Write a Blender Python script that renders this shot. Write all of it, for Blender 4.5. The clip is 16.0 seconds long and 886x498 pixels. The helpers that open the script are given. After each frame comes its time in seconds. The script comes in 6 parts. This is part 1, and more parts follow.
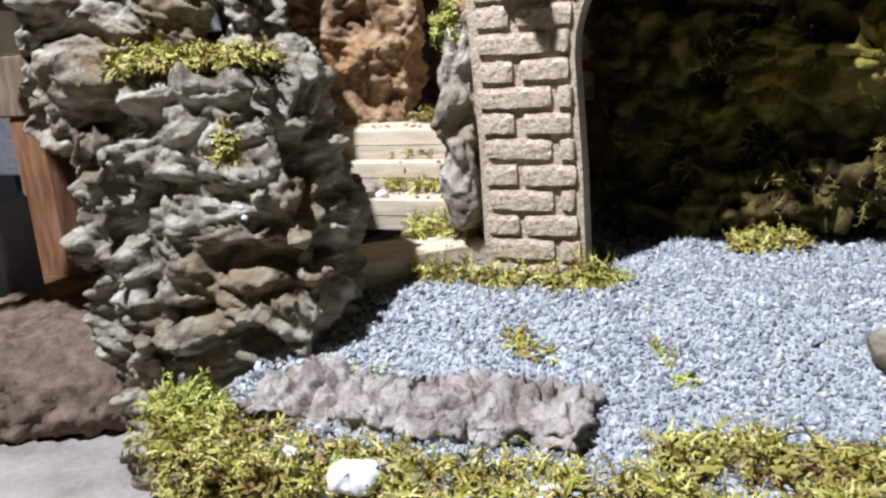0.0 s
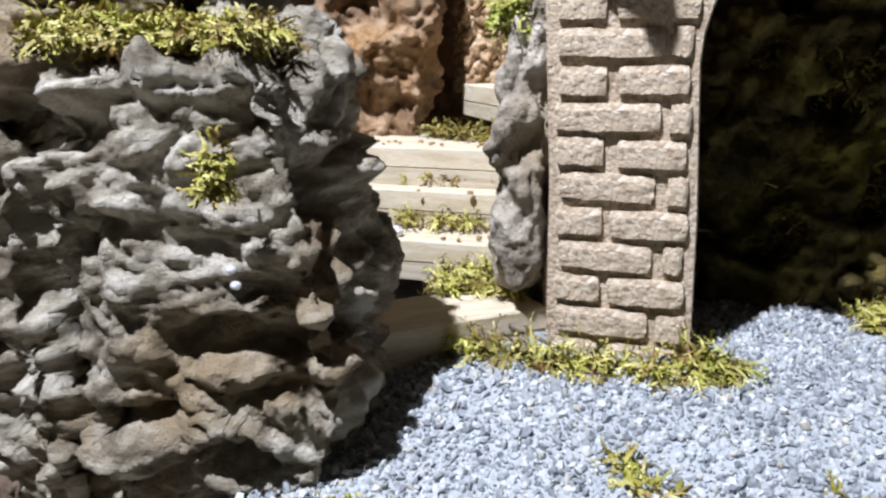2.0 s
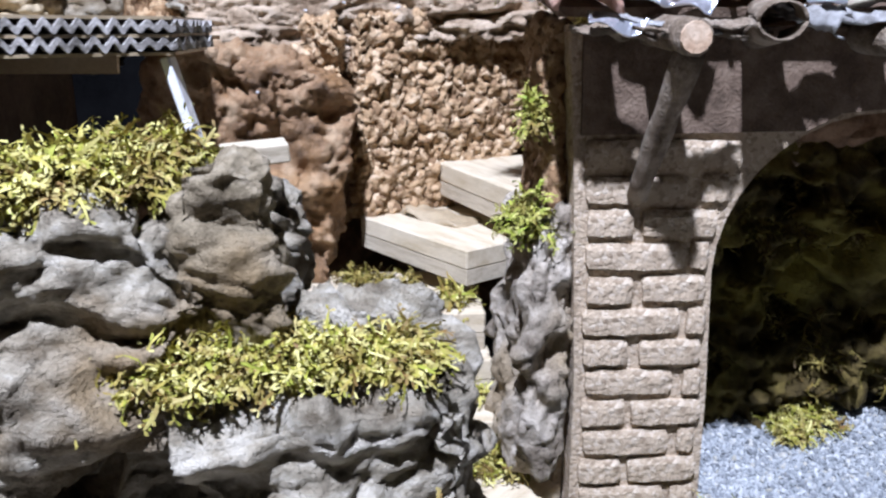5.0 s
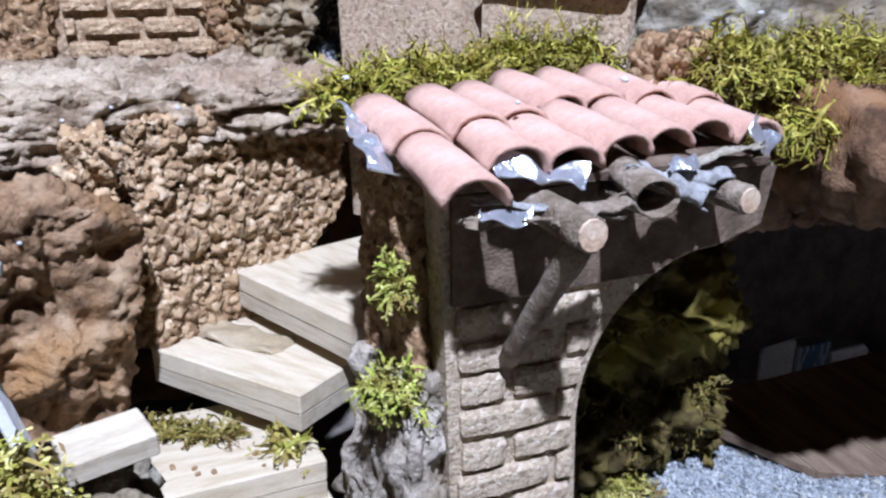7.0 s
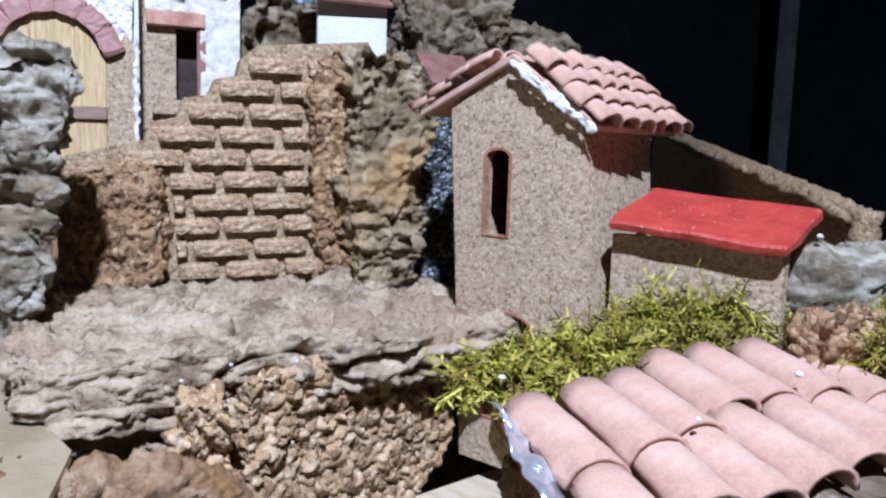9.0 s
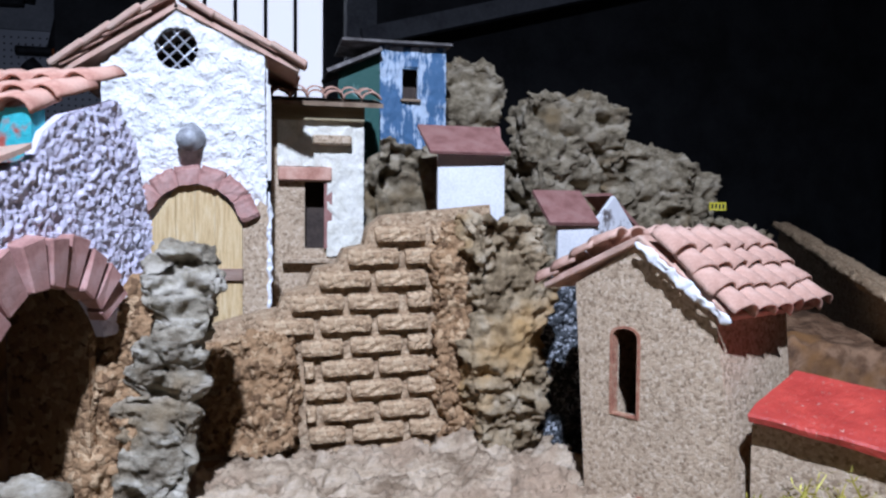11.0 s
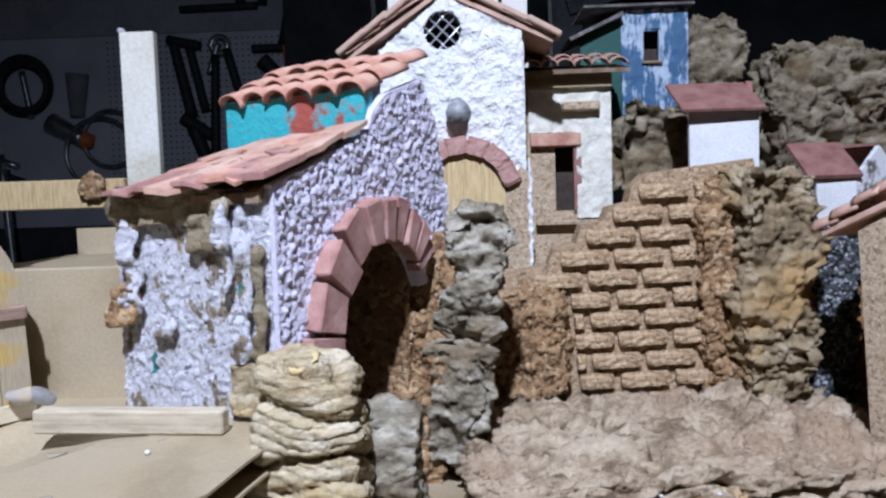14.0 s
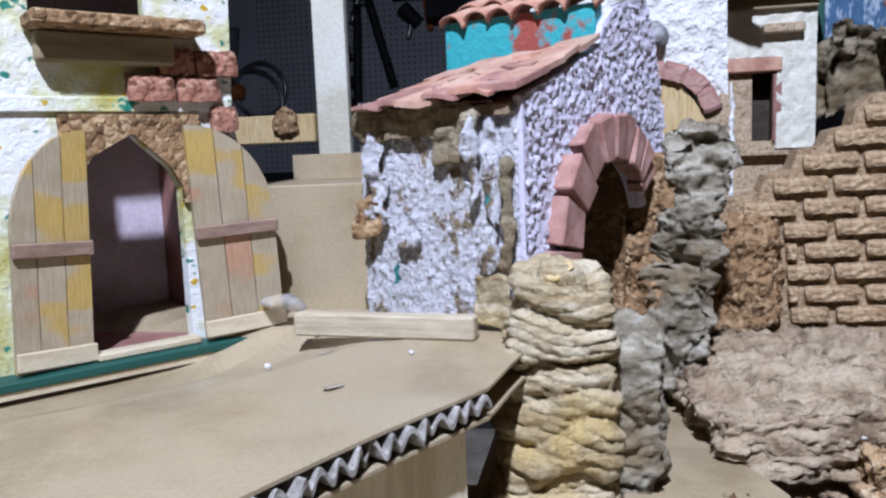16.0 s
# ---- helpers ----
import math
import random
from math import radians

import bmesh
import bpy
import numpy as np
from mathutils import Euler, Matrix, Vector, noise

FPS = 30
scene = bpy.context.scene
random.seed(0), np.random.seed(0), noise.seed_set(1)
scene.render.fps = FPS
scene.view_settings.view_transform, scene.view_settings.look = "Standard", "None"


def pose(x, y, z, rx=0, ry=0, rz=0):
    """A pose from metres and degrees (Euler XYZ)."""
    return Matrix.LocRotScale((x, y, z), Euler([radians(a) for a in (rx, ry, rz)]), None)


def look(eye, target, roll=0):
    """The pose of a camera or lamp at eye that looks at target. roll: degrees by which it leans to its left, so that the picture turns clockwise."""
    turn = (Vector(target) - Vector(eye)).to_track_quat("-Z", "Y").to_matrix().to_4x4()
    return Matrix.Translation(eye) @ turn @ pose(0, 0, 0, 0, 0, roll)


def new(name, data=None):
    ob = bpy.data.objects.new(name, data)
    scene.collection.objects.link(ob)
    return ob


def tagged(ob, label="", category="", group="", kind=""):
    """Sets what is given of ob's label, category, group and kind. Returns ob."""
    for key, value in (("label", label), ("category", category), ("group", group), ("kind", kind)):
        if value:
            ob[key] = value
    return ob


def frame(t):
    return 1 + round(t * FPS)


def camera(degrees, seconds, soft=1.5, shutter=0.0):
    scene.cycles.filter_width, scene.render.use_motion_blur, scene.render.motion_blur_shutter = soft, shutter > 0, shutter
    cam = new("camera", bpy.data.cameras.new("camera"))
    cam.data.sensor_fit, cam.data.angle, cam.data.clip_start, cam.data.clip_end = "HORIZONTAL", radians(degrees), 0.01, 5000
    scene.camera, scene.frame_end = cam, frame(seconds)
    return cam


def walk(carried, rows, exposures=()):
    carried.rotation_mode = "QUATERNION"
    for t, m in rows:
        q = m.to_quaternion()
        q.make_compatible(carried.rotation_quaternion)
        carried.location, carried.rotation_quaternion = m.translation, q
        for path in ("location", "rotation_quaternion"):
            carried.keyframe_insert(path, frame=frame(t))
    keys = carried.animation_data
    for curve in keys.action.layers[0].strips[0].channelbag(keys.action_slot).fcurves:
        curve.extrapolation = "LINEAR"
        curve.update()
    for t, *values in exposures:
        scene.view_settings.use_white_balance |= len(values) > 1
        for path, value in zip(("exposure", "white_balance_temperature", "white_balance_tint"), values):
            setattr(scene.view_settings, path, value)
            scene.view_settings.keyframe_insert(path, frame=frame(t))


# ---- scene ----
# the camera and its way: seconds, eye, target, roll
PATH = [
    (0, (0.10791, -0.35430, 0.10608), (-0.01641, -0.09144, 0.03226), -3.829),
    (0.5, (0.09229, -0.30513, 0.08953), (-0.03729, -0.04455, 0.01665), -2.690),
    (1, (0.07012, -0.28176, 0.08450), (-0.05163, -0.01827, 0.00868), -1.600),
    (1.5, (0.04792, -0.27328, 0.09257), (-0.06099, -0.00427, 0.01658), -0.852),
    (2, (0.02401, -0.27333, 0.10277), (-0.07701, -0.00013, 0.03096), -0.349),
    (2.5, (0.00691, -0.27188, 0.11066), (-0.08451, 0.00536, 0.04152), -0.445),
    (3, (-0.01897, -0.26685, 0.12197), (-0.08842, 0.01717, 0.05481), -0.322),
    (3.2, (-0.03227, -0.26676, 0.12220), (-0.09167, 0.02010, 0.05750), -0.362),
    (5.3, (-0.11003, -0.26282, 0.20196), (-0.07866, 0.02255, 0.11488), -0.022),
    (5.5, (-0.11457, -0.26214, 0.21284), (-0.07461, 0.02094, 0.12192), -0.207),
    (6, (-0.12455, -0.24794, 0.22531), (-0.05493, 0.02761, 0.12925), -0.442),
    (6.5, (-0.13380, -0.22941, 0.23551), (-0.03816, 0.03939, 0.14278), -0.062),
    (7, (-0.13695, -0.20644, 0.24058), (-0.01658, 0.05313, 0.15038), 0.734),
    (7.5, (-0.14477, -0.19083, 0.25455), (-0.02014, 0.07300, 0.18482), 1.231),
    (8, (-0.15360, -0.18296, 0.26574), (-0.03328, 0.08596, 0.20916), 1.383),
    (8.5, (-0.15527, -0.17394, 0.27167), (-0.03878, 0.09828, 0.22344), 1.353),
    (9, (-0.15658, -0.16225, 0.28369), (-0.04957, 0.11557, 0.24672), 1.830),
    (9.2, (-0.15998, -0.15853, 0.28855), (-0.05576, 0.12109, 0.25772), 1.929),
    (11.3, (-0.16567, -0.15703, 0.34154), (-0.10477, 0.13658, 0.33239), 0.173),
    (11.5, (-0.17260, -0.16130, 0.34374), (-0.11548, 0.13311, 0.33604), 0.053),
    (12, (-0.19449, -0.17151, 0.34895), (-0.14746, 0.12476, 0.34507), -0.120),
    (12.5, (-0.20784, -0.17678, 0.34504), (-0.17796, 0.12173, 0.34517), -0.361),
    (13, (-0.20767, -0.17587, 0.33728), (-0.19246, 0.12368, 0.33112), -0.980),
    (13.5, (-0.20541, -0.17884, 0.33226), (-0.20124, 0.12078, 0.31772), -1.369),
    (14, (-0.20617, -0.18400, 0.32985), (-0.21517, 0.11518, 0.30964), -1.836),
    (14.5, (-0.21424, -0.18928, 0.32066), (-0.23563, 0.10902, 0.29699), -1.842),
    (15, (-0.22146, -0.19313, 0.31519), (-0.25919, 0.10308, 0.28630), -2.050),
    (15.5, (-0.23542, -0.19290, 0.31772), (-0.28171, 0.10143, 0.28270), -2.142),
    (16, (-0.25083, -0.18984, 0.31675), (-0.30858, 0.10219, 0.27958), -2.276),
]
cam = camera(59.03, 16.0, soft=2.4)
walk(cam, [(t, look(eye, aim, roll)) for t, eye, aim, roll in PATH], [(0, 0.2, 6550, 10), (3.2, 0.15, 6400, 10), (5.5, 0.05, 5850, 14), (8, -0.2, 5700, 12), (12, -0.48, 5850, 10), (16, -0.63, 6100, 10)])
# ---- world and lamps ----
world = bpy.data.worlds.new("room_light")
scene.world = world
world.use_nodes = True
world.node_tree.nodes["Background"].inputs[0].default_value = (0.68, 0.66, 0.66, 1)
world.node_tree.nodes["Background"].inputs[1].default_value = 0.085


LAMP_AT, LAMP_TO = (-0.25, -0.56, 1.12), (-0.12, 0.16, 0.18)
lamp_data = bpy.data.lights.new("work_lamp", "AREA")
lamp_data.shape, lamp_data.size, lamp_data.energy, lamp_data.color = "DISK", 0.035, 24.0, (0.86, 0.92, 1.10)
lamp_data.spread = radians(150)
lamp = new("work_lamp", lamp_data)
lamp.matrix_world = look(LAMP_AT, LAMP_TO)


# ---- materials ----
class Mat:
    """A node material: colour from layered noise, relief from noise."""

    def __init__(self, name, rough=0.85, metal=0.0, spec=0.3):
        self.m = bpy.data.materials.new(name)
        self.m.use_nodes = True
        self.t = self.m.node_tree
        self.b = self.t.nodes["Principled BSDF"]
        self.b.inputs["Roughness"].default_value = rough
        self.b.inputs["Metallic"].default_value = metal
        self.b.inputs["Specular IOR Level"].default_value = spec
        self.pos = self.t.nodes.new("ShaderNodeTexCoord").outputs["Object"]
        self.normal = None

    def node(self, kind, **kw):
        n = self.t.nodes.new(kind)
        for k, v in kw.items():
            n.inputs[k].default_value = v
        return n

    def link(self, a, b):
        self.t.links.new(a, b)

    def scaled(self, stretch):
        if stretch is None:
            return self.pos
        n = self.node("ShaderNodeMapping")
        n.inputs["Scale"].default_value = stretch
        self.link(self.pos, n.inputs["Vector"])
        return n.outputs[0]

    def noise(self, scale, detail=4.0, rough=0.6, stretch=None, distort=0.0):
        n = self.node("ShaderNodeTexNoise", Scale=scale, Detail=detail, Roughness=rough, Distortion=distort)
        self.link(self.scaled(stretch), n.inputs["Vector"])
        return n.outputs["Fac"]

    def cells(self, scale, feature="F1", out="Distance"):
        n = self.node("ShaderNodeTexVoronoi", Scale=scale)
        n.feature = feature
        self.link(self.pos, n.inputs["Vector"])
        return n.outputs[out]

    def island(self):
        return self.t.nodes.new("ShaderNodeNewGeometry").outputs["Random Per Island"]

    def each(self):
        return self.t.nodes.new("ShaderNodeObjectInfo").outputs["Random"]

    def ramp(self, fac, stops):
        n = self.t.nodes.new("ShaderNodeValToRGB")
        e = n.color_ramp.elements
        while len(e) < len(stops):
            e.new(0.5)
        for el, (p, c) in zip(e, stops):
            el.position, el.color = p, (*c, 1)
        self.link(fac, n.inputs["Fac"])
        return n.outputs["Color"]

    def mix(self, fac, a, b, mode="MIX"):
        n = self.t.nodes.new("ShaderNodeMix")
        n.data_type, n.blend_type = "RGBA", mode
        for src, k in ((fac, 0), (a, 6), (b, 7)):
            if hasattr(src, "links"):
                self.link(src, n.inputs[k])
            elif k == 0:
                n.inputs[0].default_value = src
            else:
                n.inputs[k].default_value = (*src, 1)
        return n.outputs[2]

    def mask(self, fac, lo, hi):
        n = self.node("ShaderNodeMapRange")
        n.inputs["From Min"].default_value, n.inputs["From Max"].default_value = lo, hi
        self.link(fac, n.inputs["Value"])
        return n.outputs["Result"]

    def color(self, c):
        if hasattr(c, "links"):
            self.link(c, self.b.inputs["Base Color"])
        else:
            self.b.inputs["Base Color"].default_value = (*c, 1)
        return self

    def bump(self, height, dist, strength=1.0):
        n = self.node("ShaderNodeBump", Strength=strength, Distance=dist)
        self.link(height, n.inputs["Height"])
        if self.normal is not None:
            self.link(self.normal, n.inputs["Normal"])
        self.normal = n.outputs["Normal"]
        self.link(self.normal, self.b.inputs["Normal"])
        return self


def two(name, a, b, c, scale, fine, dist, rough=0.85, patch=None, stretch=None, spec=0.25, sat=0.72):
    """A surface of three tones with broad patches and fine grain."""
    k = Mat(name, rough, spec=spec)
    a, b, c, patch = (p and tuple(sum(p) / 3 + (v - sum(p) / 3) * sat for v in p) for p in (a, b, c, patch))
    base = k.ramp(k.noise(scale, 5, 0.65, stretch), [(0.38, a), (0.5, b), (0.62, c)])
    if patch:
        base = k.mix(k.mask(k.noise(scale * 0.35, 3), 0.52, 0.66), base, patch)
    grain = k.noise(fine, 3, 0.7, stretch)
    base = k.mix(0.3, base, k.ramp(grain, [(0.3, tuple(0.55 * v for v in b)), (0.7, tuple(min(1, 1.35 * v) for v in b))]))
    k.color(base).bump(grain, dist).bump(k.noise(scale * 2.5, 4), dist * 2)
    if 0.0009 <= dist <= 0.0015:
        k.bump(k.noise(360, 5, 0.7, stretch), dist * 0.8)
    return k.m


def pressed(name, dark, mid, light, scale, dist, rough=0.85):
    """Pressed cork: small granules, each of its own tone, with fine pits between."""
    dark, mid, light = (tuple(sum(p) / 3 + (v - sum(p) / 3) * 0.8 for v in p) for p in (dark, mid, light))
    k = Mat(name, rough, spec=0.25)
    bend = k.node("ShaderNodeTexNoise", Scale=scale * 0.9, Detail=2.0)
    k.link(k.pos, bend.inputs["Vector"])
    add = k.node("ShaderNodeMix")
    add.data_type, add.blend_type = "RGBA", "LINEAR_LIGHT"
    add.inputs[0].default_value = 0.9 / scale
    k.link(k.pos, add.inputs[6])
    k.link(bend.outputs["Color"], add.inputs[7])
    cell = k.node("ShaderNodeTexVoronoi", Scale=scale)
    k.link(add.outputs[2], cell.inputs["Vector"])
    sep = k.t.nodes.new("ShaderNodeSeparateColor")
    k.link(cell.outputs["Color"], sep.inputs[0])
    tone = k.ramp(sep.outputs[0], [(0.08, dark), (0.3, mid), (0.65, mid), (0.95, light)])
    broad = k.ramp(k.noise(38, 4, 0.6), [(0.3, tuple(0.72 * v for v in mid)), (0.7, tuple(min(1, 1.2 * v) for v in mid))])
    base = k.mix(0.25, tone, broad)
    k.color(base)
    k.bump(cell.outputs["Distance"], -dist).bump(sep.outputs[1], dist * 0.5).bump(k.noise(scale * 2.2, 3), dist * 0.6)
    return k.m


M_BARK = two("grey_cork_bark", (0.085, 0.058, 0.03), (0.36, 0.315, 0.235), (0.65, 0.6, 0.5), 48, 900, 0.0011, patch=(0.23, 0.15, 0.065), stretch=(1, 1, 2.2), sat=1.0)
M_BROWNROCK = two("mottled_brown_cork", (0.075, 0.038, 0.014), (0.3, 0.175, 0.085), (0.5, 0.36, 0.22), 50, 900, 0.0011, patch=(0.4, 0.21, 0.07), sat=1.0, rough=0.55, spec=0.5)
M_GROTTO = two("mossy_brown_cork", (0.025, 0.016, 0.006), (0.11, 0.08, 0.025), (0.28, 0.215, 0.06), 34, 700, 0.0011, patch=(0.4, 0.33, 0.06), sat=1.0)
M_MILK = two("milky_dried_glue", (0.36, 0.29, 0.2), (0.42, 0.35, 0.25), (0.5, 0.45, 0.36), 200, 900, 0.0003, rough=0.25, spec=0.5)
M_BARKGREY = two("smooth_grey_bark", (0.2, 0.185, 0.165), (0.36, 0.35, 0.335), (0.5, 0.49, 0.48), 60, 800, 0.0006, stretch=(3, 3, 0.6))
M_BARKPALE = two("pale_cork_bark", (0.24, 0.155, 0.06), (0.53, 0.43, 0.275), (0.68, 0.6, 0.45), 48, 700, 0.0009, patch=(0.5, 0.35, 0.12), stretch=(0.8, 0.8, 3), sat=1.0)
# dark brown cork; on the gate's upper panel it stands for roof shade
M_SHADEBROWN = two("brown_cork_and_roof_shade", (0.09, 0.055, 0.03), (0.17, 0.105, 0.06), (0.25, 0.165, 0.1), 90, 900, 0.0005)
M_BARKDARK = two("dark_brown_cork", (0.05, 0.025, 0.012), (0.17, 0.09, 0.045), (0.34, 0.2, 0.11), 55, 800, 0.0006, patch=(0.3, 0.14, 0.04), sat=0.95)
M_GRAN = pressed("granular_cork", (0.17, 0.085, 0.03), (0.46, 0.285, 0.125), (0.66, 0.48, 0.28), 260, 0.0008)
M_RUST = pressed("rusty_cork", (0.09, 0.04, 0.012), (0.335, 0.185, 0.07), (0.56, 0.37, 0.18), 300, 0.0011)
M_BARKBROWN = two("brown_grey_cork", (0.075, 0.055, 0.03), (0.30, 0.245, 0.16), (0.5, 0.43, 0.32), 55, 900, 0.0011, patch=(0.2, 0.13, 0.055), stretch=(1, 1, 1.6), sat=1.0)
M_CRAG = two("ochre_grey_cork", (0.08, 0.05, 0.022), (0.34, 0.255, 0.15), (0.55, 0.46, 0.33), 42, 900, 0.0012, patch=(0.5, 0.3, 0.11), sat=1.0)
M_BARKLIGHT = two("pale_grey_cork", (0.14, 0.105, 0.07), (0.42, 0.36, 0.28), (0.62, 0.55, 0.45), 52, 900, 0.0011, patch=(0.3, 0.22, 0.12), sat=1.0)
M_SLAB = two("split_cork_slab", (0.14, 0.085, 0.045), (0.52, 0.4, 0.275), (0.67, 0.55, 0.41), 55, 700, 0.0014, patch=(0.42, 0.29, 0.19), stretch=(0.6, 1.4, 1.6), sat=1.0)
M_DARKBRICK = pressed("red_brown_brick", (0.14, 0.045, 0.02), (0.4, 0.155, 0.09), (0.54, 0.29, 0.19), 480, 0.0006)
M_GRIT = pressed("dark_grit", (0.01, 0.012, 0.014), (0.06, 0.065, 0.07), (0.55, 0.57, 0.6), 520, 0.0006)
M_PILLAR = pressed("beige_pressed_cork", (0.3, 0.21, 0.12), (0.52, 0.39, 0.245), (0.66, 0.54, 0.385), 620, 0.0004)
M_BRICKWALL = pressed("ochre_pressed_cork", (0.22, 0.125, 0.055), (0.455, 0.285, 0.135), (0.63, 0.45, 0.25), 480, 0.0009)
M_MORTAR = pressed("cork_joint", (0.23, 0.14, 0.065), (0.44, 0.285, 0.145), (0.58, 0.42, 0.24), 480, 0.0008)
M_TOWER = pressed("speckled_cork_board", (0.24, 0.155, 0.08), (0.50, 0.355, 0.21), (0.66, 0.51, 0.34), 640, 0.0003)
M_TILE = two("pink_terracotta", (0.42, 0.225, 0.155), (0.56, 0.33, 0.24), (0.65, 0.43, 0.33), 45, 1500, 0.0003, patch=(0.46, 0.37, 0.28), sat=0.9)
M_TILERED = two("orange_terracotta", (0.42, 0.15, 0.08), (0.58, 0.25, 0.15), (0.7, 0.38, 0.25), 70, 1500, 0.0002)
M_BRICKRED = two("rose_clay_brick", (0.3, 0.115, 0.085), (0.46, 0.2, 0.155), (0.55, 0.3, 0.25), 60, 1500, 0.0003)
M_PLY = two("pale_plywood", (0.5, 0.4, 0.255), (0.63, 0.535, 0.38), (0.7, 0.61, 0.46), 30, 500, 0.0003, rough=0.7, stretch=(1, 6, 6), sat=1.0)
M_PLYGREY = two("grey_weathered_wood", (0.4, 0.33, 0.23), (0.55, 0.47, 0.345), (0.64, 0.56, 0.42), 40, 600, 0.0003, stretch=(1, 6, 10), sat=1.0)
M_OAK = two("yellow_pine_strip", (0.5, 0.3, 0.08), (0.68, 0.46, 0.16), (0.76, 0.58, 0.28), 60, 500, 0.0002, rough=0.6, stretch=(8, 8, 0.7))
M_OLDWOOD = two("old_brown_timber", (0.16, 0.09, 0.045), (0.27, 0.17, 0.09), (0.38, 0.26, 0.15), 25, 400, 0.0004, stretch=(5, 5, 0.7))
M_DARKBOARD = two("dark_grey_board", (0.07, 0.06, 0.055), (0.15, 0.135, 0.125), (0.3, 0.28, 0.27), 60, 700, 0.0004)
M_REDWOOD = two("red_brown_timber", (0.16, 0.07, 0.035), (0.28, 0.13, 0.065), (0.38, 0.2, 0.11), 25, 400, 0.0004, stretch=(5, 5, 0.7), sat=1.0)
M_PAINTED = two("stained_white_wash", (0.6, 0.55, 0.42), (0.76, 0.73, 0.64), (0.82, 0.8, 0.73), 14, 300, 0.0003, rough=0.5, patch=(0.6, 0.5, 0.32), sat=1.0)
M_OLIVEWOOD = two("olive_brown_plank", (0.2, 0.15, 0.08), (0.31, 0.25, 0.15), (0.4, 0.34, 0.22), 30, 500, 0.0003, stretch=(0.7, 5, 5), sat=1.0)
M_POST = two("planed_spruce", (0.62, 0.5, 0.3), (0.76, 0.66, 0.45), (0.82, 0.74, 0.55), 18, 300, 0.0002, stretch=(5, 5, 0.5))
M_CARD = two("brown_cardboard", (0.28, 0.215, 0.13), (0.385, 0.305, 0.195), (0.44, 0.355, 0.235), 22, 700, 0.0001, rough=0.36, spec=0.5, patch=(0.41, 0.34, 0.24), sat=1.0)
M_FLUTE = two("grey_corrugated_core", (0.16, 0.14, 0.12), (0.33, 0.3, 0.265), (0.5, 0.47, 0.43), 120, 900, 0.0003)
M_WHITE = two("white_plaster", (0.74, 0.735, 0.71), (0.82, 0.815, 0.80), (0.86, 0.855, 0.84), 55, 110, 0.0026, rough=0.5)
M_PAPER = two("white_card", (0.66, 0.66, 0.66), (0.76, 0.76, 0.77), (0.82, 0.82, 0.83), 30, 500, 0.0002)
M_CREAM = two("cream_plaster", (0.62, 0.58, 0.45), (0.76, 0.73, 0.6), (0.82, 0.79, 0.68), 90, 600, 0.0005)
# near-black that stands for shade inside houses, arch and passage
M_SHADEBLACK = two("near_black_for_shade", (0.03, 0.02, 0.015), (0.06, 0.04, 0.03), (0.09, 0.06, 0.04), 50, 400, 0.0003)
M_MAROON = two("maroon_painted_card", (0.24, 0.08, 0.06), (0.34, 0.13, 0.1), (0.4, 0.18, 0.14), 60, 700, 0.0002, rough=0.6)
M_MAUVE = two("mauve_inner_wall", (0.44, 0.34, 0.42), (0.58, 0.47, 0.58), (0.66, 0.56, 0.66), 30, 500, 0.0003)
M_STICK = two("bark_twig", (0.11, 0.075, 0.045), (0.23, 0.175, 0.12), (0.4, 0.33, 0.25), 90, 900, 0.0006, sat=0.9)
M_CUT = two("sawn_twig_end", (0.4, 0.22, 0.1), (0.58, 0.37, 0.2), (0.68, 0.5, 0.32), 150, 900, 0.0002)
M_FABRIC = two("bench_board", (0.22, 0.18, 0.14), (0.32, 0.27, 0.21), (0.4, 0.35, 0.28), 20, 300, 0.0002)

k = Mat("worn_patchy_plank", 0.42, spec=0.45)
n = k.node("ShaderNodeTexNoise", Scale=42.0, Detail=2.0, Roughness=0.5)
n.noise_dimensions = "4D"
k.link(k.scaled((0.5, 0.5, 1.0)), n.inputs["Vector"])
shift = k.node("ShaderNodeMath")
shift.operation = "MULTIPLY"
shift.inputs[1].default_value = 23.0
k.link(k.each(), shift.inputs[0])
k.link(shift.outputs[0], n.inputs["W"])
c = k.ramp(n.outputs["Fac"], [(0.36, (0.46, 0.235, 0.14)), (0.41, (0.35, 0.285, 0.19)), (0.53, (0.43, 0.355, 0.25)), (0.57, (0.5, 0.33, 0.075)), (0.68, (0.55, 0.35, 0.05))])
grain = k.noise(260, 4, 0.7, (4, 4, 0.5))
k.color(k.mix(0.3, c, k.ramp(grain, [(0.3, (0.2, 0.14, 0.08)), (0.7, (0.55, 0.46, 0.34))]))).bump(grain, 0.0004).bump(k.noise(120, 4), 0.0004)
M_PLANK = k.m
M_MAROONWOOD = two("brown_stained_strip", (0.22, 0.12, 0.08), (0.34, 0.2, 0.13), (0.42, 0.27, 0.19), 50, 600, 0.0003, stretch=(0.8, 4, 4))


def plaster(name, base, spot, coarse, dist, edge=0.5, stretch=None):
    k = Mat(name, 0.6, spec=0.4)
    lumps = k.noise(coarse, 5, 0.75, stretch)
    k.color(k.mix(k.mask(k.noise(coarse * 0.33, 4, 0.7, stretch), edge, edge + 0.08), base, spot))
    k.bump(lumps, dist * 1.2).bump(k.noise(coarse * 2.4, 4, 0.7), dist * 0.7)
    return k.m


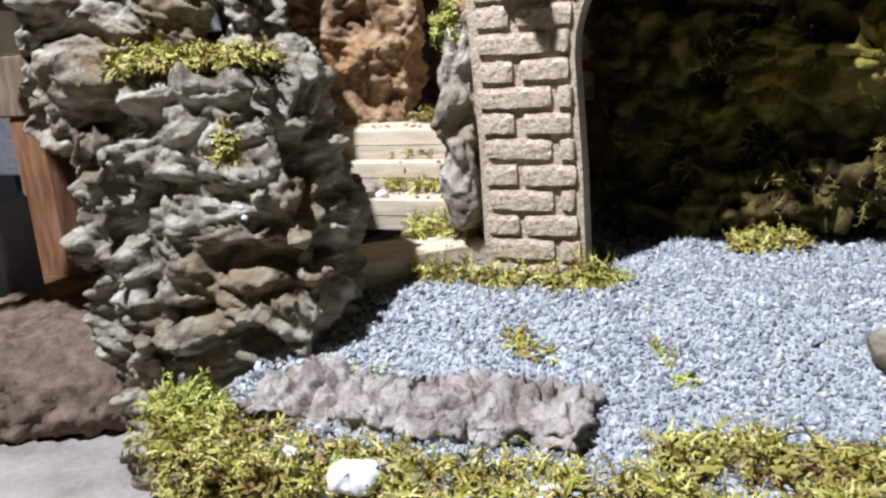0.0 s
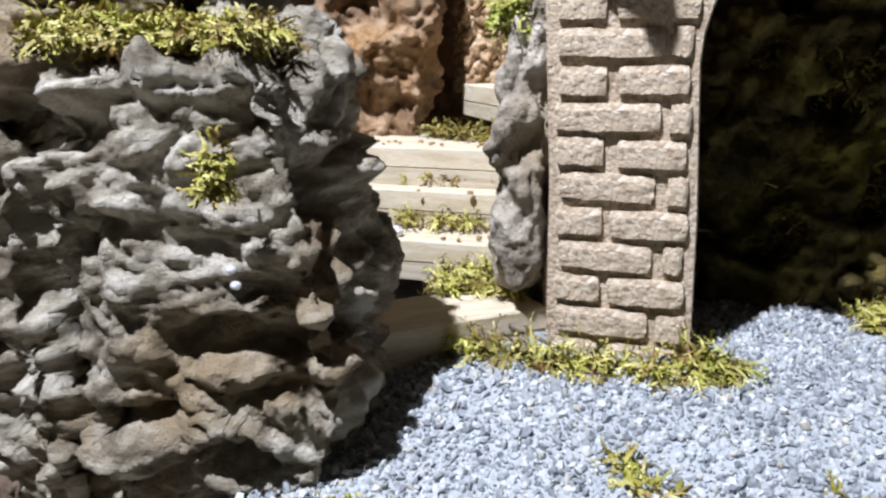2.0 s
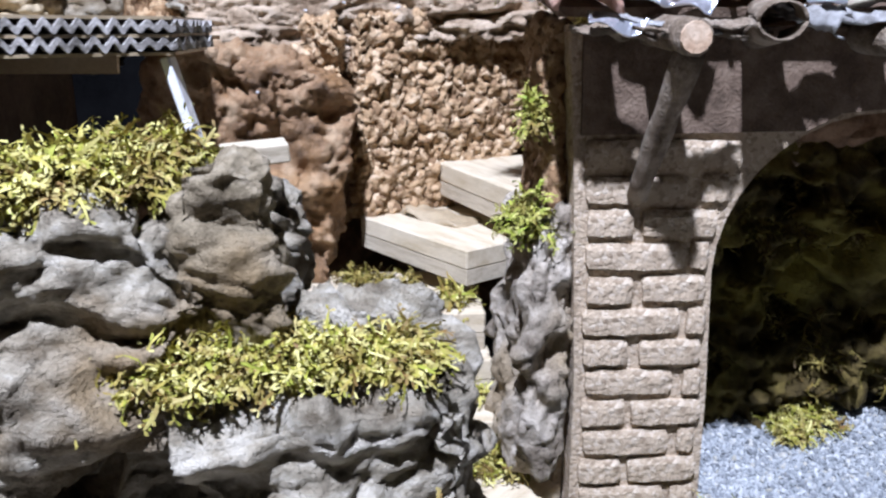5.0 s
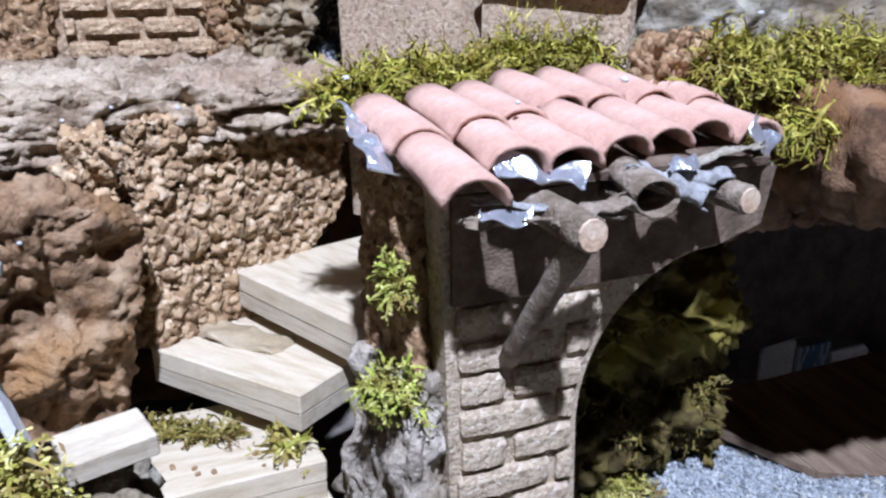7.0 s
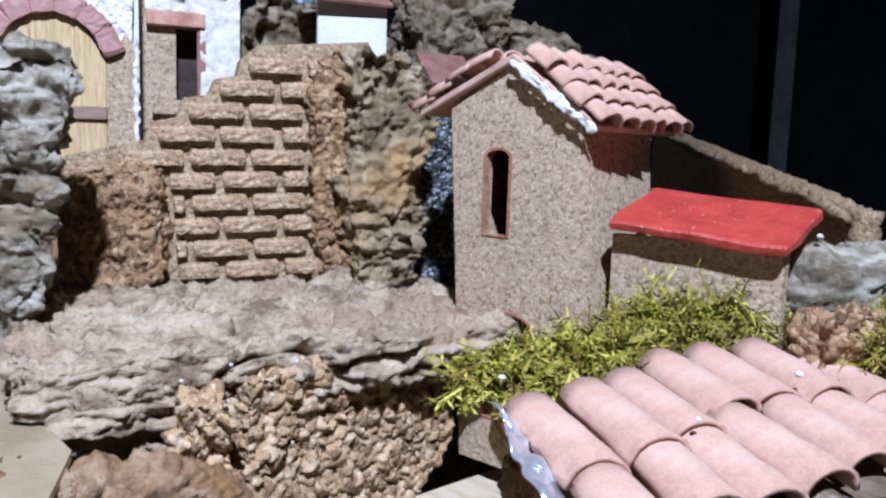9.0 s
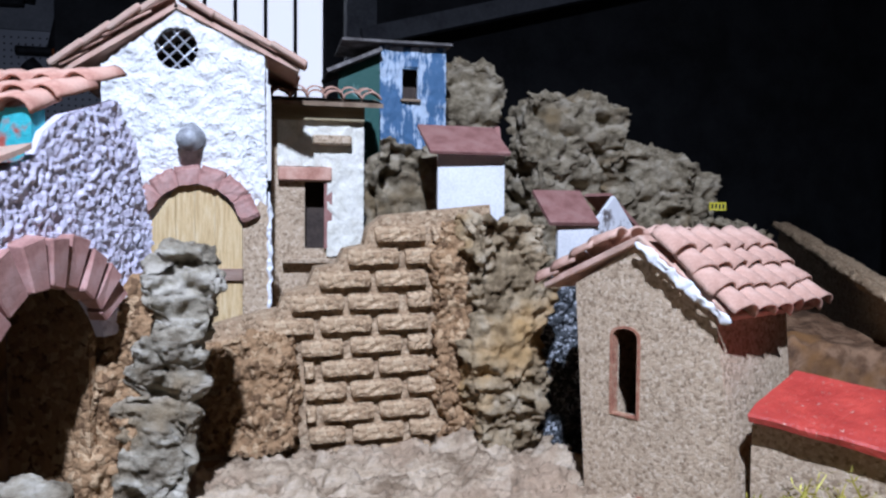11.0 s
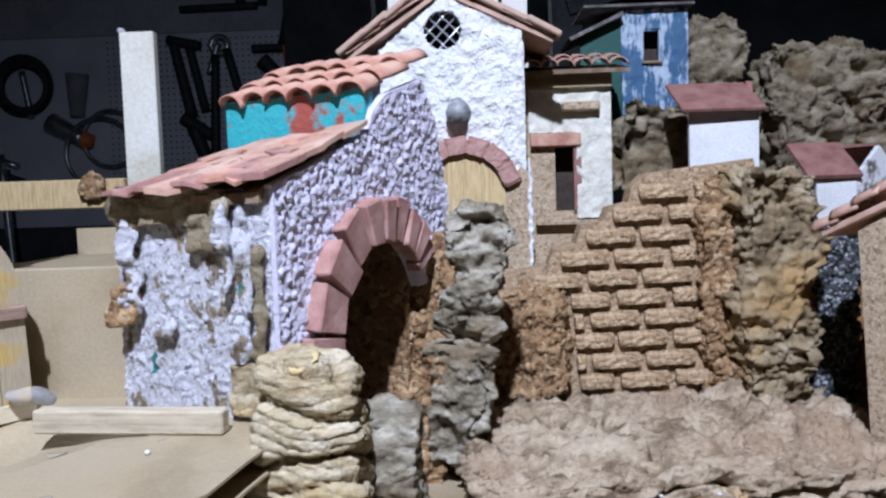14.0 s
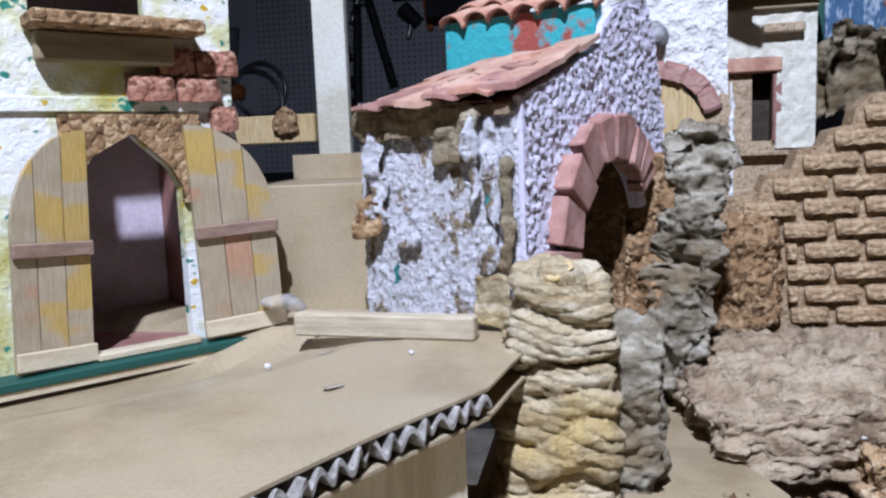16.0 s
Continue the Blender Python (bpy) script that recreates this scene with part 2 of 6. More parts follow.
M_PURPLE = plaster("lilac_rough_plaster", (0.76, 0.72, 0.85), (0.68, 0.67, 0.78), 330, 0.0010, 0.55)
k = Mat("white_rough_plaster_bare_spots", 0.42, spec=0.55)
c = k.mix(k.mask(k.noise(420, 4, 0.75), 0.35, 0.44), (0.24, 0.2, 0.17), (0.86, 0.85, 0.92))
c = k.mix(k.mask(k.noise(60, 4, 0.7, (1, 1, 0.6)), 0.55, 0.60), c, k.ramp(k.noise(500, 4), [(0.35, (0.17, 0.12, 0.07)), (0.65, (0.42, 0.32, 0.2))]))
c = k.mix(k.mask(k.noise(95, 3, 0.6, (1, 1, 0.5)), 0.68, 0.70), c, (0.03, 0.3, 0.3))
k.color(c).bump(k.noise(300, 5, 0.75), 0.0032).bump(k.noise(720, 4, 0.7), 0.0018)
M_SPARKLE = k.m
M_TEAL = plaster("teal_paint_flaking_red", (0.045, 0.37, 0.41), (0.33, 0.08, 0.06), 110, 0.0008, 0.5)
M_BLUE = plaster("blue_white_paint", (0.06, 0.14, 0.265), (0.46, 0.55, 0.66), 150, 0.0014, 0.5, (1.6, 1.6, 0.45))
k = Mat("white_green_yellow_paint", 0.35, spec=0.5)
c = k.ramp(k.noise(26, 4, 0.65), [(0.36, (0.5, 0.46, 0.16)), (0.46, (0.66, 0.66, 0.42)), (0.54, (0.82, 0.82, 0.8)), (0.64, (0.8, 0.82, 0.84))])
c = k.mix(k.mask(k.noise(95, 3, 0.6), 0.6, 0.63), c, (0.03, 0.22, 0.16))
c = k.mix(k.mask(k.noise(120, 2, 0.5, (1, 1, 1.3)), 0.66, 0.68), c, (0.6, 0.4, 0.03))
k.color(c).bump(k.noise(160, 5, 0.7), 0.0016)
M_MIXED = k.m
M_STREAK = plaster("white_brown_streaked_paint", (0.8, 0.8, 0.82), (0.16, 0.13, 0.12), 100, 0.001, 0.5)
M_DARKGREEN = plaster("dark_green_gloss", (0.012, 0.075, 0.06), (0.16, 0.26, 0.24), 90, 0.0005, 0.6)

k = Mat("red_gloss_paint", 0.42, spec=0.6)
k.color(k.mix(k.mask(k.noise(330, 5, 0.75), 0.62, 0.66), k.ramp(k.noise(60, 4), [(0.35, (0.38, 0.04, 0.03)), (0.65, (0.52, 0.065, 0.045))]), (0.62, 0.36, 0.28))).bump(k.noise(220, 5, 0.7), 0.0012)
M_RED = k.m
M_EDGEPAINT = two("dull_red_smear", (0.2, 0.08, 0.05), (0.36, 0.16, 0.1), (0.46, 0.3, 0.19), 160, 900, 0.0004, sat=1.0)
k = Mat("gravel_grains", 0.55, spec=0.4)
k.color(k.mix(0.35, k.ramp(k.island(), [(0.0, (0.045, 0.052, 0.052)), (0.22, (0.175, 0.19, 0.195)), (0.55, (0.32, 0.34, 0.34)), (0.85, (0.6, 0.61, 0.6)), (1.0, (0.46, 0.41, 0.28))]), k.ramp(k.noise(500, 3), [(0.3, (0.2, 0.22, 0.24)), (0.7, (0.65, 0.67, 0.7))])))
M_GRAVEL = k.m


def moss_mat(name, a, b, c):
    """Strands from brown and olive to pale tips, with a few of fresh green, in broader patches."""
    k = Mat(name, 0.6, spec=0.25)
    green = tuple(v * f for v, f in zip(b, (0.72, 0.92, 0.6)))
    strands = k.ramp(k.island(), [(0.0, a), (0.18, green), (0.5, b), (0.8, c), (1.0, tuple(min(0.85, 1.15 * v + 0.03) for v in c))])
    k.color(k.mix(k.mask(k.noise(85, 4), 0.46, 0.66), strands, tuple(1.3 * v for v in a)))
    return k.m


M_MOSS = moss_mat("yellow_green_moss", (0.16, 0.095, 0.03), (0.4, 0.34, 0.07), (0.58, 0.53, 0.19))
M_MOSSGREEN = moss_mat("fresh_green_moss", (0.17, 0.12, 0.03), (0.33, 0.34, 0.055), (0.5, 0.49, 0.14))
M_LEDGE = two("pinkish_grey_bark", (0.15, 0.11, 0.085), (0.43, 0.375, 0.325), (0.62, 0.565, 0.51), 45, 800, 0.001, patch=(0.46, 0.33, 0.25), stretch=(1.4, 1.4, 0.8), sat=1.0)
M_MOSSVIVID = moss_mat("bright_yellow_moss", (0.10, 0.065, 0.012), (0.27, 0.225, 0.025), (0.46, 0.4, 0.075))
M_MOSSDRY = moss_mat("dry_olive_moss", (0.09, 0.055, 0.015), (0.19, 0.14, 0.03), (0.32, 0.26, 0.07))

k = Mat("hot_glue", 0.12, spec=0.5)
k.color((0.95, 0.95, 0.97)).b.inputs["Transmission Weight"].default_value = 0.5
M_GLUE = k.m
k = Mat("clear_film", 0.08, spec=0.5)
k.color((0.97, 0.97, 0.98)).b.inputs["Transmission Weight"].default_value = 0.8
k.b.inputs["IOR"].default_value = 1.1
M_CLEAR = k.bump(k.noise(260, 4), 0.002).m
k = Mat("crumpled_foil", 0.28, 0.8, 0.6)
k.color((0.78, 0.8, 0.86)).bump(k.noise(150, 4), 0.002)
M_FOIL = k.m
k = Mat("dull_steel", 0.35, 0.9)
k.color(k.ramp(k.noise(30, 3), [(0.3, (0.2, 0.21, 0.22)), (0.7, (0.45, 0.46, 0.48))]))
M_STEEL = k.m
M_LAMPGREY = two("dull_grey_cap", (0.16, 0.17, 0.18), (0.26, 0.27, 0.29), (0.5, 0.52, 0.55), 90, 700, 0.0004, rough=0.4, spec=0.5)
k = Mat("black_rubber", 0.6)
k.color(k.ramp(k.noise(40, 3), [(0.3, (0.012, 0.012, 0.014)), (0.7, (0.03, 0.03, 0.034))]))
M_BLACK = k.m
M_TEALPLAIN = two("teal_plastic", (0.03, 0.2, 0.22), (0.05, 0.28, 0.3), (0.07, 0.33, 0.35), 4, 60, 0.0003, rough=0.4, sat=1.0)
M_ORANGE = two("orange_plastic", (0.4, 0.1, 0.03), (0.5, 0.14, 0.04), (0.55, 0.18, 0.06), 8, 90, 0.0002, rough=0.45, sat=1.0)
M_OCHRE = two("ochre_gloss", (0.42, 0.32, 0.18), (0.58, 0.45, 0.25), (0.64, 0.5, 0.22), 110, 500, 0.0003, rough=0.35, sat=1.0)
M_TAG = two("yellow_tag", (0.5, 0.42, 0.03), (0.6, 0.52, 0.05), (0.66, 0.58, 0.1), 90, 500, 0.0001, rough=0.4, sat=1.0)
k = Mat("frosted_daylight_pane", 0.5)
k.color((0.8, 0.82, 0.86))
k.b.inputs["Emission Color"].default_value = (0.86, 0.87, 0.95, 1)
k.b.inputs["Emission Strength"].default_value = 1.25
M_DAYLIGHT = k.m


# ---- builders ----
def part(name, data, mat=None, parent=None, label="", smooth=False):
    """One mesh object from a bmesh or a mesh, under a thing or a part."""
    if isinstance(data, bmesh.types.BMesh):
        me = bpy.data.meshes.new(name)
        data.to_mesh(me)
        data.free()
    else:
        me = data
    if mat is not None and not me.materials:
        me.materials.append(mat)
    if smooth:
        me.shade_smooth()
    ob = new(name, me)
    if parent is not None:
        ob.parent = parent
    if label:
        ob["label"] = label
    return ob


def thing(name, label, category, m=None, group="", kind=""):
    ob = new(name)
    ob.empty_display_size = 0.01
    if m is not None:
        ob.matrix_basis = m
    return tagged(ob, label, category, group, kind)


def mesh_of(verts, faces, name="mesh"):
    me = bpy.data.meshes.new(name)
    me.from_pydata([tuple(v) for v in verts], [], faces)
    me.update()
    return me


def box(x0, x1, y0, y1, z0, z1, bevel=0.0, seg=1):
    bm = bmesh.new()
    bmesh.ops.create_cube(bm, size=1)
    for v in bm.verts:
        v.co = Vector((x0 + (v.co.x + 0.5) * (x1 - x0), y0 + (v.co.y + 0.5) * (y1 - y0), z0 + (v.co.z + 0.5) * (z1 - z0)))
    if bevel:
        bmesh.ops.bevel(bm, geom=bm.edges[:], offset=bevel, segments=seg, affect="EDGES")
    return bm


def rod(a, b, r0, r1=None, seg=10, wobble=0.0):
    """A tapered, slightly crooked rod from a to b."""
    a, b = Vector(a), Vector(b)
    r1 = r0 if r1 is None else r1
    axis = (b - a).normalized()
    side = axis.orthogonal().normalized()
    up = axis.cross(side)
    bm = bmesh.new()
    rings, n = [], 8
    for i in range(n + 1):
        f = i / n
        c = a.lerp(b, f)
        ring = []
        for j in range(seg):
            w = 2 * math.pi * j / seg
            d = side * math.cos(w) + up * math.sin(w)
            r = (r0 + (r1 - r0) * f) * (1 + wobble * noise.noise((c + d * r0) * 250))
            ring.append(bm.verts.new(c + d * r))
        rings.append(ring)
    for p, q in zip(rings, rings[1:]):
        for j in range(seg):
            bm.faces.new((p[j], p[(j + 1) % seg], q[(j + 1) % seg], q[j]))
    bm.faces.new(rings[0][::-1])
    bm.faces.new(rings[-1])
    return bm


def plate(outline, thick, holes=()):
    """A board in the x-z plane with its face at y = 0 and its back at y = thick; holes go through."""
    bm = bmesh.new()
    edges = []
    for loop in (outline, *holes):
        vs = [bm.verts.new((x, 0, z)) for x, z in loop]
        edges += [bm.edges.new((p, q)) for p, q in zip(vs, vs[1:] + vs[:1])]
    made = bmesh.ops.triangle_fill(bm, use_beauty=True, use_dissolve=False, edges=edges)
    faces = [f for f in made["geom"] if isinstance(f, bmesh.types.BMFace)]
    out = bmesh.ops.extrude_face_region(bm, geom=faces)
    for v in out["geom"]:
        if isinstance(v, bmesh.types.BMVert):
            v.co.y += thick
    bmesh.ops.recalc_face_normals(bm, faces=bm.faces[:])
    return bm


def lattice(nx, ny, nz):
    """The skin of a box of nx x ny x nz cells: corners in -1..1, and quads."""
    at, verts, faces = {}, [], []

    def v(i, j, q):
        key = (i, j, q)
        if key not in at:
            at[key] = len(verts)
            verts.append((2 * i / nx - 1, 2 * j / ny - 1, 2 * q / nz - 1))
        return at[key]

    for i in range(nx):
        for j in range(ny):
            faces.append((v(i, j, 0), v(i, j + 1, 0), v(i + 1, j + 1, 0), v(i + 1, j, 0)))
            faces.append((v(i, j, nz), v(i + 1, j, nz), v(i + 1, j + 1, nz), v(i, j + 1, nz)))
    for i in range(nx):
        for q in range(nz):
            faces.append((v(i, 0, q), v(i + 1, 0, q), v(i + 1, 0, q + 1), v(i, 0, q + 1)))
            faces.append((v(i, ny, q), v(i, ny, q + 1), v(i + 1, ny, q + 1), v(i + 1, ny, q)))
    for j in range(ny):
        for q in range(nz):
            faces.append((v(0, j, q), v(0, j, q + 1), v(0, j + 1, q + 1), v(0, j + 1, q)))
            faces.append((v(nx, j, q), v(nx, j + 1, q), v(nx, j + 1, q + 1), v(nx, j, q + 1)))
    return verts, faces


def gnarled(p):
    """Weathered cork bark: rounded sheets one over another, with clefts and deep hollows."""
    w = noise.noise_vector(p * 36)
    ledge = noise.turbulence(Vector((p.x * 38, p.y * 38, p.z * 84)) + w * 0.5, 4, True)
    s = p.z * 135 + 2.4 * w.x + 0.9 * noise.noise(p * 85) + p.x * 14
    i = math.floor(s)
    f = s - i
    out = noise.noise(Vector((i * 3.71, p.x * 26, p.y * 26)))
    nxt = noise.noise(Vector(((i + 1) * 3.71, p.x * 26, p.y * 26)))
    out += (nxt - out) * max(0.0, (f - 0.72) / 0.28)
    sheet = f ** 0.6 if f < 0.86 else (1 - f) / 0.14
    sharp = noise.ridged_multi_fractal(Vector((p.x * 105, p.y * 105, p.z * 165)), 0.9, 2.2, 4, 1.0, 2.0)
    hollow = max(0.0, noise.noise(Vector((p.x * 50, p.y * 50, p.z * 58)) + Vector((9, 4, 2))) - 0.12)
    cleft = max(0.0, 0.11 - abs(noise.noise(Vector((p.x * 48 + w.y, p.y * 48, p.z * 17)) + Vector((3, 1, 8))))) / 0.11
    fine = noise.turbulence(p * 210, 3, True)
    return 0.0075 * (ledge - 0.55) + 0.0026 * out + 0.0019 * (sheet - 0.6) - 0.034 * min(0.45, hollow) - 0.0050 * cleft + 0.0019 * (sharp - 0.9) + 0.0016 * (fine - 0.5)


def grains(p):
    """Pressed cork granules some millimetres wide, each set proud by its own amount."""
    d, near = noise.voronoi(p * 185 + noise.noise_vector(p * 160) * 0.6)[:2]
    e, big = noise.voronoi(p * 88 + Vector((7, 3, 1)))[:2]
    gap = max(0.0, 0.2 - (d[1] - d[0])) / 0.2
    gap2 = max(0.0, 0.14 - (e[1] - e[0])) / 0.14
    q = p * 185
    tilt = noise.noise_vector(near[0] * 4.7).dot(q - near[0])
    return 0.0030 * noise.noise(near[0] * 7.3) + 0.0036 * noise.noise(big[0] * 5.1) + 0.0052 * max(-0.5, min(0.5, tilt)) - 0.0020 * gap - 0.0030 * gap2 + 0.0014 * (noise.turbulence(p * 300, 3, True) - 0.5)


def layered(p):
    """Bark in flat layers."""
    s = noise.noise(Vector((p.x * 30, p.y * 30, p.z * 190)))
    t = noise.ridged_multi_fractal(Vector((p.x * 40, p.y * 40, p.z * 210)), 0.9, 2.1, 3, 1.0, 2.0)
    return 0.0034 * s - 0.0026 * (t - 0.8) + 0.0030 * (noise.turbulence(Vector((p.x * 60, p.y * 60, p.z * 150)), 4, True) - 0.5) + 0.0010 * noise.fractal(p * 260, 0.8, 2.1, 3)


def streaked(p):
    """Smooth bark with upright folds."""
    sharp = noise.ridged_multi_fractal(Vector((p.x * 95, p.y * 95, p.z * 60)), 0.9, 2.2, 4, 1.0, 2.0)
    return 0.0020 * (sharp - 0.9) + 0.0060 * (noise.turbulence(Vector((p.x * 75, p.y * 75, p.z * 38)), 5, True) - 0.5) + 0.0035 * noise.noise(p * 70) - 0.003 * max(0.0, 0.1 - abs(noise.noise(Vector((p.x * 40, p.y * 90, p.z * 12))))) / 0.1


def gritty(p):
    """Fine crumbling cork."""
    return 0.0034 * (noise.turbulence(p * 140, 4, True) - 0.5) + 0.0014 * noise.noise(p * 430) + 0.0036 * noise.noise(p * 62)


def crumbly(p):
    """Eroded rust-brown cork."""
    t = noise.ridged_multi_fractal(p * 85, 0.9, 2.2, 4, 1.0, 2.0)
    d = noise.voronoi(p * 150)[0]
    return 0.0095 * (noise.turbulence(p * 62, 4, True) - 0.5) - 0.0018 * (t - 0.8) + 0.004 * min(0.5, d[1] - d[0])


def lump(name, dims, mat, m=None, fn=gnarled, res=0.0022, rnd=0.45, warp=0.008, freq=28.0, seed=0, shape=None, parent=None, amount=1.0):
    """A rough solid: a rounded, bent box whose skin is pushed in and out."""
    n = [max(3, min(150, round(d / res))) for d in dims]
    verts, faces = lattice(*n)
    off = Vector((seed * 1.37, seed * 2.11, seed * 0.73))
    hx, hy, hz = (d / 2 for d in dims)
    out = []
    for u, v, w in verts:
        su = u * math.sqrt(max(0, 1 - v * v / 2 - w * w / 2 + v * v * w * w / 3))
        sv = v * math.sqrt(max(0, 1 - u * u / 2 - w * w / 2 + u * u * w * w / 3))
        sw = w * math.sqrt(max(0, 1 - v * v / 2 - u * u / 2 + v * v * u * u / 3))
        c = Vector(((u + (su - u) * rnd) * hx, (v + (sv - v) * rnd) * hy, (w + (sw - w) * rnd) * hz))
        if shape:
            c = Vector(shape(c.x, c.y, c.z))
        if warp:
            c += noise.noise_vector(c * freq + off) * warp
        out.append(c)
    me = mesh_of(out, faces, name)
    normals = np.empty(3 * len(out))
    me.vertices.foreach_get("normal", normals)
    push = np.array([fn(c + off) * amount for c in out])
    moved = np.array(out) + normals.reshape(-1, 3) * push[:, None]
    me.vertices.foreach_set("co", moved.ravel())
    me.update()
    me.materials.append(mat)
    me.shade_smooth()
    ob = new(name, me)
    if m is not None:
        ob.matrix_basis = m
    if parent is not None:
        ob.parent = parent
    return ob


def inside(x, z, loop):
    odd = False
    for (ax, az), (bx, bz) in zip(loop, loop[1:] + loop[:1]):
        if (az > z) != (bz > z) and x < (bx - ax) * (z - az) / (bz - az) + ax:
            odd = not odd
    return odd


def skin(outline, holes, step, high, fn, seed):
    """A coat of rough plaster over a board in the x-z plane, from its face at y = 0 towards -y."""
    xs, zs = [p[0] for p in outline], [p[1] for p in outline]
    nx, nz = int((max(xs) - min(xs)) / step) + 1, int((max(zs) - min(zs)) / step) + 1
    at, verts, faces = {}, [], []

    def v(i, j):
        if (i, j) not in at:
            p = Vector((min(xs) + i * step, 0, min(zs) + j * step))
            w = noise.noise_vector(p * 300 + Vector((seed, 0, 0))) * step * 0.45
            at[i, j] = len(verts)
            verts.append((p.x + w.x, -high * (0.12 + fn(p + Vector((0, seed * 0.37, 0)))), p.z + w.z))
        return at[i, j]

    for i in range(nx):
        for j in range(nz):
            x, z = min(xs) + (i + 0.5) * step, min(zs) + (j + 0.5) * step
            if inside(x, z, outline) and not any(inside(x, z, h) for h in holes):
                faces.append((v(i, j), v(i + 1, j), v(i + 1, j + 1), v(i, j + 1)))
    me = mesh_of(verts, faces)
    me.shade_smooth()
    return me


def blobs(p):
    """Stippled plaster: small blobs and spikes."""
    d = noise.voronoi(p * 300 + noise.noise_vector(p * 170) * 0.8)[0]
    return max(0.0, 0.55 - d[0]) * 0.9 + 0.5 * (noise.turbulence(p * 380, 3, True) - 0.3) + 0.25 * noise.noise(p * 70)


def strokes(p):
    """Trowelled plaster: ridges and flats in all directions."""
    q = p + noise.noise_vector(p * 40) * 0.006
    r = noise.ridged_multi_fractal(Vector((q.x * 70 + q.z * 30, q.y, q.z * 70 - q.x * 25)), 0.9, 2.1, 3, 1.0, 2.0)
    return 0.42 * r + 0.35 * noise.noise(p * 120)


def brick_mesh(l, h, d, seed, name="brick"):
    """One pressed brick: a rough pillow that slopes off above and at the ends, with a crumbled, abrupt lower edge."""
    verts, faces = lattice(7, 1, 4)
    out = []
    for u, v, w in verts:
        c = Vector((u * l / 2, v * d / 2, w * h / 2))
        if v < 0:
            c.y += d * (0.24 * max(0.0, w) ** 3 + 0.16 * abs(u) ** 10)
            c.x *= 0.985 - 0.05 * (abs(w) > 0.9)
            c.z += h * 0.05 * noise.noise(Vector((u * 3, seed * 1.3, w)))
        rough = noise.noise_vector(Vector((u * l * 260, w * h * 260, seed * 3.1)))
        c += Vector((rough.x * 0.05 * h, rough.y * 0.09 * d * (v < 0), rough.z * 0.07 * h))
        out.append(c)
    return mesh_of(out, faces, name)


def bricks(parent, rows, mat, l, h, d, seed, y=0.0):
    """Bricks as parts: rows of (x, z, length factor)."""
    sets = {}
    rnd = random.Random(seed)
    for x, z, f in rows:
        key = (round(f, 1), rnd.randrange(4))
        if key not in sets:
            sets[key] = brick_mesh(l * key[0], h, d, seed + len(sets))
            sets[key].materials.append(mat)
        b = part("brick", sets[key], None, parent)
        b.matrix_basis = pose(x + rnd.uniform(-1, 1) * 0.0004, y + rnd.uniform(-1, 1) * 0.0004, z + rnd.uniform(-1, 1) * 0.0003, 0, rnd.uniform(-1.2, 1.2), 0)


def tile_mesh(length, r0, r1, thick, seed, name="tile"):
    """A half-round roof tile along y, from its low wide end at 0 to its high end."""
    verts, faces, n, seg = [], [], 5, 9
    for side in (0, 1):
        for i in range(n + 1):
            f = i / n
            r = (r0 + (r1 - r0) * f) - side * thick
            for j in range(seg + 1):
                w = math.pi * j / seg
                c = Vector((-math.cos(w) * r, f * length, math.sin(w) * r * 0.8))
                c += noise.noise_vector(c * 140 + Vector((seed * 1.7, seed, 0))) * 0.0007
                verts.append(c)
    base = (n + 1) * (seg + 1)
    for i in range(n):
        for j in range(seg):
            a = i * (seg + 1) + j
            b = a + seg + 1
            faces.append((a, a + 1, b + 1, b))
            faces.append((base + a, base + b, base + b + 1, base + a + 1))
    for i in (0, n):
        for j in range(seg):
            a = i * (seg + 1) + j
            q = (a, base + a, base + a + 1, a + 1)
            faces.append(q if i == 0 else q[::-1])
    for j in (0, seg):
        for i in range(n):
            a = i * (seg + 1) + j
            b = a + seg + 1
            q = (a, b, base + b, base + a)
            faces.append(q if j == 0 else q[::-1])
    me = mesh_of(verts, faces, name)
    me.shade_smooth()
    return me


def roof_tiles(parent, m, columns, courses, pitch, length, mat, seed, lap=0.75, name="roof_tile", jitter=2.0):
    """Courses of half-round tiles; m puts x along the eave and y up the slope."""
    rnd = random.Random(seed)
    kinds = [tile_mesh(length, pitch * 0.56, pitch * 0.46, pitch * 0.09, seed + i) for i in range(4)]
    for me in kinds:
        me.materials.append(mat)
    for c in range(columns):
        for r in range(courses):
            t = part(name, rnd.choice(kinds), None, parent)
            t.matrix_basis = m @ pose((c + 0.5) * pitch + rnd.uniform(-1, 1) * 0.0006, r * length * lap + rnd.uniform(-1, 1) * 0.0012, 0.0011 * r + rnd.uniform(0, 1) * 0.0006, -1.5 + rnd.uniform(-1, 1), rnd.uniform(-1, 1) * jitter, rnd.uniform(-1, 1) * jitter)


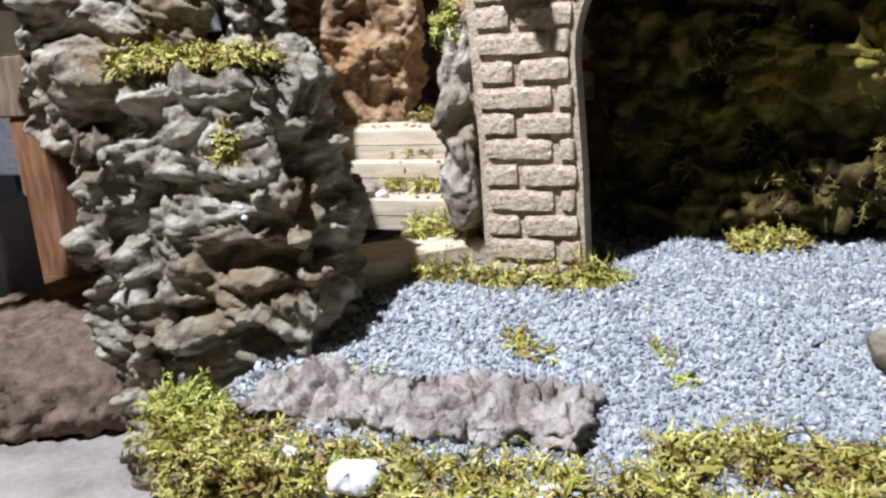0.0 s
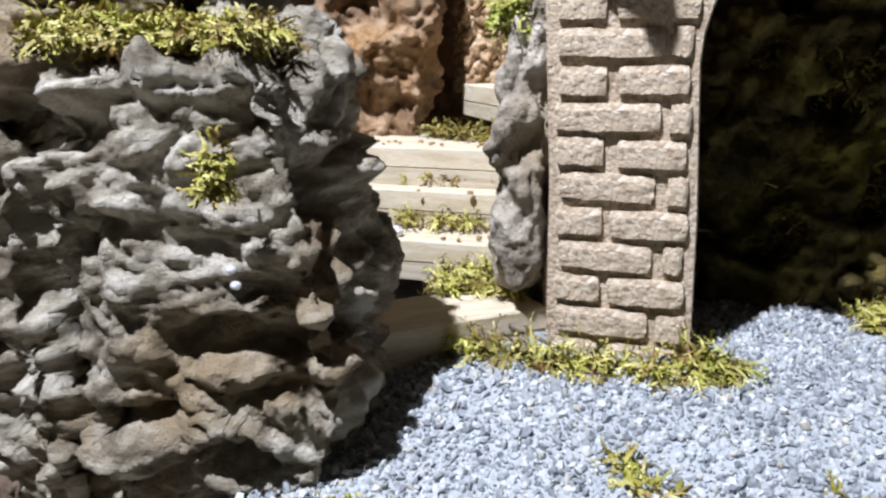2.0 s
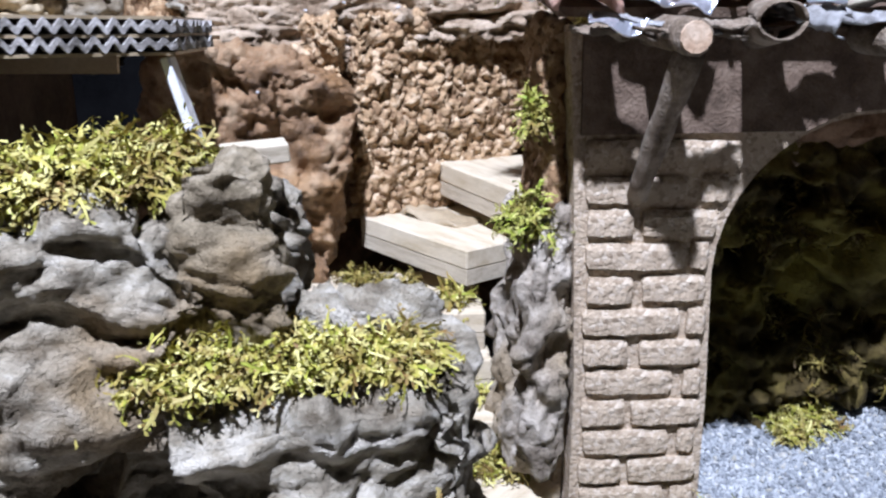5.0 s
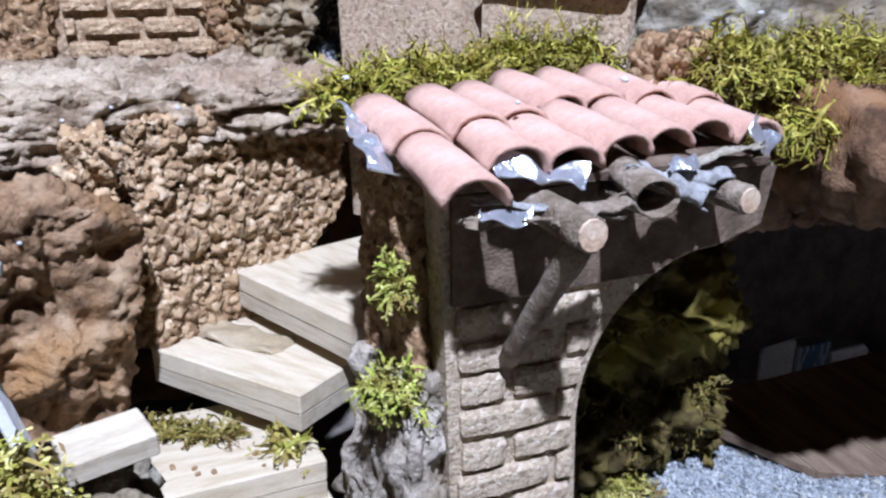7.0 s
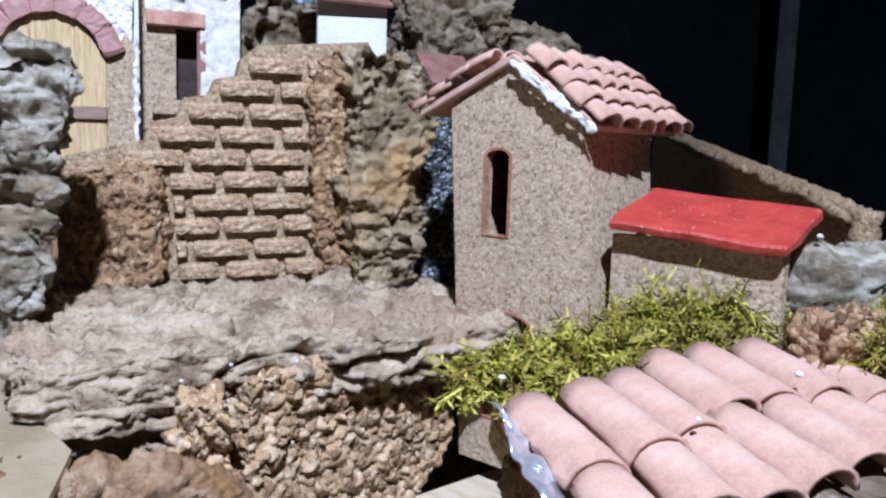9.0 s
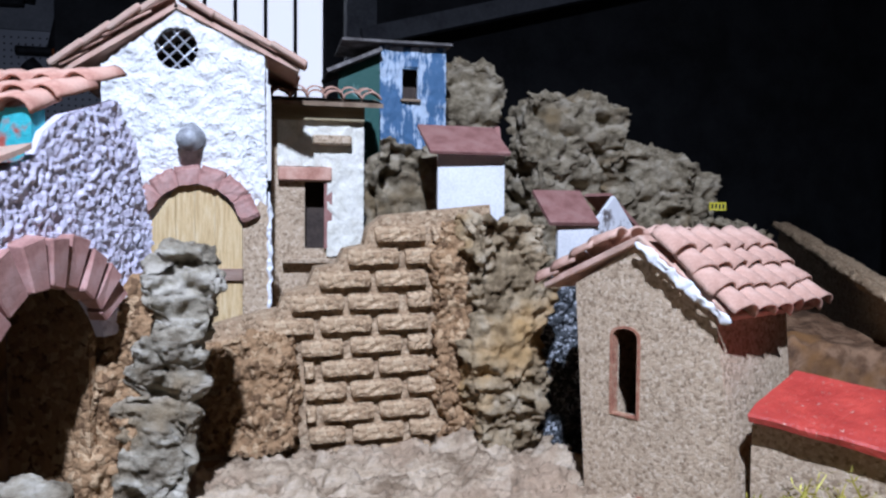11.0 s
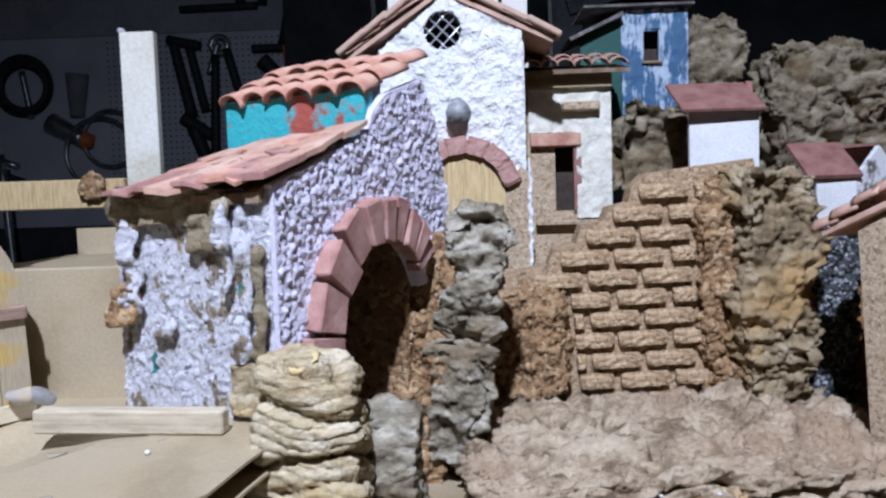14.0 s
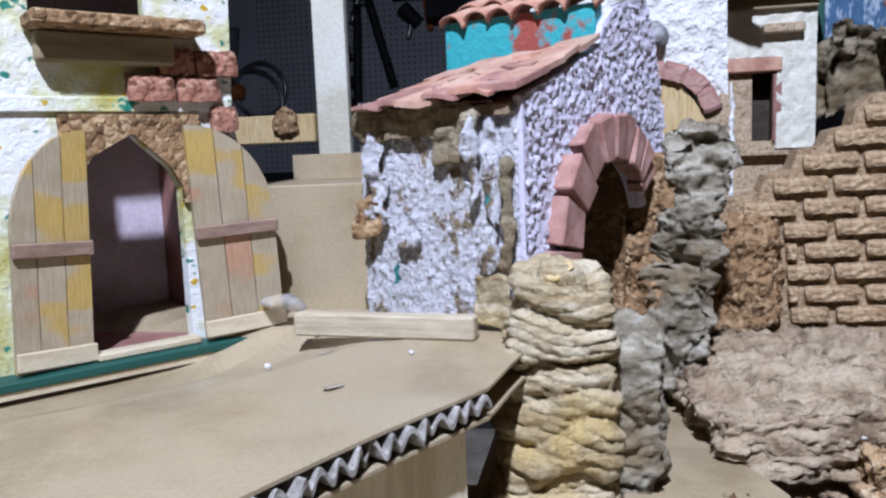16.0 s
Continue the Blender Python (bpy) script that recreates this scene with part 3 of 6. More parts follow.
def moss(label, spots, count, length, mat, seed, wide=0.00066, spread=0.7, name="moss_clump", droop=0.35):
    """A tuft of curling strands with leaflets, growing on ellipsoids (x, y, z, rx, ry, rz)."""
    rnd = random.Random(seed)
    verts, faces = [], []
    per = max(1, int(count * 1.6) // len(spots))
    length *= 0.9
    for x, y, z, rx, ry, rz in spots:
        for _ in range(per):
            d = Vector((rnd.gauss(0, 1), rnd.gauss(0, 1), abs(rnd.gauss(0, 0.8)))).normalized()
            q = rnd.random() ** 0.5
            p = Vector((x + d.x * rx * q, y + d.y * ry * q, z + d.z * rz * q))
            way = (d * spread + Vector((rnd.uniform(-1, 1), rnd.uniform(-1, 1), rnd.uniform(-0.3, 0.9)))).normalized()
            size = length * rnd.uniform(0.35, 1.25)
            first, steps = len(verts), 5
            c = p.copy()
            turn = Vector((rnd.uniform(-1, 1), rnd.uniform(-1, 1), rnd.uniform(-1, 0.6) - droop))
            side = way.cross(turn).normalized()
            for i in range(steps + 1):
                f = i / steps
                w = wide * (1.0 - 0.7 * f) * rnd.uniform(0.7, 1.5)
                verts += [c - side * w, c + side * w]
                way = (way + turn * 0.38 + Vector((rnd.uniform(-1, 1), rnd.uniform(-1, 1), rnd.uniform(-1, 1))) * 0.22).normalized()
                c = c + way * size / steps
            for i in range(steps):
                b = first + 2 * i
                faces.append((b, b + 1, b + 3, b + 2))
            for i in range(1, steps + 1):
                for sgn in (-1, 1):
                    if rnd.random() < 0.58:
                        o = (verts[first + 2 * i] + verts[first + 2 * i + 1]) / 2
                        out = (side * sgn + way * 0.6 + Vector((rnd.uniform(-1, 1), rnd.uniform(-1, 1), rnd.uniform(-1, 1))) * 0.5).normalized() * size * rnd.uniform(0.14, 0.32)
                        b = len(verts)
                        verts += [o, o + out * 0.55 + way * wide, o + out, o + out * 0.5 - way * wide * 0.6]
                        faces.append((b, b + 1, b + 2, b + 3))
    ob = part(name, mesh_of(verts, faces, name), mat)
    return tagged(ob, label, "moss", kind="stuff")

# ---- the room and the bench ----
def structure(name, bm, mat, label, category):
    return tagged(part(name, bm, mat), label, category, kind="structure")


M_FLOOR = two("workshop_concrete", (0.2, 0.19, 0.18), (0.3, 0.29, 0.28), (0.38, 0.37, 0.35), 4, 90, 0.001)
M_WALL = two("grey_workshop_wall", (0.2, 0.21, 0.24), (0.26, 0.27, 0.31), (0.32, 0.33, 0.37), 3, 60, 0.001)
# near-black for the boarded ceiling, and for walls where light is lacking
M_UNLITROOM = two("near_black_unlit_room", (0.02, 0.02, 0.022), (0.035, 0.035, 0.04), (0.05, 0.05, 0.055), 4, 80, 0.001)
k = Mat("pegboard", 0.5)
k.color(k.ramp(k.noise(6, 3), [(0.3, (0.36, 0.37, 0.42)), (0.7, (0.44, 0.45, 0.5))]))
M_PEG = k.m

structure("floor", box(-3.2, 3.2, -2.4, 3.3, -0.98, -0.9), M_FLOOR, "grey concrete workshop floor", "floor")
structure("ceiling", box(-3.2, 3.2, -2.4, 3.3, 2.5, 2.6), M_UNLITROOM, "dark boarded workshop ceiling", "ceiling")
# the missing light on this wall is put into its dark colour
wall_back = structure("wall_north", plate([(-3.2, -0.9), (3.2, -0.9), (3.2, 2.5), (-3.2, 2.5)], 0.1, [[(-0.52, 0.5), (0.09, 0.5), (0.09, 1.62), (-0.52, 1.62)]]), M_UNLITROOM, "workshop wall coloured dark as unlit, with a barred window", "wall")
wall_back.location = (0, 3.2, 0)
structure("wall_south", box(-3.2, 3.2, -2.5, -2.4, -0.9, 2.5), M_WALL, "plain grey workshop wall", "wall")
structure("wall_west", box(-3.3, -3.2, -2.4, 3.3, -0.9, 2.5), M_WALL, "plain grey workshop wall", "wall")
# darker than the grey walls, to look unlit
structure("wall_east", box(3.2, 3.3, -2.4, 3.3, -0.9, 2.5), M_UNLITROOM, "workshop wall coloured near-black as unlit", "wall")

# ---- the model's ground ----
BENCH = -0.105
bench = thing("workbench", "pale board workbench under the model village", "workbench")
part("top", box(-1.1, 1.0, -0.75, 0.95, BENCH - 0.03, BENCH, 0.003), M_FABRIC, bench)
for x in (-1.0, 0.9):
    for y in (-0.65, 0.85):
        part("leg", box(x - 0.04, x + 0.04, y - 0.04, y + 0.04, -0.9, BENCH - 0.03, 0.004), M_OLDWOOD, bench)


def ground_z(x, y):
    f = min(1, max(0, (-y - 0.01) / 0.1))
    return -0.017 * f * f * (3 - 2 * f) - 0.003 + 0.003 * noise.noise(Vector((x * 30, y * 30, 0)))


def gravel_bed():
    rnd = random.Random(5)
    nx, ny = 60, 70
    x0, x1, y0, y1 = -0.080, 0.33, -0.174, 0.124
    verts = [(x0 + (x1 - x0) * i / nx, y0 + (y1 - y0) * j / ny, ground_z(x0 + (x1 - x0) * i / nx, y0 + (y1 - y0) * j / ny)) for j in range(ny + 1) for i in range(nx + 1)]
    faces = [(j * (nx + 1) + i, j * (nx + 1) + i + 1, (j + 1) * (nx + 1) + i + 1, (j + 1) * (nx + 1) + i) for j in range(ny) for i in range(nx)]
    base = len(verts)
    rim = [i for i in range(nx + 1)] + [(j + 1) * (nx + 1) - 1 for j in range(1, ny + 1)] + [ny * (nx + 1) + i for i in range(nx - 1, -1, -1)] + [j * (nx + 1) for j in range(ny - 1, 0, -1)]
    for i in rim:
        verts.append((verts[i][0], verts[i][1], BENCH))
    for q in range(len(rim)):
        r = (q + 1) % len(rim)
        faces.append((rim[q], base + q, base + r, rim[r]))
    bed = tagged(part("ground", mesh_of(verts, faces), M_GRAVEL), "raised court covered with grey-blue gravel", "ground", kind="structure")
    phi = (1 + 5**0.5) / 2
    ico = [Vector(v).normalized() for v in ((-1, phi, 0), (1, phi, 0), (-1, -phi, 0), (1, -phi, 0), (0, -1, phi), (0, 1, phi), (0, -1, -phi), (0, 1, -phi), (phi, 0, -1), (phi, 0, 1), (-phi, 0, -1), (-phi, 0, 1))]
    tri = [(0, 11, 5), (0, 5, 1), (0, 1, 7), (0, 7, 10), (0, 10, 11), (1, 5, 9), (5, 11, 4), (11, 10, 2), (10, 7, 6), (7, 1, 8), (3, 9, 4), (3, 4, 2), (3, 2, 6), (3, 6, 8), (3, 8, 9), (4, 9, 5), (2, 4, 11), (6, 2, 10), (8, 6, 7), (9, 8, 1)]
    gv, gf = [], []
    step = 0.00175
    y = -0.170
    while y < 0.122:
        x = -0.098
        while x < 0.24:
            px, py = x + rnd.uniform(-1, 1) * step * 0.5, y + rnd.uniform(-1, 1) * step * 0.5
            r = rnd.choice((0.0007, 0.0009, 0.0011, 0.0013, 0.0018))
            s = Vector((r * rnd.uniform(0.6, 1.5), r * rnd.uniform(0.6, 1.2), r * rnd.uniform(0.35, 0.9)))
            turn = Euler((rnd.uniform(0, 6), rnd.uniform(0, 6), rnd.uniform(0, 6))).to_matrix()
            z = ground_z(px, py) + rnd.uniform(-0.2, 0.7) * r
            a = len(gv)
            for v in ico:
                w = turn @ Vector((v.x * s.x, v.y * s.y, v.z * s.z)) * rnd.uniform(0.65, 1.25)
                gv.append((px + w.x, py + w.y, z + w.z))
            gf += [(a + p, a + q, a + t) for p, q, t in tri]
            x += step
        y += step
    tagged(part("gravel", mesh_of(gv, gf), M_GRAVEL), "loose grey-blue and white gravel grains", "gravel", kind="stuff")


gravel_bed()

# ---- the brick gate with its arch and tiled roof ----
gate = thing("brick_gate", "beige brick gate pillar with an arch and a tiled lean-to roof", "gate")
ARC = [(0.069 + 0.057 * math.cos(math.radians(a)), 0.100 + 0.057 * math.sin(math.radians(a))) for a in range(180, 89, -10)]
front = part("front_panel", plate([(-0.036, -0.01), (0.0155, -0.01), (0.0145, 0.05), *ARC, (0.088, 0.163), (0.092, 0.186), (-0.0435, 0.186), (-0.0400, 0.135), (-0.0364, 0.06)], 0.012), M_PILLAR, gate)
rows = []
for r in range(15):
    z = -0.003 + r * 0.0122
    if z > 0.148:
        break
    first = -0.0345 - 0.0048 * max(0, z - 0.05) / 0.13
    joints = [first, -0.0155, 0.0205, 0.0565] if r % 2 == 0 else [first, 0.0025, 0.0385, 0.0745]
    edge_r = 0.0145 - 0.003 * max(0, z) / 0.1 if z < 0.106 else 0.069 - math.sqrt(max(0, 0.058**2 - (z - 0.005 - 0.1) ** 2))
    for a, b in zip(joints, joints[1:]):
        b = min(b, edge_r)
        if b - a > 0.006:
            rows.append(((a + b) / 2, z, (b - a - 0.0034) / 0.033))
bricks(gate, rows, M_PILLAR, 0.033, 0.0092, 0.0050, 31, y=-0.0002)
# thin dark sheet over the brickwork: the roof's shade put in as colour
part("roof_shade_panel", plate([(-0.0385, 0.1500), (0.040, 0.1510), (0.052, 0.1570), (0.069, 0.1585), (0.0872, 0.1640), (0.0912, 0.1855), (-0.0395, 0.1855)], 0.002), M_SHADEBROWN, gate, "brown panel coloured as the roof's shade on the bricks").location = (0, -0.0022, 0)
part("side_panel", box(-0.0405, -0.036, 0.012, 0.07, -0.01, 0.185, 0.001), M_PILLAR, gate)
REAR = [(0.285 + 0.105 * math.cos(math.radians(a)), -0.03 + 0.068 * math.sin(math.radians(a))) for a in range(180, -1, -15)]
# panel coloured near-black to hold the shade of the passage
part("rear_panel", plate([(0.02, -0.01), (0.10, -0.03), *REAR, (0.5, -0.03), (0.5, 0.2), (0.02, 0.2)], 0.006), M_SHADEBLACK, gate).matrix_basis = pose(-0.02, 0.118, 0, 0, 0, 0)
part("roof_board", plate([(-0.050, 0), (0.078, 0), (0.078, 0.062), (-0.050, 0.062)], 0.003), M_SHADEBROWN, gate).matrix_basis = pose(0, -0.011, 0.1912, -80, 0, 0)
rnd = random.Random(41)
gate_tiles = [tile_mesh(0.041, 0.0108, 0.0092, 0.0018, 41 + i, "roof_tile") for i in range(4)]
for me in gate_tiles:
    me.materials.append(M_TILE)
# each column: the front of its lower tile, the lap, and its height over the board
for c, (low_y, lap_y, lift) in enumerate(((-0.0300, 0.0075, -0.0010), (-0.0150, 0.0100, 0.0012), (-0.0140, 0.0170, 0.0), (-0.0120, 0.0260, 0.0016), (-0.0060, 0.0300, 0.0004), (-0.0030, 0.0280, 0.0014), (-0.0050, 0.0250, 0.0))):
    x = -0.0450 + 0.0205 * c
    for y, up in ((low_y, 0.0), (lap_y, 0.0014)):
        t = part("roof_tile", rnd.choice(gate_tiles), None, gate)
        t.matrix_basis = pose(x + rnd.uniform(-1, 1) * 0.0008, y, 0.1935 + (y + 0.012) * 0.17 + up + lift, 9.5 + rnd.uniform(-1, 1), rnd.uniform(-4, 4), rnd.uniform(-4, 4))
for (ax, ay, az), (bx, by, bz), r in (((-0.018, -0.043, 0.1825), (-0.016, 0.02, 0.1855), 0.0056), ((0.057, -0.0235, 0.1805), (0.052, 0.02, 0.184), 0.0052)):
    beam = part("beam", rod((bx, by, bz), (ax, ay, az), r, r * 0.95, 12, 0.12), M_STICK, gate, "round bark twig beam", True)
    part("sawn_end", rod((ax, ay - 0.0003, az), (ax, ay - 0.0012, az), r * 0.82, r * 0.8, 12), M_CUT, beam)
part("brace", rod((-0.0185, -0.003, 0.129), (-0.0165, -0.036, 0.1785), 0.0036, 0.0046, 10, 0.15), M_STICK, gate, "leaning twig brace", True)

rear_floor = thing("plank_floor", "dark plank ramp in the passage behind the gate", "floor boards")
RAMP = Matrix.Translation((0, 0, 0.004)) @ Matrix(((1, 0, 0, 0), (0, 0, 1, 0), (0, -1, 0.26, -0.008), (0, 0, 0, 1)))
for i in range(5):
    a, b = 0.158 + i * 0.045, 0.2022 + i * 0.045
    front_y = lambda x: max(0.02, 0.118 - 1.75 * (x - 0.158))
    part("plank", plate([(a, front_y(a)), (b, front_y(b)), (b, 0.1165), (a, 0.1165)], 0.005), M_OLDWOOD, rear_floor).matrix_basis = RAMP
for x, w, top, mt in ((0.331, 0.036, -0.016, M_WHITE), (0.372, 0.036, -0.024, M_BLUE), (0.412, 0.045, -0.034, M_WHITE)):
    card = tagged(part("card_piece", box(x, x + w, 0.200, 0.203, BENCH, top, 0.0004), mt), "small painted card piece standing behind the passage", "card", "painted card pieces")

bark_side = lump("bark_strip", (0.019, 0.055, 0.112), M_BARKLIGHT, pose(-0.0480, 0.024, 0.071, 0, 4, 4), streaked, 0.0012, 0.4, 0.004, 50, 3, amount=1.2)
tagged(bark_side, "grey cork bark strip against the gate pillar", "bark")
bark_up = lump("bark_strip", (0.008, 0.05, 0.085), M_RUST, pose(-0.0445, 0.034, 0.148), crumbly, 0.0013, 0.3, 0.002, 40, 8, amount=0.5)
tagged(bark_up, "brown cork bark strip under the gate roof", "bark")
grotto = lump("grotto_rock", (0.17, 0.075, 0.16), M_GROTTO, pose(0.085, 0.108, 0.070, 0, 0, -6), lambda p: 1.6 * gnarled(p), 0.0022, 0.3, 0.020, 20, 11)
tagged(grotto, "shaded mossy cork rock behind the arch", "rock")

# ---- stairs ----
def step_board(label, dims, m, mat=None):
    st = thing("stair_step", label, "step", m, "plywood steps")
    l, w, h = dims
    part("tread", box(-l / 2, l / 2, -w / 2, w / 2, -h * 0.55, 0, 0.0007), mat or M_PLY, st)
    part("underside", box(-l / 2 + 0.0002, l / 2 - 0.0002, -w / 2 + 0.0003, w / 2 - 0.0002, -h, -h * 0.55, 0.0003), M_PLYGREY, st, "greyer lower ply")
    return st


step_board("pale wooden bottom step partly under moss", (0.080, 0.035, 0.016), pose(-0.078, -0.006, 0.009, 0, 0, 44))
step_board("pale plywood step with a white pebble", (0.10, 0.045, 0.018), pose(-0.105, 0.052, 0.026, 0, 0, 3))
step_board("pale plywood step with moss at the back", (0.10, 0.045, 0.018), pose(-0.110, 0.076, 0.0435, 0, 0, 2))
step_board("pale plywood step with crumbs on it", (0.11, 0.065, 0.018), pose(-0.117, 0.098, 0.0615, 0, 0, 1))
step_board("pale plywood plank turned across the stair", (0.088, 0.075, 0.017), pose(-0.064, 0.133, 0.088, 0, 0, -55))
step_board("pale plywood plank at the top of the stair", (0.10, 0.12, 0.018), pose(-0.005, 0.145, 0.1135, 0, 0, -70))

# ---- lower rocks ----
def ledge_rough(p):
    """Broken bark edge with upright cracks over flat layers."""
    crack = max(0.0, 0.13 - abs(noise.noise(Vector((p.x * 75, p.y * 60, p.z * 22))))) / 0.13
    sharp = noise.ridged_multi_fractal(p * 130, 0.9, 2.2, 4, 1.0, 2.0)
    return layered(p) * 0.8 - 0.004 * crack + 0.0022 * (sharp - 0.9)


def craggy(p):
    """Deeply weathered bark: puffed lumps with sharp creases, lips above one another, and black hollows."""
    w = noise.noise_vector(p * 30)
    puff = noise.turbulence(Vector((p.x * 26, p.y * 26, p.z * 48)) + w * 0.7, 3, True)
    small = noise.turbulence(Vector((p.x * 75, p.y * 75, p.z * 120)) + w * 0.5, 4, True)
    s = p.z * 88 + 2.0 * w.x + p.x * 16
    f = s - math.floor(s)
    own = 0.5 + noise.noise(Vector((math.floor(s) * 3.7, p.x * 22, p.y * 22)))
    lip = f ** 0.6 if f < 0.84 else (1 - f) / 0.16
    hollow = max(0.0, noise.noise(Vector((p.x * 40, p.y * 40, p.z * 52)) + Vector((2, 7, 5))) - 0.24)
    return 0.0150 * (puff - 0.5) + 0.0048 * (small - 0.45) + 0.0034 * max(0.0, own) * (lip - 0.5) - 0.030 * min(0.35, hollow) + 0.0009 * noise.noise(p * 420)


def column_shape(x, y, z):
    """Broad head, an upright cleft that parts a side lobe, and a narrower foot."""
    x = x * (1 - 0.10 * max(0.0, z - 0.02) / 0.08) if x > 0 else x
    f = min(1.0, max(0.0, -z / 0.06))
    x -= 0.018 * f * (x > 0) * x / 0.075
    cleft = math.exp(-(((x + 0.026 + 0.10 * (z - 0.04)) / 0.0055) ** 2)) * min(1.0, max(0.0, (z + 0.045) / 0.03))
    lobe = 0.006 * min(1.0, max(0.0, (-0.030 - x) / 0.01))
    if y < 0:
        y += 0.030 * cleft + lobe
    if z > 0.085 and x < -0.03:
        z -= 0.012 * min(1.0, (-0.03 - x) / 0.01)
    return x, y, z


column = lump("cork_rock", (0.118, 0.074, 0.214), M_BARK, pose(-0.136, -0.076, 0.002, 0, 0, 12), craggy, 0.00130, 0.30, 0.007, 24, 21, column_shape)
tagged(column, "tall weathered grey cork rock beside the stair", "rock")
upper = lump("cork_rock", (0.085, 0.05, 0.075), M_BARK, pose(-0.184, -0.080, 0.107, 0, 8, 20), craggy, 0.0012, 0.5, 0.010, 30, 25)
tagged(upper, "grey cork rock topped with moss", "rock")
upper2 = lump("cork_rock", (0.040, 0.045, 0.10), M_BARK, pose(-0.150, -0.030, 0.092, 0, 2, 0), gnarled, 0.0014, 0.4, 0.006, 30, 27)
tagged(upper2, "dark grey cork rock under the card ledge", "rock")
upper3 = lump("cork_rock", (0.045, 0.03, 0.05), M_BARK, pose(-0.112, -0.062, 0.092, 0, 20, 20), gnarled, 0.0014, 0.5, 0.006, 30, 28)
tagged(upper3, "small grey cork rock with a mossy top", "rock")
spur = lump("cork_rock", (0.024, 0.020, 0.052), M_BARKBROWN, pose(-0.143, -0.080, 0.132, 0, 3, 8), craggy, 0.0009, 0.4, 0.003, 60, 31, amount=0.6)
tagged(spur, "narrow upright grey cork piece beside the moss cushion", "rock")
low = lump("cork_ledge", (0.125, 0.040, 0.10), M_LEDGE, pose(-0.014, -0.128, -0.059, 0, 0, 6), ledge_rough, 0.0009, 0.15, 0.005, 45, 29, amount=1.5)
tagged(low, "low pale cork ledge at the edge of the gravel", "rock")
brown = lump("cork_rock", (0.100, 0.034, 0.140), M_BROWNROCK, pose(-0.174, 0.116, 0.110, 6, 12, 18), lambda p: 0.6 * gnarled(p) + 0.5 * crumbly(p), 0.0014, 0.5, 0.010, 30, 33)
tagged(brown, "dark brown cork rock beside the stair", "rock")


def front_shape(x, y, z):
    if z < 0.0:
        lim = 0.062 + z * 1.25
        x = min(x, lim + 0.1 * (x - lim)) if x > lim else x
    return x, y, z


granular = lump("granular_cork_block", (0.125, 0.045, 0.112), M_GRAN, pose(-0.073, 0.190, 0.138, 0, 0, 26), grains, 0.00105, 0.12, 0.002, 30, 35, front_shape, amount=0.78)
tagged(granular, "block of coarse granular cork under the slab", "cork block")
chunk = lump("granular_cork_chunk", (0.022, 0.022, 0.04), M_GRAN, pose(-0.137, 0.14, 0.172), grains, 0.0013, 0.4, 0.003, 40, 37)
tagged(chunk, "small chunk of granular cork", "cork chunk")
slab = lump("cork_slab", (0.232, 0.135, 0.026), M_SLAB, pose(-0.100, 0.224, 0.192, 2, 0, 9), lambda p: 1.2 * layered(p) + 0.0085 * (noise.turbulence(Vector((p.x * 30, p.y * 62, p.z * 70)), 5, True) - 0.45) - 0.011 * max(0.0, 0.07 - abs(noise.noise(Vector((p.x * 18, p.y * 55, p.z * 30))))) / 0.07 + 0.0034 * (noise.ridged_multi_fractal(p * 105, 0.9, 2.2, 4, 1.0, 2.0) - 0.9), 0.0013, 0.15, 0.004, 30, 39)
tagged(slab, "flat split cork slab forming a terrace", "slab")
slab_lip = lump("cork_slab", (0.085, 0.03, 0.028), M_SLAB, pose(-0.150, 0.161, 0.175, 8, 4, 14), layered, 0.0014, 0.4, 0.006, 40, 40, amount=1.6)
tagged(slab_lip, "cracked beige cork lip under the flat slab", "bark")

# ---- the terrace brick wall ----
wall = thing("brick_terrace_wall", "ochre pressed-cork brick retaining wall", "wall", pose(0, 0.300, 0))
WALL = [(-0.200, 0.200), (-0.01, 0.200), (-0.03, 0.347), (-0.058, 0.344), (-0.095, 0.340), (-0.104, 0.332), (-0.106, 0.3225), (-0.118, 0.320), (-0.122, 0.311), (-0.135, 0.309), (-0.139, 0.298), (-0.152, 0.295), (-0.156, 0.285), (-0.170, 0.282), (-0.2, 0.274)]
part("panel", plate(WALL, 0.02), M_MORTAR, wall)
rows = []
for r in range(11):
    z = 0.3285 - r * 0.0128
    left = (-0.1010, -0.1172, -0.1340, -0.1500, -0.1670, -0.1460, -0.1450, -0.1440, -0.1440, -0.1430, -0.1300)[r]
    right = (-0.058, -0.058, -0.056, -0.064, -0.066, -0.064, -0.066, -0.050, -0.048, -0.053, -0.055)[r]
    x = -0.1345 - 0.0335 - (0.0165 if r % 2 else 0.0)
    while x < right:
        a, b = max(x, left), min(x + 0.0335, right)
        if b - a > 0.008:
            rows.append(((a + b) / 2, z, (b - a - 0.0034) / 0.0302))
        x += 0.0335
TILT = radians(1.8)
rows = [(-0.10 + (x + 0.10) * math.cos(TILT) - (z - 0.30) * math.sin(TILT), 0.300 + (x + 0.10) * math.sin(TILT) + (z - 0.30) * math.cos(TILT), f) for x, z, f in rows]
bricks(wall, rows, M_BRICKWALL, 0.0302, 0.0086, 0.0120, 53, y=-0.0002)
for b in wall.children:
    if b.name.startswith("brick"):
        b.matrix_basis = b.matrix_basis @ pose(0, 0, 0, 0, -1.8, 0)
eroded = lump("eroded_corner", (0.054, 0.030, 0.070), M_RUST, pose(-0.1705, 0.002, 0.238), lambda p: gritty(p) + 0.45 * crumbly(p), 0.0011, 0.3, 0.005, 35, 55, parent=wall)
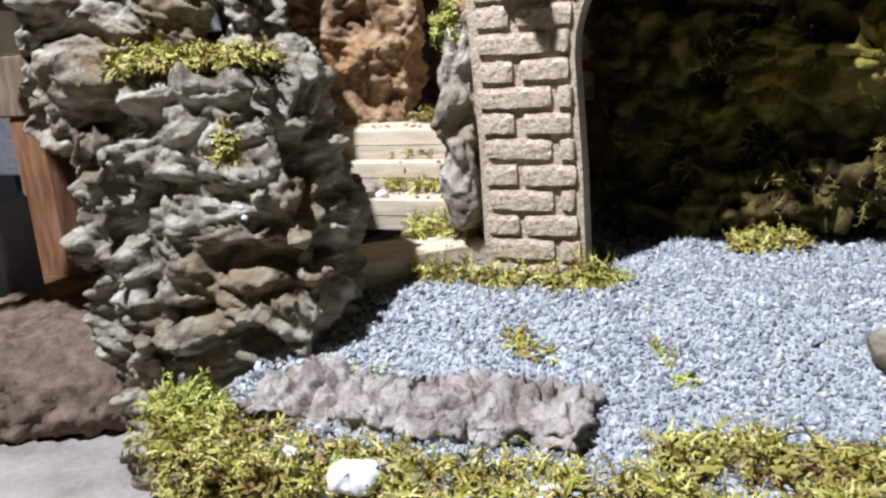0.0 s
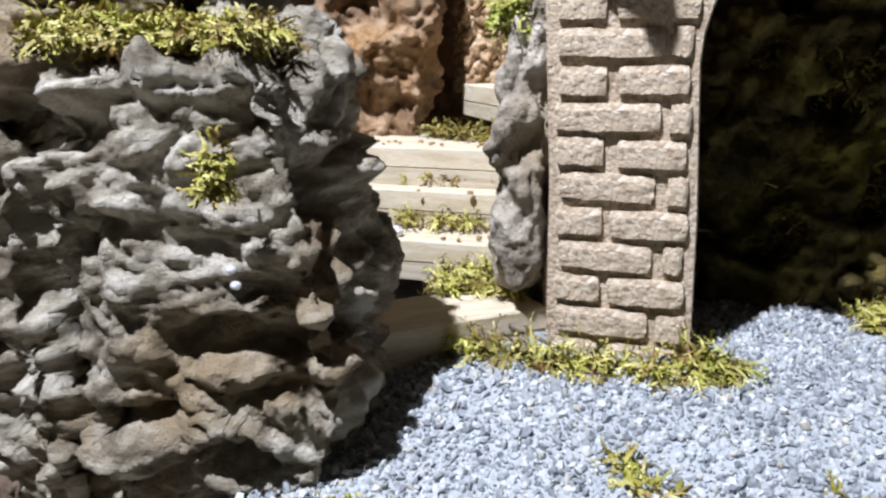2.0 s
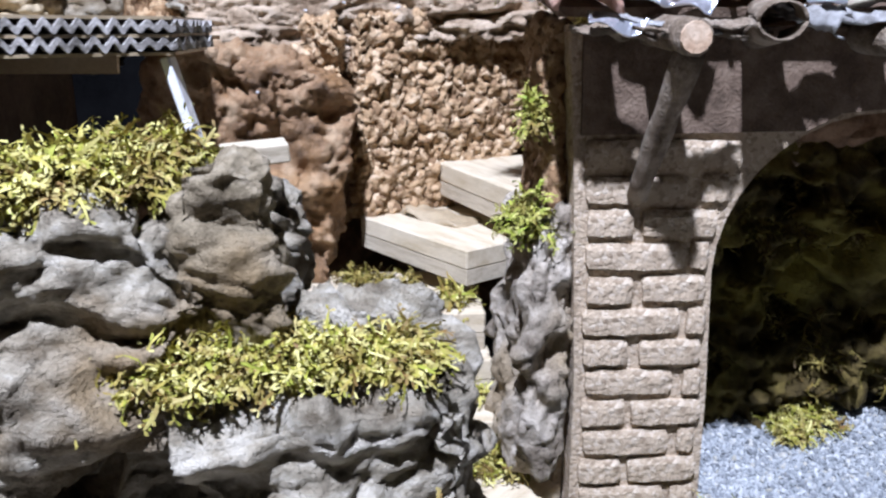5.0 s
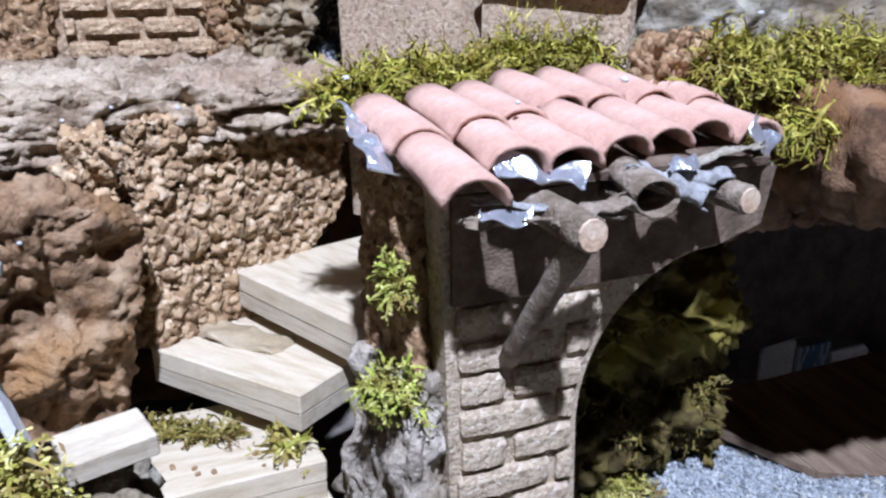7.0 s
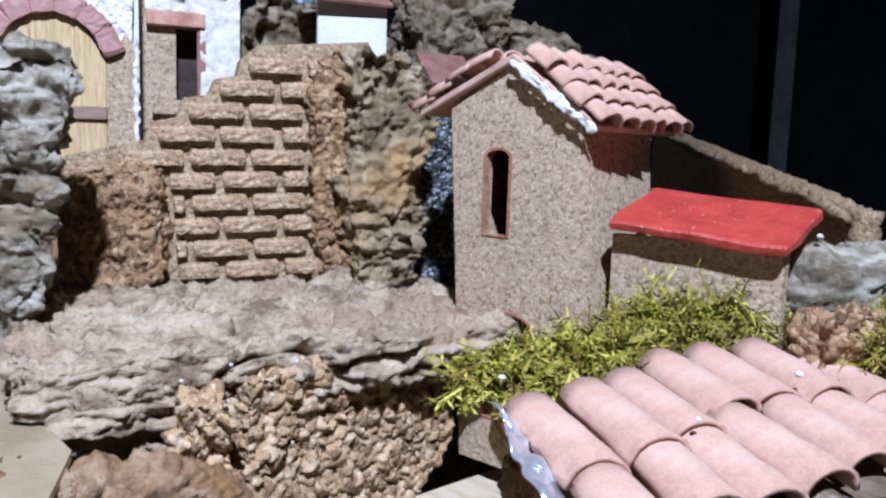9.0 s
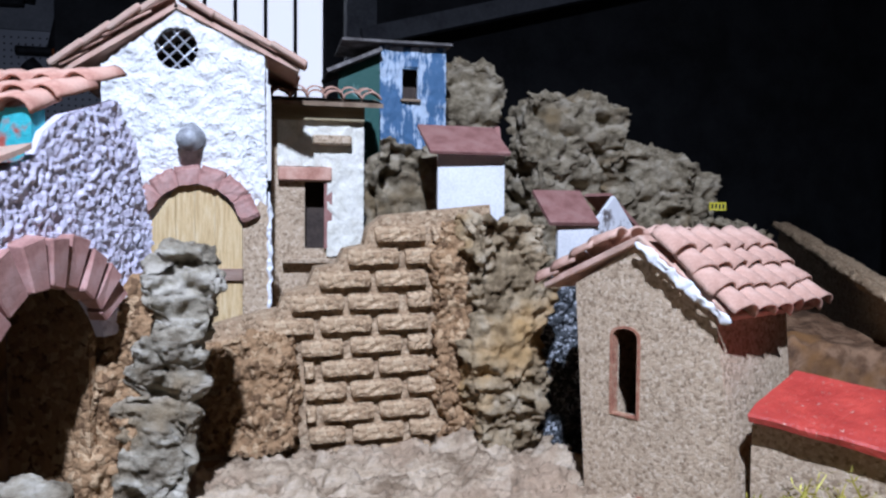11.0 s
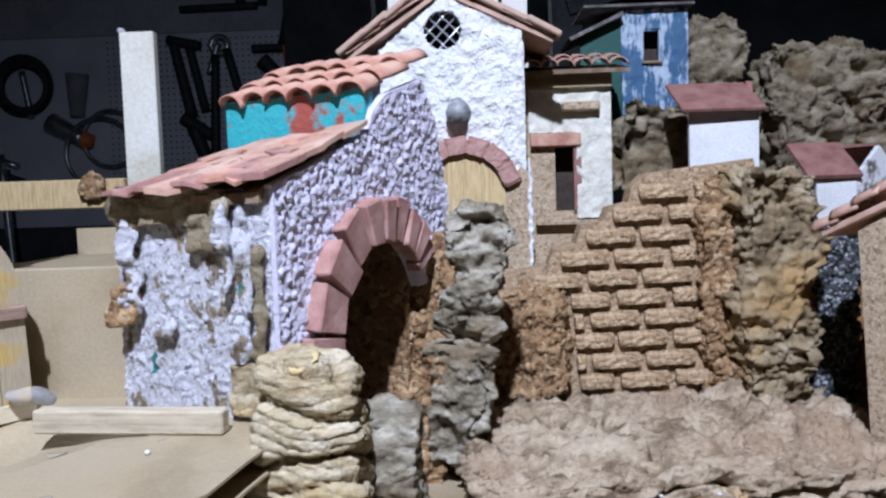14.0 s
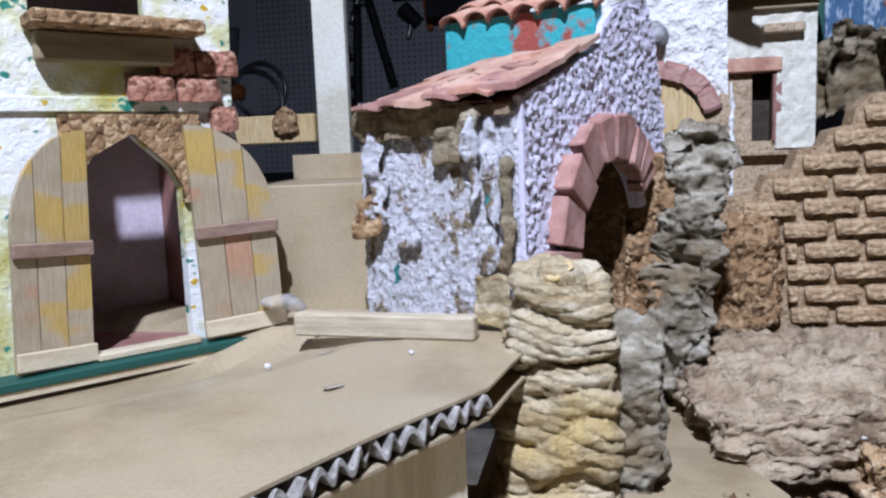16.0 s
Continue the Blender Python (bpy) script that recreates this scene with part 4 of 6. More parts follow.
eroded2 = lump("eroded_corner", (0.042, 0.030, 0.136), M_RUST, pose(-0.044, 0.001, 0.273), lambda p: gritty(p) + 0.55 * crumbly(p), 0.0011, 0.3, 0.006, 35, 57, parent=wall)
crag = lump("cork_rock", (0.050, 0.050, 0.150), M_CRAG, pose(-0.0265, 0.296, 0.269, 0, 0, 10), lambda p: 0.7 * gnarled(p) + 0.8 * crumbly(p), 0.0013, 0.3, 0.009, 28, 59)
tagged(crag, "upright grey cork rock at the end of the brick wall", "rock")
dark_gap = lump("glitter_panel", (0.035, 0.012, 0.12), M_GRIT, pose(0.022, 0.315, 0.245), grains, 0.002, 0.1, 0.0, 30, 60)
tagged(dark_gap, "grey grit-covered panel in the gap behind the tower", "panel")

# ---- the cork tower with tiles ----
TOWER = Matrix.Translation((-0.004, 0.210, 0)) @ Matrix(((0.463, 0.886, 0, 0), (-0.886, 0.463, 0, 0), (0, 0, 1, 0), (0, 0, 0, 1)))
tower = thing("cork_tower", "speckled cork tower house with a pink tiled gable roof", "house", TOWER)


def flat_arch(cx, z0, z1, half):
    """An opening with a low, rounded head."""
    return [(cx - half, z0), (cx + half, z0)] + [(cx + half * math.cos(math.pi * i / 8), z1 - half * 0.55 * (1 - math.sin(math.pi * i / 8))) for i in range(9)]


part("gable_wall", plate([(0.0045, 0.125), (0.081, 0.125), (0.0775, 0.245), (0.0690, 0.304), (0.032, 0.3275), (-0.0083, 0.3055)], 0.006, [flat_arch(0.0228, 0.2432, 0.2862, 0.0080), flat_arch(0.0335, 0.15, 0.2055, 0.0145)]), M_TOWER, tower)
for name, lean in (("side_wall", ((0.075, 0.081), (0.063, 0.0690))), ("side_wall", ((0.0045, 0.0105), (-0.0080, -0.0020)))):
    bm = box(0, 1, 0.0062, 0.066, 0.125, 0.3035)
    for v in bm.verts:
        v.co.x = lean[v.co.z > 0.2][v.co.x > 0.5]
    part(name, bm, M_TOWER, tower)
part("rear_wall", box(0.0062, 0.0625, 0.06, 0.066, 0.125, 0.305), M_TOWER, tower)
# black sheet added close behind the openings as the tower's inner shade
part("inner_wall", box(0.0108, 0.0625, 0.03, 0.032, 0.125, 0.294), M_SHADEBLACK, tower)
for nm, cx, z0, z1, hf in (("window_edge", 0.0228, 0.2432, 0.2862, 0.0080), ("door_edge", 0.0335, 0.15, 0.2055, 0.0145)):
    part(nm, plate(flat_arch(cx, z0 - 0.0006, z1 + 0.0006, hf + 0.0007), 0.0045, [flat_arch(cx, z0 + 0.0002, z1 - 0.0006, hf - 0.0008)]), M_EDGEPAINT, tower, "rim smeared with dull red paint").location = (0, -0.0006, 0)
for side, edge_x, edge_z in ((0, -0.0275, 0.3050), (1, 0.0800, 0.2975)):
    top_x, top_z = 0.0320, 0.3310
    ang = math.degrees(math.atan2(top_z - edge_z, abs(edge_x - top_x)))
    ln = math.hypot(edge_x - top_x, top_z - edge_z)
    if side:
        m = pose(top_x, 0, top_z, 0, ang, 0)
        part("roof_board", box(0, ln, -0.004, 0.075, -0.0035, 0, 0.0006), M_TILE, tower).matrix_basis = m
        foil_strip = lump("foil_edge", (ln, 0.0016, 0.0042), M_PAPER, m @ pose(ln / 2 + 0.002, -0.0060, -0.0026), lambda p: 0.0, 0.0007, 0.3, 0.0018, 260, 66, parent=tower)
        foil_strip["label"] = "ragged white foil strip under the roof edge"
        m = m @ pose(ln + 0.003, -0.005, 0.001, 0, 0, 90)
    else:
        m = pose(edge_x, 0, edge_z, 0, -ang, 0)
        part("roof_board", box(0, ln, -0.004, 0.075, -0.0035, 0, 0.0006), M_TILE, tower).matrix_basis = m
        m = m @ pose(-0.003, 0.0838, 0.001, 0, 0, -90)
    roof_tiles(tower, m, 6, 4, 0.0148, 0.0168, M_TILE, 61 + side, lap=0.78, jitter=13)

annex = thing("red_roofed_annex", "low cork annex with a glossy red painted roof", "house", TOWER)
part("wall", box(0.0815, 0.158, 0.012, 0.018, 0.125, 0.249), M_TOWER, annex)
red_bm = box(0, 0.078, 0, 0.043, -0.005, 0, 0.001)
bmesh.ops.subdivide_edges(red_bm, edges=red_bm.edges[:], cuts=5, use_grid_fill=True)
for v in red_bm.verts:
    v.co += noise.noise_vector(v.co * 90) * 0.0012
roof = part("roof", red_bm, M_RED, annex)
roof.matrix_basis = pose(0.0835, 0.003, 0.2560, 19, 3.5, 0)

# ---- the upper village ----
white_house = thing("white_house", "white plastered gabled house with a round grilled window", "house", pose(0, 0.380, 0))
ROUND = [(-0.2185 + 0.0135 * math.cos(2 * math.pi * i / 20), 0.447 + 0.0135 * math.sin(2 * math.pi * i / 20)) for i in range(20)]
GABLE = [(-0.264, 0.25), (-0.161, 0.25), (-0.163, 0.449), (-0.2175, 0.4715), (-0.264, 0.434)]
part("front_wall", plate(GABLE, 0.006, [ROUND]), M_WHITE, white_house)
part("plaster_coat", skin(GABLE, [ROUND, [(-0.240, 0.25), (-0.158, 0.25), (-0.158, 0.345), (-0.240, 0.345)]], 0.0011, 0.0034, strokes, 4), M_WHITE, white_house, "trowelled white plaster")
part("side_wall", box(-0.167, -0.161, 0.0062, 0.10, 0.25, 0.446), M_WHITE, white_house)
part("side_wall", box(-0.264, -0.258, 0.0062, 0.10, 0.25, 0.434), M_WHITE, white_house)
# black sheet behind the round window, painted shade of the room
part("inner_wall", plate([(-0.257, 0.25), (-0.168, 0.25), (-0.168, 0.444), (-0.2175, 0.464), (-0.257, 0.430)], 0.004), M_SHADEBLACK, white_house).location = (0, 0.04, 0)
for i in (-1, 0, 1):
    for sgn in (-1, 1):
        along, across = Vector((1, 0, sgn)).normalized(), Vector((-sgn, 0, 1)).normalized()
        c = Vector((-0.2185, 0.002, 0.447)) + across * i * 0.0068
        d = along * math.sqrt(0.0133**2 - (i * 0.0068) ** 2)
        part("grille_bar", rod(c - d, c + d, 0.0007, None, 6), M_FOIL, white_house)
for side, edge_x, edge_z in ((0, -0.287, 0.430), (1, -0.140, 0.438)):
    top_x, top_z = -0.2185, 0.4755
    ang = math.degrees(math.atan2(top_z - edge_z, abs(edge_x - top_x)))
    ln = math.hypot(edge_x - top_x, top_z - edge_z)
    m = pose(top_x, 0, top_z, 0, ang, 0) if side else pose(edge_x, 0, edge_z, 0, -ang, 0)
    part("roof_board", box(0, ln, -0.004, 0.105, -0.003, 0), M_TILE, white_house).matrix_basis = m
    m = m @ (pose(ln, -0.006, 0.001, 0, 0, 90) if side else pose(0, 0.1165, 0.001, 0, 0, -90))
    roof_tiles(white_house, m @ Matrix.Diagonal((1, 1, 0.55, 1)), 7, 5, 0.0175, 0.0195, M_TILE, 81 + side, lap=0.82, jitter=4)
    edge_m = pose(top_x, 0, top_z, 0, ang, 0) if side else pose(edge_x, 0, edge_z, 0, -ang, 0)
    rnd = random.Random(181 + side)
    for i in range(4):
        x = ln * i / 4 - (0.002 if side else 0.004)
        tilt = 3.5 if side else -3.5
        part("edge_tile", box(0, ln / 4 + 0.005, -0.0085, 0.010, 0, 0.0042, 0.0010), M_TILE, white_house).matrix_basis = edge_m @ pose(x + rnd.uniform(-1, 1) * 0.0008, rnd.uniform(-1, 1) * 0.0012, 0.0022 + (0.0018 if (i == 0) == bool(side) else 0.0008), 0, tilt + rnd.uniform(-1.5, 1.5), rnd.uniform(-3, 3))
door = part("door", plate([(-0.2370, 0.262), (-0.2190, 0.262), (-0.2190, 0.3565), (-0.2370, 0.330)], 0.004), M_OAK, white_house)
door.location = (0, -0.006, 0)
for name, a, b, za, zb in (("door_board", -0.2188, -0.2072, 0.3567, 0.3588), ("door_board", -0.2070, -0.1945, 0.3588, 0.3565), ("door_board", -0.1943, -0.1772, 0.3562, 0.3330)):
    part(name, plate([(a, 0.262), (b, 0.262), (b, zb), ((a + b) / 2, (za + zb) / 2 + 0.0022), (a, za)], 0.004), M_OAK, white_house).location = (0, -0.006 - 0.0004 * (a > -0.2), 0)
part("strap", box(-0.226, -0.1768, -0.0092, -0.0066, 0.2965, 0.3045, 0.0005), M_MAROONWOOD, white_house)
for i in range(6):
    w = math.radians(146 - i * 24.5)
    c = Vector((-0.207 + 0.0352 * math.cos(w), -0.0065, 0.3300 + 0.0352 * math.sin(w)))
    b = part("arch_brick", brick_mesh(0.0165, 0.0125, 0.010, 90 + i, "arch_brick"), M_BRICKRED, white_house)
    b.matrix_basis = pose(*c, 0, -math.degrees(w) + 90, 0)
part("bare_panel", plate([(-0.1770, 0.25), (-0.1600, 0.25), (-0.1600, 0.345), (-0.1660, 0.349), (-0.1730, 0.338), (-0.1770, 0.332)], 0.004), M_TOWER, white_house, "bare cork beside the door").location = (0, -0.0052, 0)
glue_edge = lump("glue_edge", (0.0026, 0.003, 0.105), M_PAPER, pose(-0.1597, -0.0048, 0.303), gritty, 0.0009, 0.4, 0.0015, 200, 97, parent=white_house, amount=0.35)
wall_lamp = part("lamp", rod((-0.211, -0.017, 0.387), (-0.209, -0.002, 0.3895), 0.0068, 0.0088, 16, 0.2), M_LAMPGREY, white_house, "grey metal wall lamp", True)
part("lamp_cap", rod((-0.2115, -0.0205, 0.3862), (-0.211, -0.0172, 0.387), 0.0038, 0.0068, 16, 0.1), M_LAMPGREY, wall_lamp, "", True)

brown_house = thing("cork_house", "cork house with cream wall, dark doorway and tiled lean-to", "house", pose(0, 0.450, 0))
part("front_wall", plate([(-0.158, 0.23), (-0.0885, 0.23), (-0.0885, 0.428), (-0.158, 0.428)], 0.006, [[(-0.133, 0.315), (-0.118, 0.315), (-0.118, 0.366), (-0.133, 0.366)]]), M_TOWER, brown_house)
CREAM = [(-0.1165, 0.309), (-0.0882, 0.309), (-0.0882, 0.412), (-0.1535, 0.412), (-0.1535, 0.378), (-0.1165, 0.378)]
part("cream_panel", plate(CREAM, 0.003), M_CREAM, brown_house).location = (0, -0.003, 0)
part("plaster_coat", skin(CREAM, [], 0.0012, 0.0026, strokes, 12), M_CREAM, brown_house, "trowelled cream plaster").location = (0, -0.003, 0)
# black sheet that makes the doorway read as shaded
part("inner_wall", box(-0.15, -0.095, 0.02, 0.024, 0.28, 0.42), M_SHADEBLACK, brown_house)
part("side_wall", box(-0.0945, -0.0885, 0.0062, 0.06, 0.28, 0.428), M_CREAM, brown_house)
part("ledge", box(-0.128, -0.0985, -0.014, -0.0062, 0.3935, 0.4005, 0.0012), M_TOWER, brown_house)
part("fascia", box(-0.156, -0.0885, -0.010, -0.0062, 0.4115, 0.4245, 0.0006), M_OLIVEWOOD, brown_house)
part("lintel", box(-0.153, -0.113, -0.0075, -0.0005, 0.3665, 0.3768, 0.0008), M_TILERED, brown_house)
part("sill", box(-0.150, -0.089, -0.010, -0.0035, 0.3040, 0.3075, 0.0006), M_TOWER, brown_house)
part("cork_step", box(-0.155, -0.120, -0.012, -0.0005, 0.2700, 0.2790, 0.0012), M_TOWER, brown_house)
part("door", box(-0.1185, -0.1125, -0.004, 0.001, 0.315, 0.366), M_MAROON, brown_house)
roof_tiles(brown_house, pose(-0.158, -0.022, 0.4262, 14, 0, 0), 6, 2, 0.0132, 0.028, M_TILE, 95, lap=0.8, jitter=5)
part("roof_board", box(-0.158, -0.076, -0.022, 0.03, -0.003, 0), M_OLDWOOD, brown_house).matrix_basis = pose(0, 0, 0.4285, 12, 0, 0)

blue_house = thing("blue_house", "tall blue and white painted box house with flat roof", "house", pose(0, 0.510, 0))
part("front_wall", plate([(-0.066, 0.385), (-0.010, 0.385), (-0.010, 0.486), (-0.067, 0.486)], 0.005, [[(-0.0475, 0.441), (-0.034, 0.441), (-0.034, 0.467), (-0.0475, 0.467)]]), M_BLUE, blue_house)
part("side_wall", box(-0.067, -0.062, 0.0052, 0.055, 0.385, 0.486), M_DARKGREEN, blue_house)
part("side_wall", box(-0.015, -0.010, 0.0052, 0.055, 0.385, 0.486), M_BLUE, blue_house)
# black sheet for the shade seen in the window opening
part("inner_wall", box(-0.061, -0.016, 0.02, 0.023, 0.385, 0.48), M_SHADEBLACK, blue_house)
BLUE = [(-0.066, 0.387), (-0.010, 0.387), (-0.010, 0.486), (-0.067, 0.486)]
part("paint_coat", skin(BLUE, [[(-0.0485, 0.440), (-0.033, 0.440), (-0.033, 0.468), (-0.0485, 0.468)]], 0.0012, 0.0022, strokes, 15), M_BLUE, blue_house, "thick streaky blue and white paint")
part("window_sill", box(-0.0495, -0.032, -0.005, -0.0005, 0.4385, 0.4408, 0.0005), M_OLDWOOD, blue_house)
part("roof", box(-0.10, -0.006, -0.01, 0.06, 0.4865, 0.4885), M_DARKBOARD, blue_house)
part("lean_to_roof", box(-0.05, 0, -0.012, 0.05, -0.002, 0.001), M_DARKBOARD, blue_house).matrix_basis = pose(-0.067, 0, 0.481, 0, -24, 0)
part("lean_to_wall", plate([(-0.102, 0.385), (-0.067, 0.385), (-0.067, 0.478), (-0.102, 0.462)], 0.005), M_DARKGREEN, blue_house)

small_white = thing("small_white_house", "small white plastered house with a maroon card roof", "house", pose(0.0065, 0.400, -0.001))
part("front_wall", plate([(-0.0465, 0.325), (0.004, 0.325), (0.004, 0.387), (-0.0465, 0.389)], 0.004), M_PAPER, small_white)
part("side_wall", plate([(0, 0.325), (0.04, 0.325), (0.04, 0.39), (0.022, 0.411), (0, 0.387)], 0.004), M_MAROON, small_white).matrix_basis = pose(0.004, 0.0042, 0, 0, 0, 80)
part("roof", box(-0.055, 0.006, -0.004, 0.042, -0.002, 0.001, 0.0005), M_MAROON, small_white).matrix_basis = pose(0, -0.006, 0.389, 30, 0, 3)

red_house = thing("small_streaked_house", "small streaked white house with a maroon gabled roof", "house", pose(0.006, 0.420, 0.002))
part("front_wall", plate([(0.055, 0.28), (0.085, 0.28), (0.085, 0.335), (0.055, 0.335)], 0.004), M_PAPER, red_house)
part("gable_wall", plate([(0, 0.28), (0.05, 0.28), (0.05, 0.33), (0.025, 0.356), (0, 0.332)], 0.004), M_STREAK, red_house).matrix_basis = pose(0.085, 0, 0, 0, 0, 25)
part("roof", box(-0.042, 0, 0, 0.045, -0.002, 0.001), M_MAROON, red_house).matrix_basis = pose(0.088, -0.004, 0.3335, 36, 0, 3)
part("roof", box(0.0, 0.045, 0, 0.03, -0.002, 0.001), M_MAROON, red_house).matrix_basis = pose(0.108, 0.02, 0.358, 0, 38, 20)

cliff_group = "cork cliffs behind the village"
for i, (dims, c, rz, lab) in enumerate((
    ((0.055, 0.06, 0.20), (0.03, 0.585, 0.390), 0, "tall narrow grey cork cliff"),
    ((0.115, 0.08, 0.26), (0.135, 0.585, 0.335), 10, "large rugged grey cork cliff"),
    ((0.09, 0.07, 0.22), (0.205, 0.57, 0.305), -8, "sloping grey cork cliff"),
    ((0.05, 0.05, 0.18), (0.258, 0.565, 0.31), 0, "square-topped grey cork cliff"),
    ((0.11, 0.06, 0.10), (0.28, 0.55, 0.29), 0, "low end of the grey cork cliff"),
    ((0.075, 0.035, 0.07), (-0.05, 0.47, 0.365), 8, "pale cork rock between the houses"),
)):
    c_ob = lump("cork_cliff", dims, M_BARKBROWN, pose(*c, 0, 0, rz), gnarled, 0.0026, 0.35, 0.016, 22, 100 + i, amount=1.3)
    tagged(c_ob, lab, "cliff", cliff_group)

# the hidden ground of the upper village
terrace = lump("earth_terrace", (0.62, 0.36, 0.30), M_BARKDARK, pose(0.06, 0.52, 0.10), crumbly, 0.01, 0.15, 0.01, 12, 120)
tagged(terrace, "dark cork-covered rise carrying the upper houses", "terrace", kind="structure")

# ---- the lilac house with its arch ----
P = Vector((-0.277, 0.104, 0))
LILAC = Matrix.Translation(P) @ Matrix.Rotation(math.atan2(0.136, 0.062), 4, "Z")
lilac = thing("lilac_house", "lilac rough-plastered house with a brick arch and tiled roofs", "house", LILAC)
AC, AZ, AR, AH = 0.0715, 0.264, 0.0435, 0.0495
ARCHED = [(0, 0.19), (AC - AR, 0.19), *[(AC + AR * math.cos(math.pi - math.pi * i / 14), AZ + AH * math.sin(math.pi - math.pi * i / 14)) for i in range(13)], (0.119, 0.2855), (0.119, 0.298), (0.147, 0.312), (0.146, 0.333), (0.134, 0.369), (0.1205, 0.3890), (0.086, 0.3780), (0.074, 0.3700), (0.068, 0.3590), (0.0, 0.336)]
part("arch_wall", plate(ARCHED, 0.004), M_PURPLE, lilac)
part("plaster_coat", skin(ARCHED, [], 0.00095, 0.0034, blobs, 7), M_PURPLE, lilac, "stippled lilac plaster")
def cut_brick(wide, high, deep, seed):
    """A knife-cut clay wedge: narrower below, with chipped corners."""
    rnd = random.Random(seed)
    bm = box(-wide / 2, wide / 2, -deep / 2, deep / 2, -high / 2, high / 2)
    for v in bm.verts:
        v.co.x *= 0.84 if v.co.z < 0 else 1.06
        v.co += Vector((rnd.uniform(-1, 1) * 0.0007, rnd.uniform(-1, 1) * 0.0010, rnd.uniform(-1, 1) * 0.0011))
    bmesh.ops.bevel(bm, geom=bm.edges[:], offset=0.0007, segments=1, affect="EDGES")
    return bm


for i, (deg, wide, high) in enumerate(((177, 0.0170, 0.0200), (157, 0.0190, 0.0185), (138, 0.0165, 0.0195), (118, 0.0150, 0.0200), (102, 0.0110, 0.0205), (89, 0.0105, 0.0195), (76, 0.0105, 0.0205), (64, 0.0095, 0.0190), (53, 0.0075, 0.0185), (43, 0.0070, 0.0180))):
    w = math.radians(deg)
    slope = math.degrees(math.atan2(math.sin(w) / AH, math.cos(w) / AR))
    out = Vector((math.cos(math.radians(slope)), 0, math.sin(math.radians(slope))))
    c = Vector((AC + AR * math.cos(w), -0.0030 - 0.0007 * (i % 3), AZ + AH * math.sin(w))) + out * (high / 2 - 0.0035)
    b = part("arch_brick", cut_brick(wide, high, 0.009, 140 + i), M_BRICKRED, lilac)
    b.matrix_basis = pose(*c, 0, 90 - slope, 0)
b = part("arch_brick", cut_brick(0.018, 0.015, 0.010, 160), M_BRICKRED, lilac)
b.matrix_basis = pose(AC - AR - 0.0058, -0.003, AZ - 0.017, 0, 3, 0)
part("inner_wall", box(0.035, 0.112, 0.05, 0.056, 0.19, 0.335), M_BARKDARK, lilac)
part("arch_side", box(0.112, 0.1165, 0.0084, 0.0498, 0.19, 0.3178), M_RUST, lilac)
# soffit in near-black: the shade under the arch as colour
part("arch_soffit", box(0.012, 0.1115, 0.0082, 0.0498, 0.318, 0.333), M_SHADEBLACK, lilac)
coat_l = part("plaster_coat", skin([(0, 0.24), (0.072, 0.24), (0.072, 0.334), (0.0, 0.338)], [], 0.00095, 0.0030, blobs, 9), M_SPARKLE, lilac, "white stippled plaster with bare cork spots")
coat_l.matrix_basis = LILAC.inverted() @ (Matrix.Translation((-0.347, 0.129, 0)) @ Matrix.Rotation(math.atan2(-0.024, 0.069), 4, "Z"))
front_l = part("front_wall", plate([(0, 0.24), (0.072, 0.24), (0.072, 0.334), (0.0, 0.338)], 0.006), M_SPARKLE, lilac, "white sparkling plaster with bare cork spots")
front_l.matrix_basis = LILAC.inverted() @ (Matrix.Translation((-0.347, 0.129, 0)) @ Matrix.Rotation(math.atan2(-0.024, 0.069), 4, "Z"))
far_l = part("end_wall", box(0, 0.12, -0.004, 0, 0.24, 0.336), M_BLUE, lilac)
far_l.matrix_basis = LILAC.inverted() @ (Matrix.Translation((-0.347, 0.1295, 0)) @ Matrix.Rotation(math.radians(88), 4, "Z"))


def world_plate(parent, inv, pts, thick, mat, name, label=""):
    """A sheet through world corners, given thickness downwards."""
    bm = bmesh.new()
    top = [bm.verts.new(inv @ Vector(p)) for p in pts]
    bot = [bm.verts.new(inv @ (Vector(p) - Vector((0, 0, thick)))) for p in pts]
    bm.faces.new(top)
    bm.faces.new(bot[::-1])
    for i in range(len(pts)):
        j = (i + 1) % len(pts)
        bm.faces.new((top[j], top[i], bot[i], bot[j]))
    bmesh.ops.recalc_face_normals(bm, faces=bm.faces[:])
    return part(name, bm, mat, parent, label)


LI = LILAC.inverted()
ROOF_A, ROOF_B, ROOF_C, ROOF_D = Vector((-0.345, 0.118, 0.3375)), Vector((-0.279, 0.097, 0.3385)), Vector((-0.250, 0.164, 0.3605)), Vector((-0.322, 0.202, 0.356))
rnd = random.Random(19)
for i in range(6):
    for j in range(4):
        f0, f1, g0, g1 = i / 6 - 0.04, (i + 1) / 6 + 0.05, j / 4 - 0.06, (j + 1) / 4 + 0.05
        ring = []
        for f, g in ((f0, g0), ((f0 + f1) / 2, g0), (f1, g0), (f1, (g0 + g1) / 2), (f1, g1), (f0, g1)):
            f, g = min(1.03, max(-0.03, f + rnd.uniform(-0.045, 0.045))), min(1.0, max(-0.06, g + rnd.uniform(-0.07, 0.07)))
            p = ROOF_A.lerp(ROOF_B, f).lerp(ROOF_D.lerp(ROOF_C, f), g)
            ring.append(p + Vector((0, 0, 0.0006 * (i + j) - 0.0015 + rnd.uniform(-0.0012, 0.0012))))
        world_plate(lilac, LI, ring, rnd.uniform(0.0012, 0.0026), (M_TILE, M_TILE, M_TILERED, M_TILE, M_BRICKRED)[rnd.randrange(5)], "roof_shard")
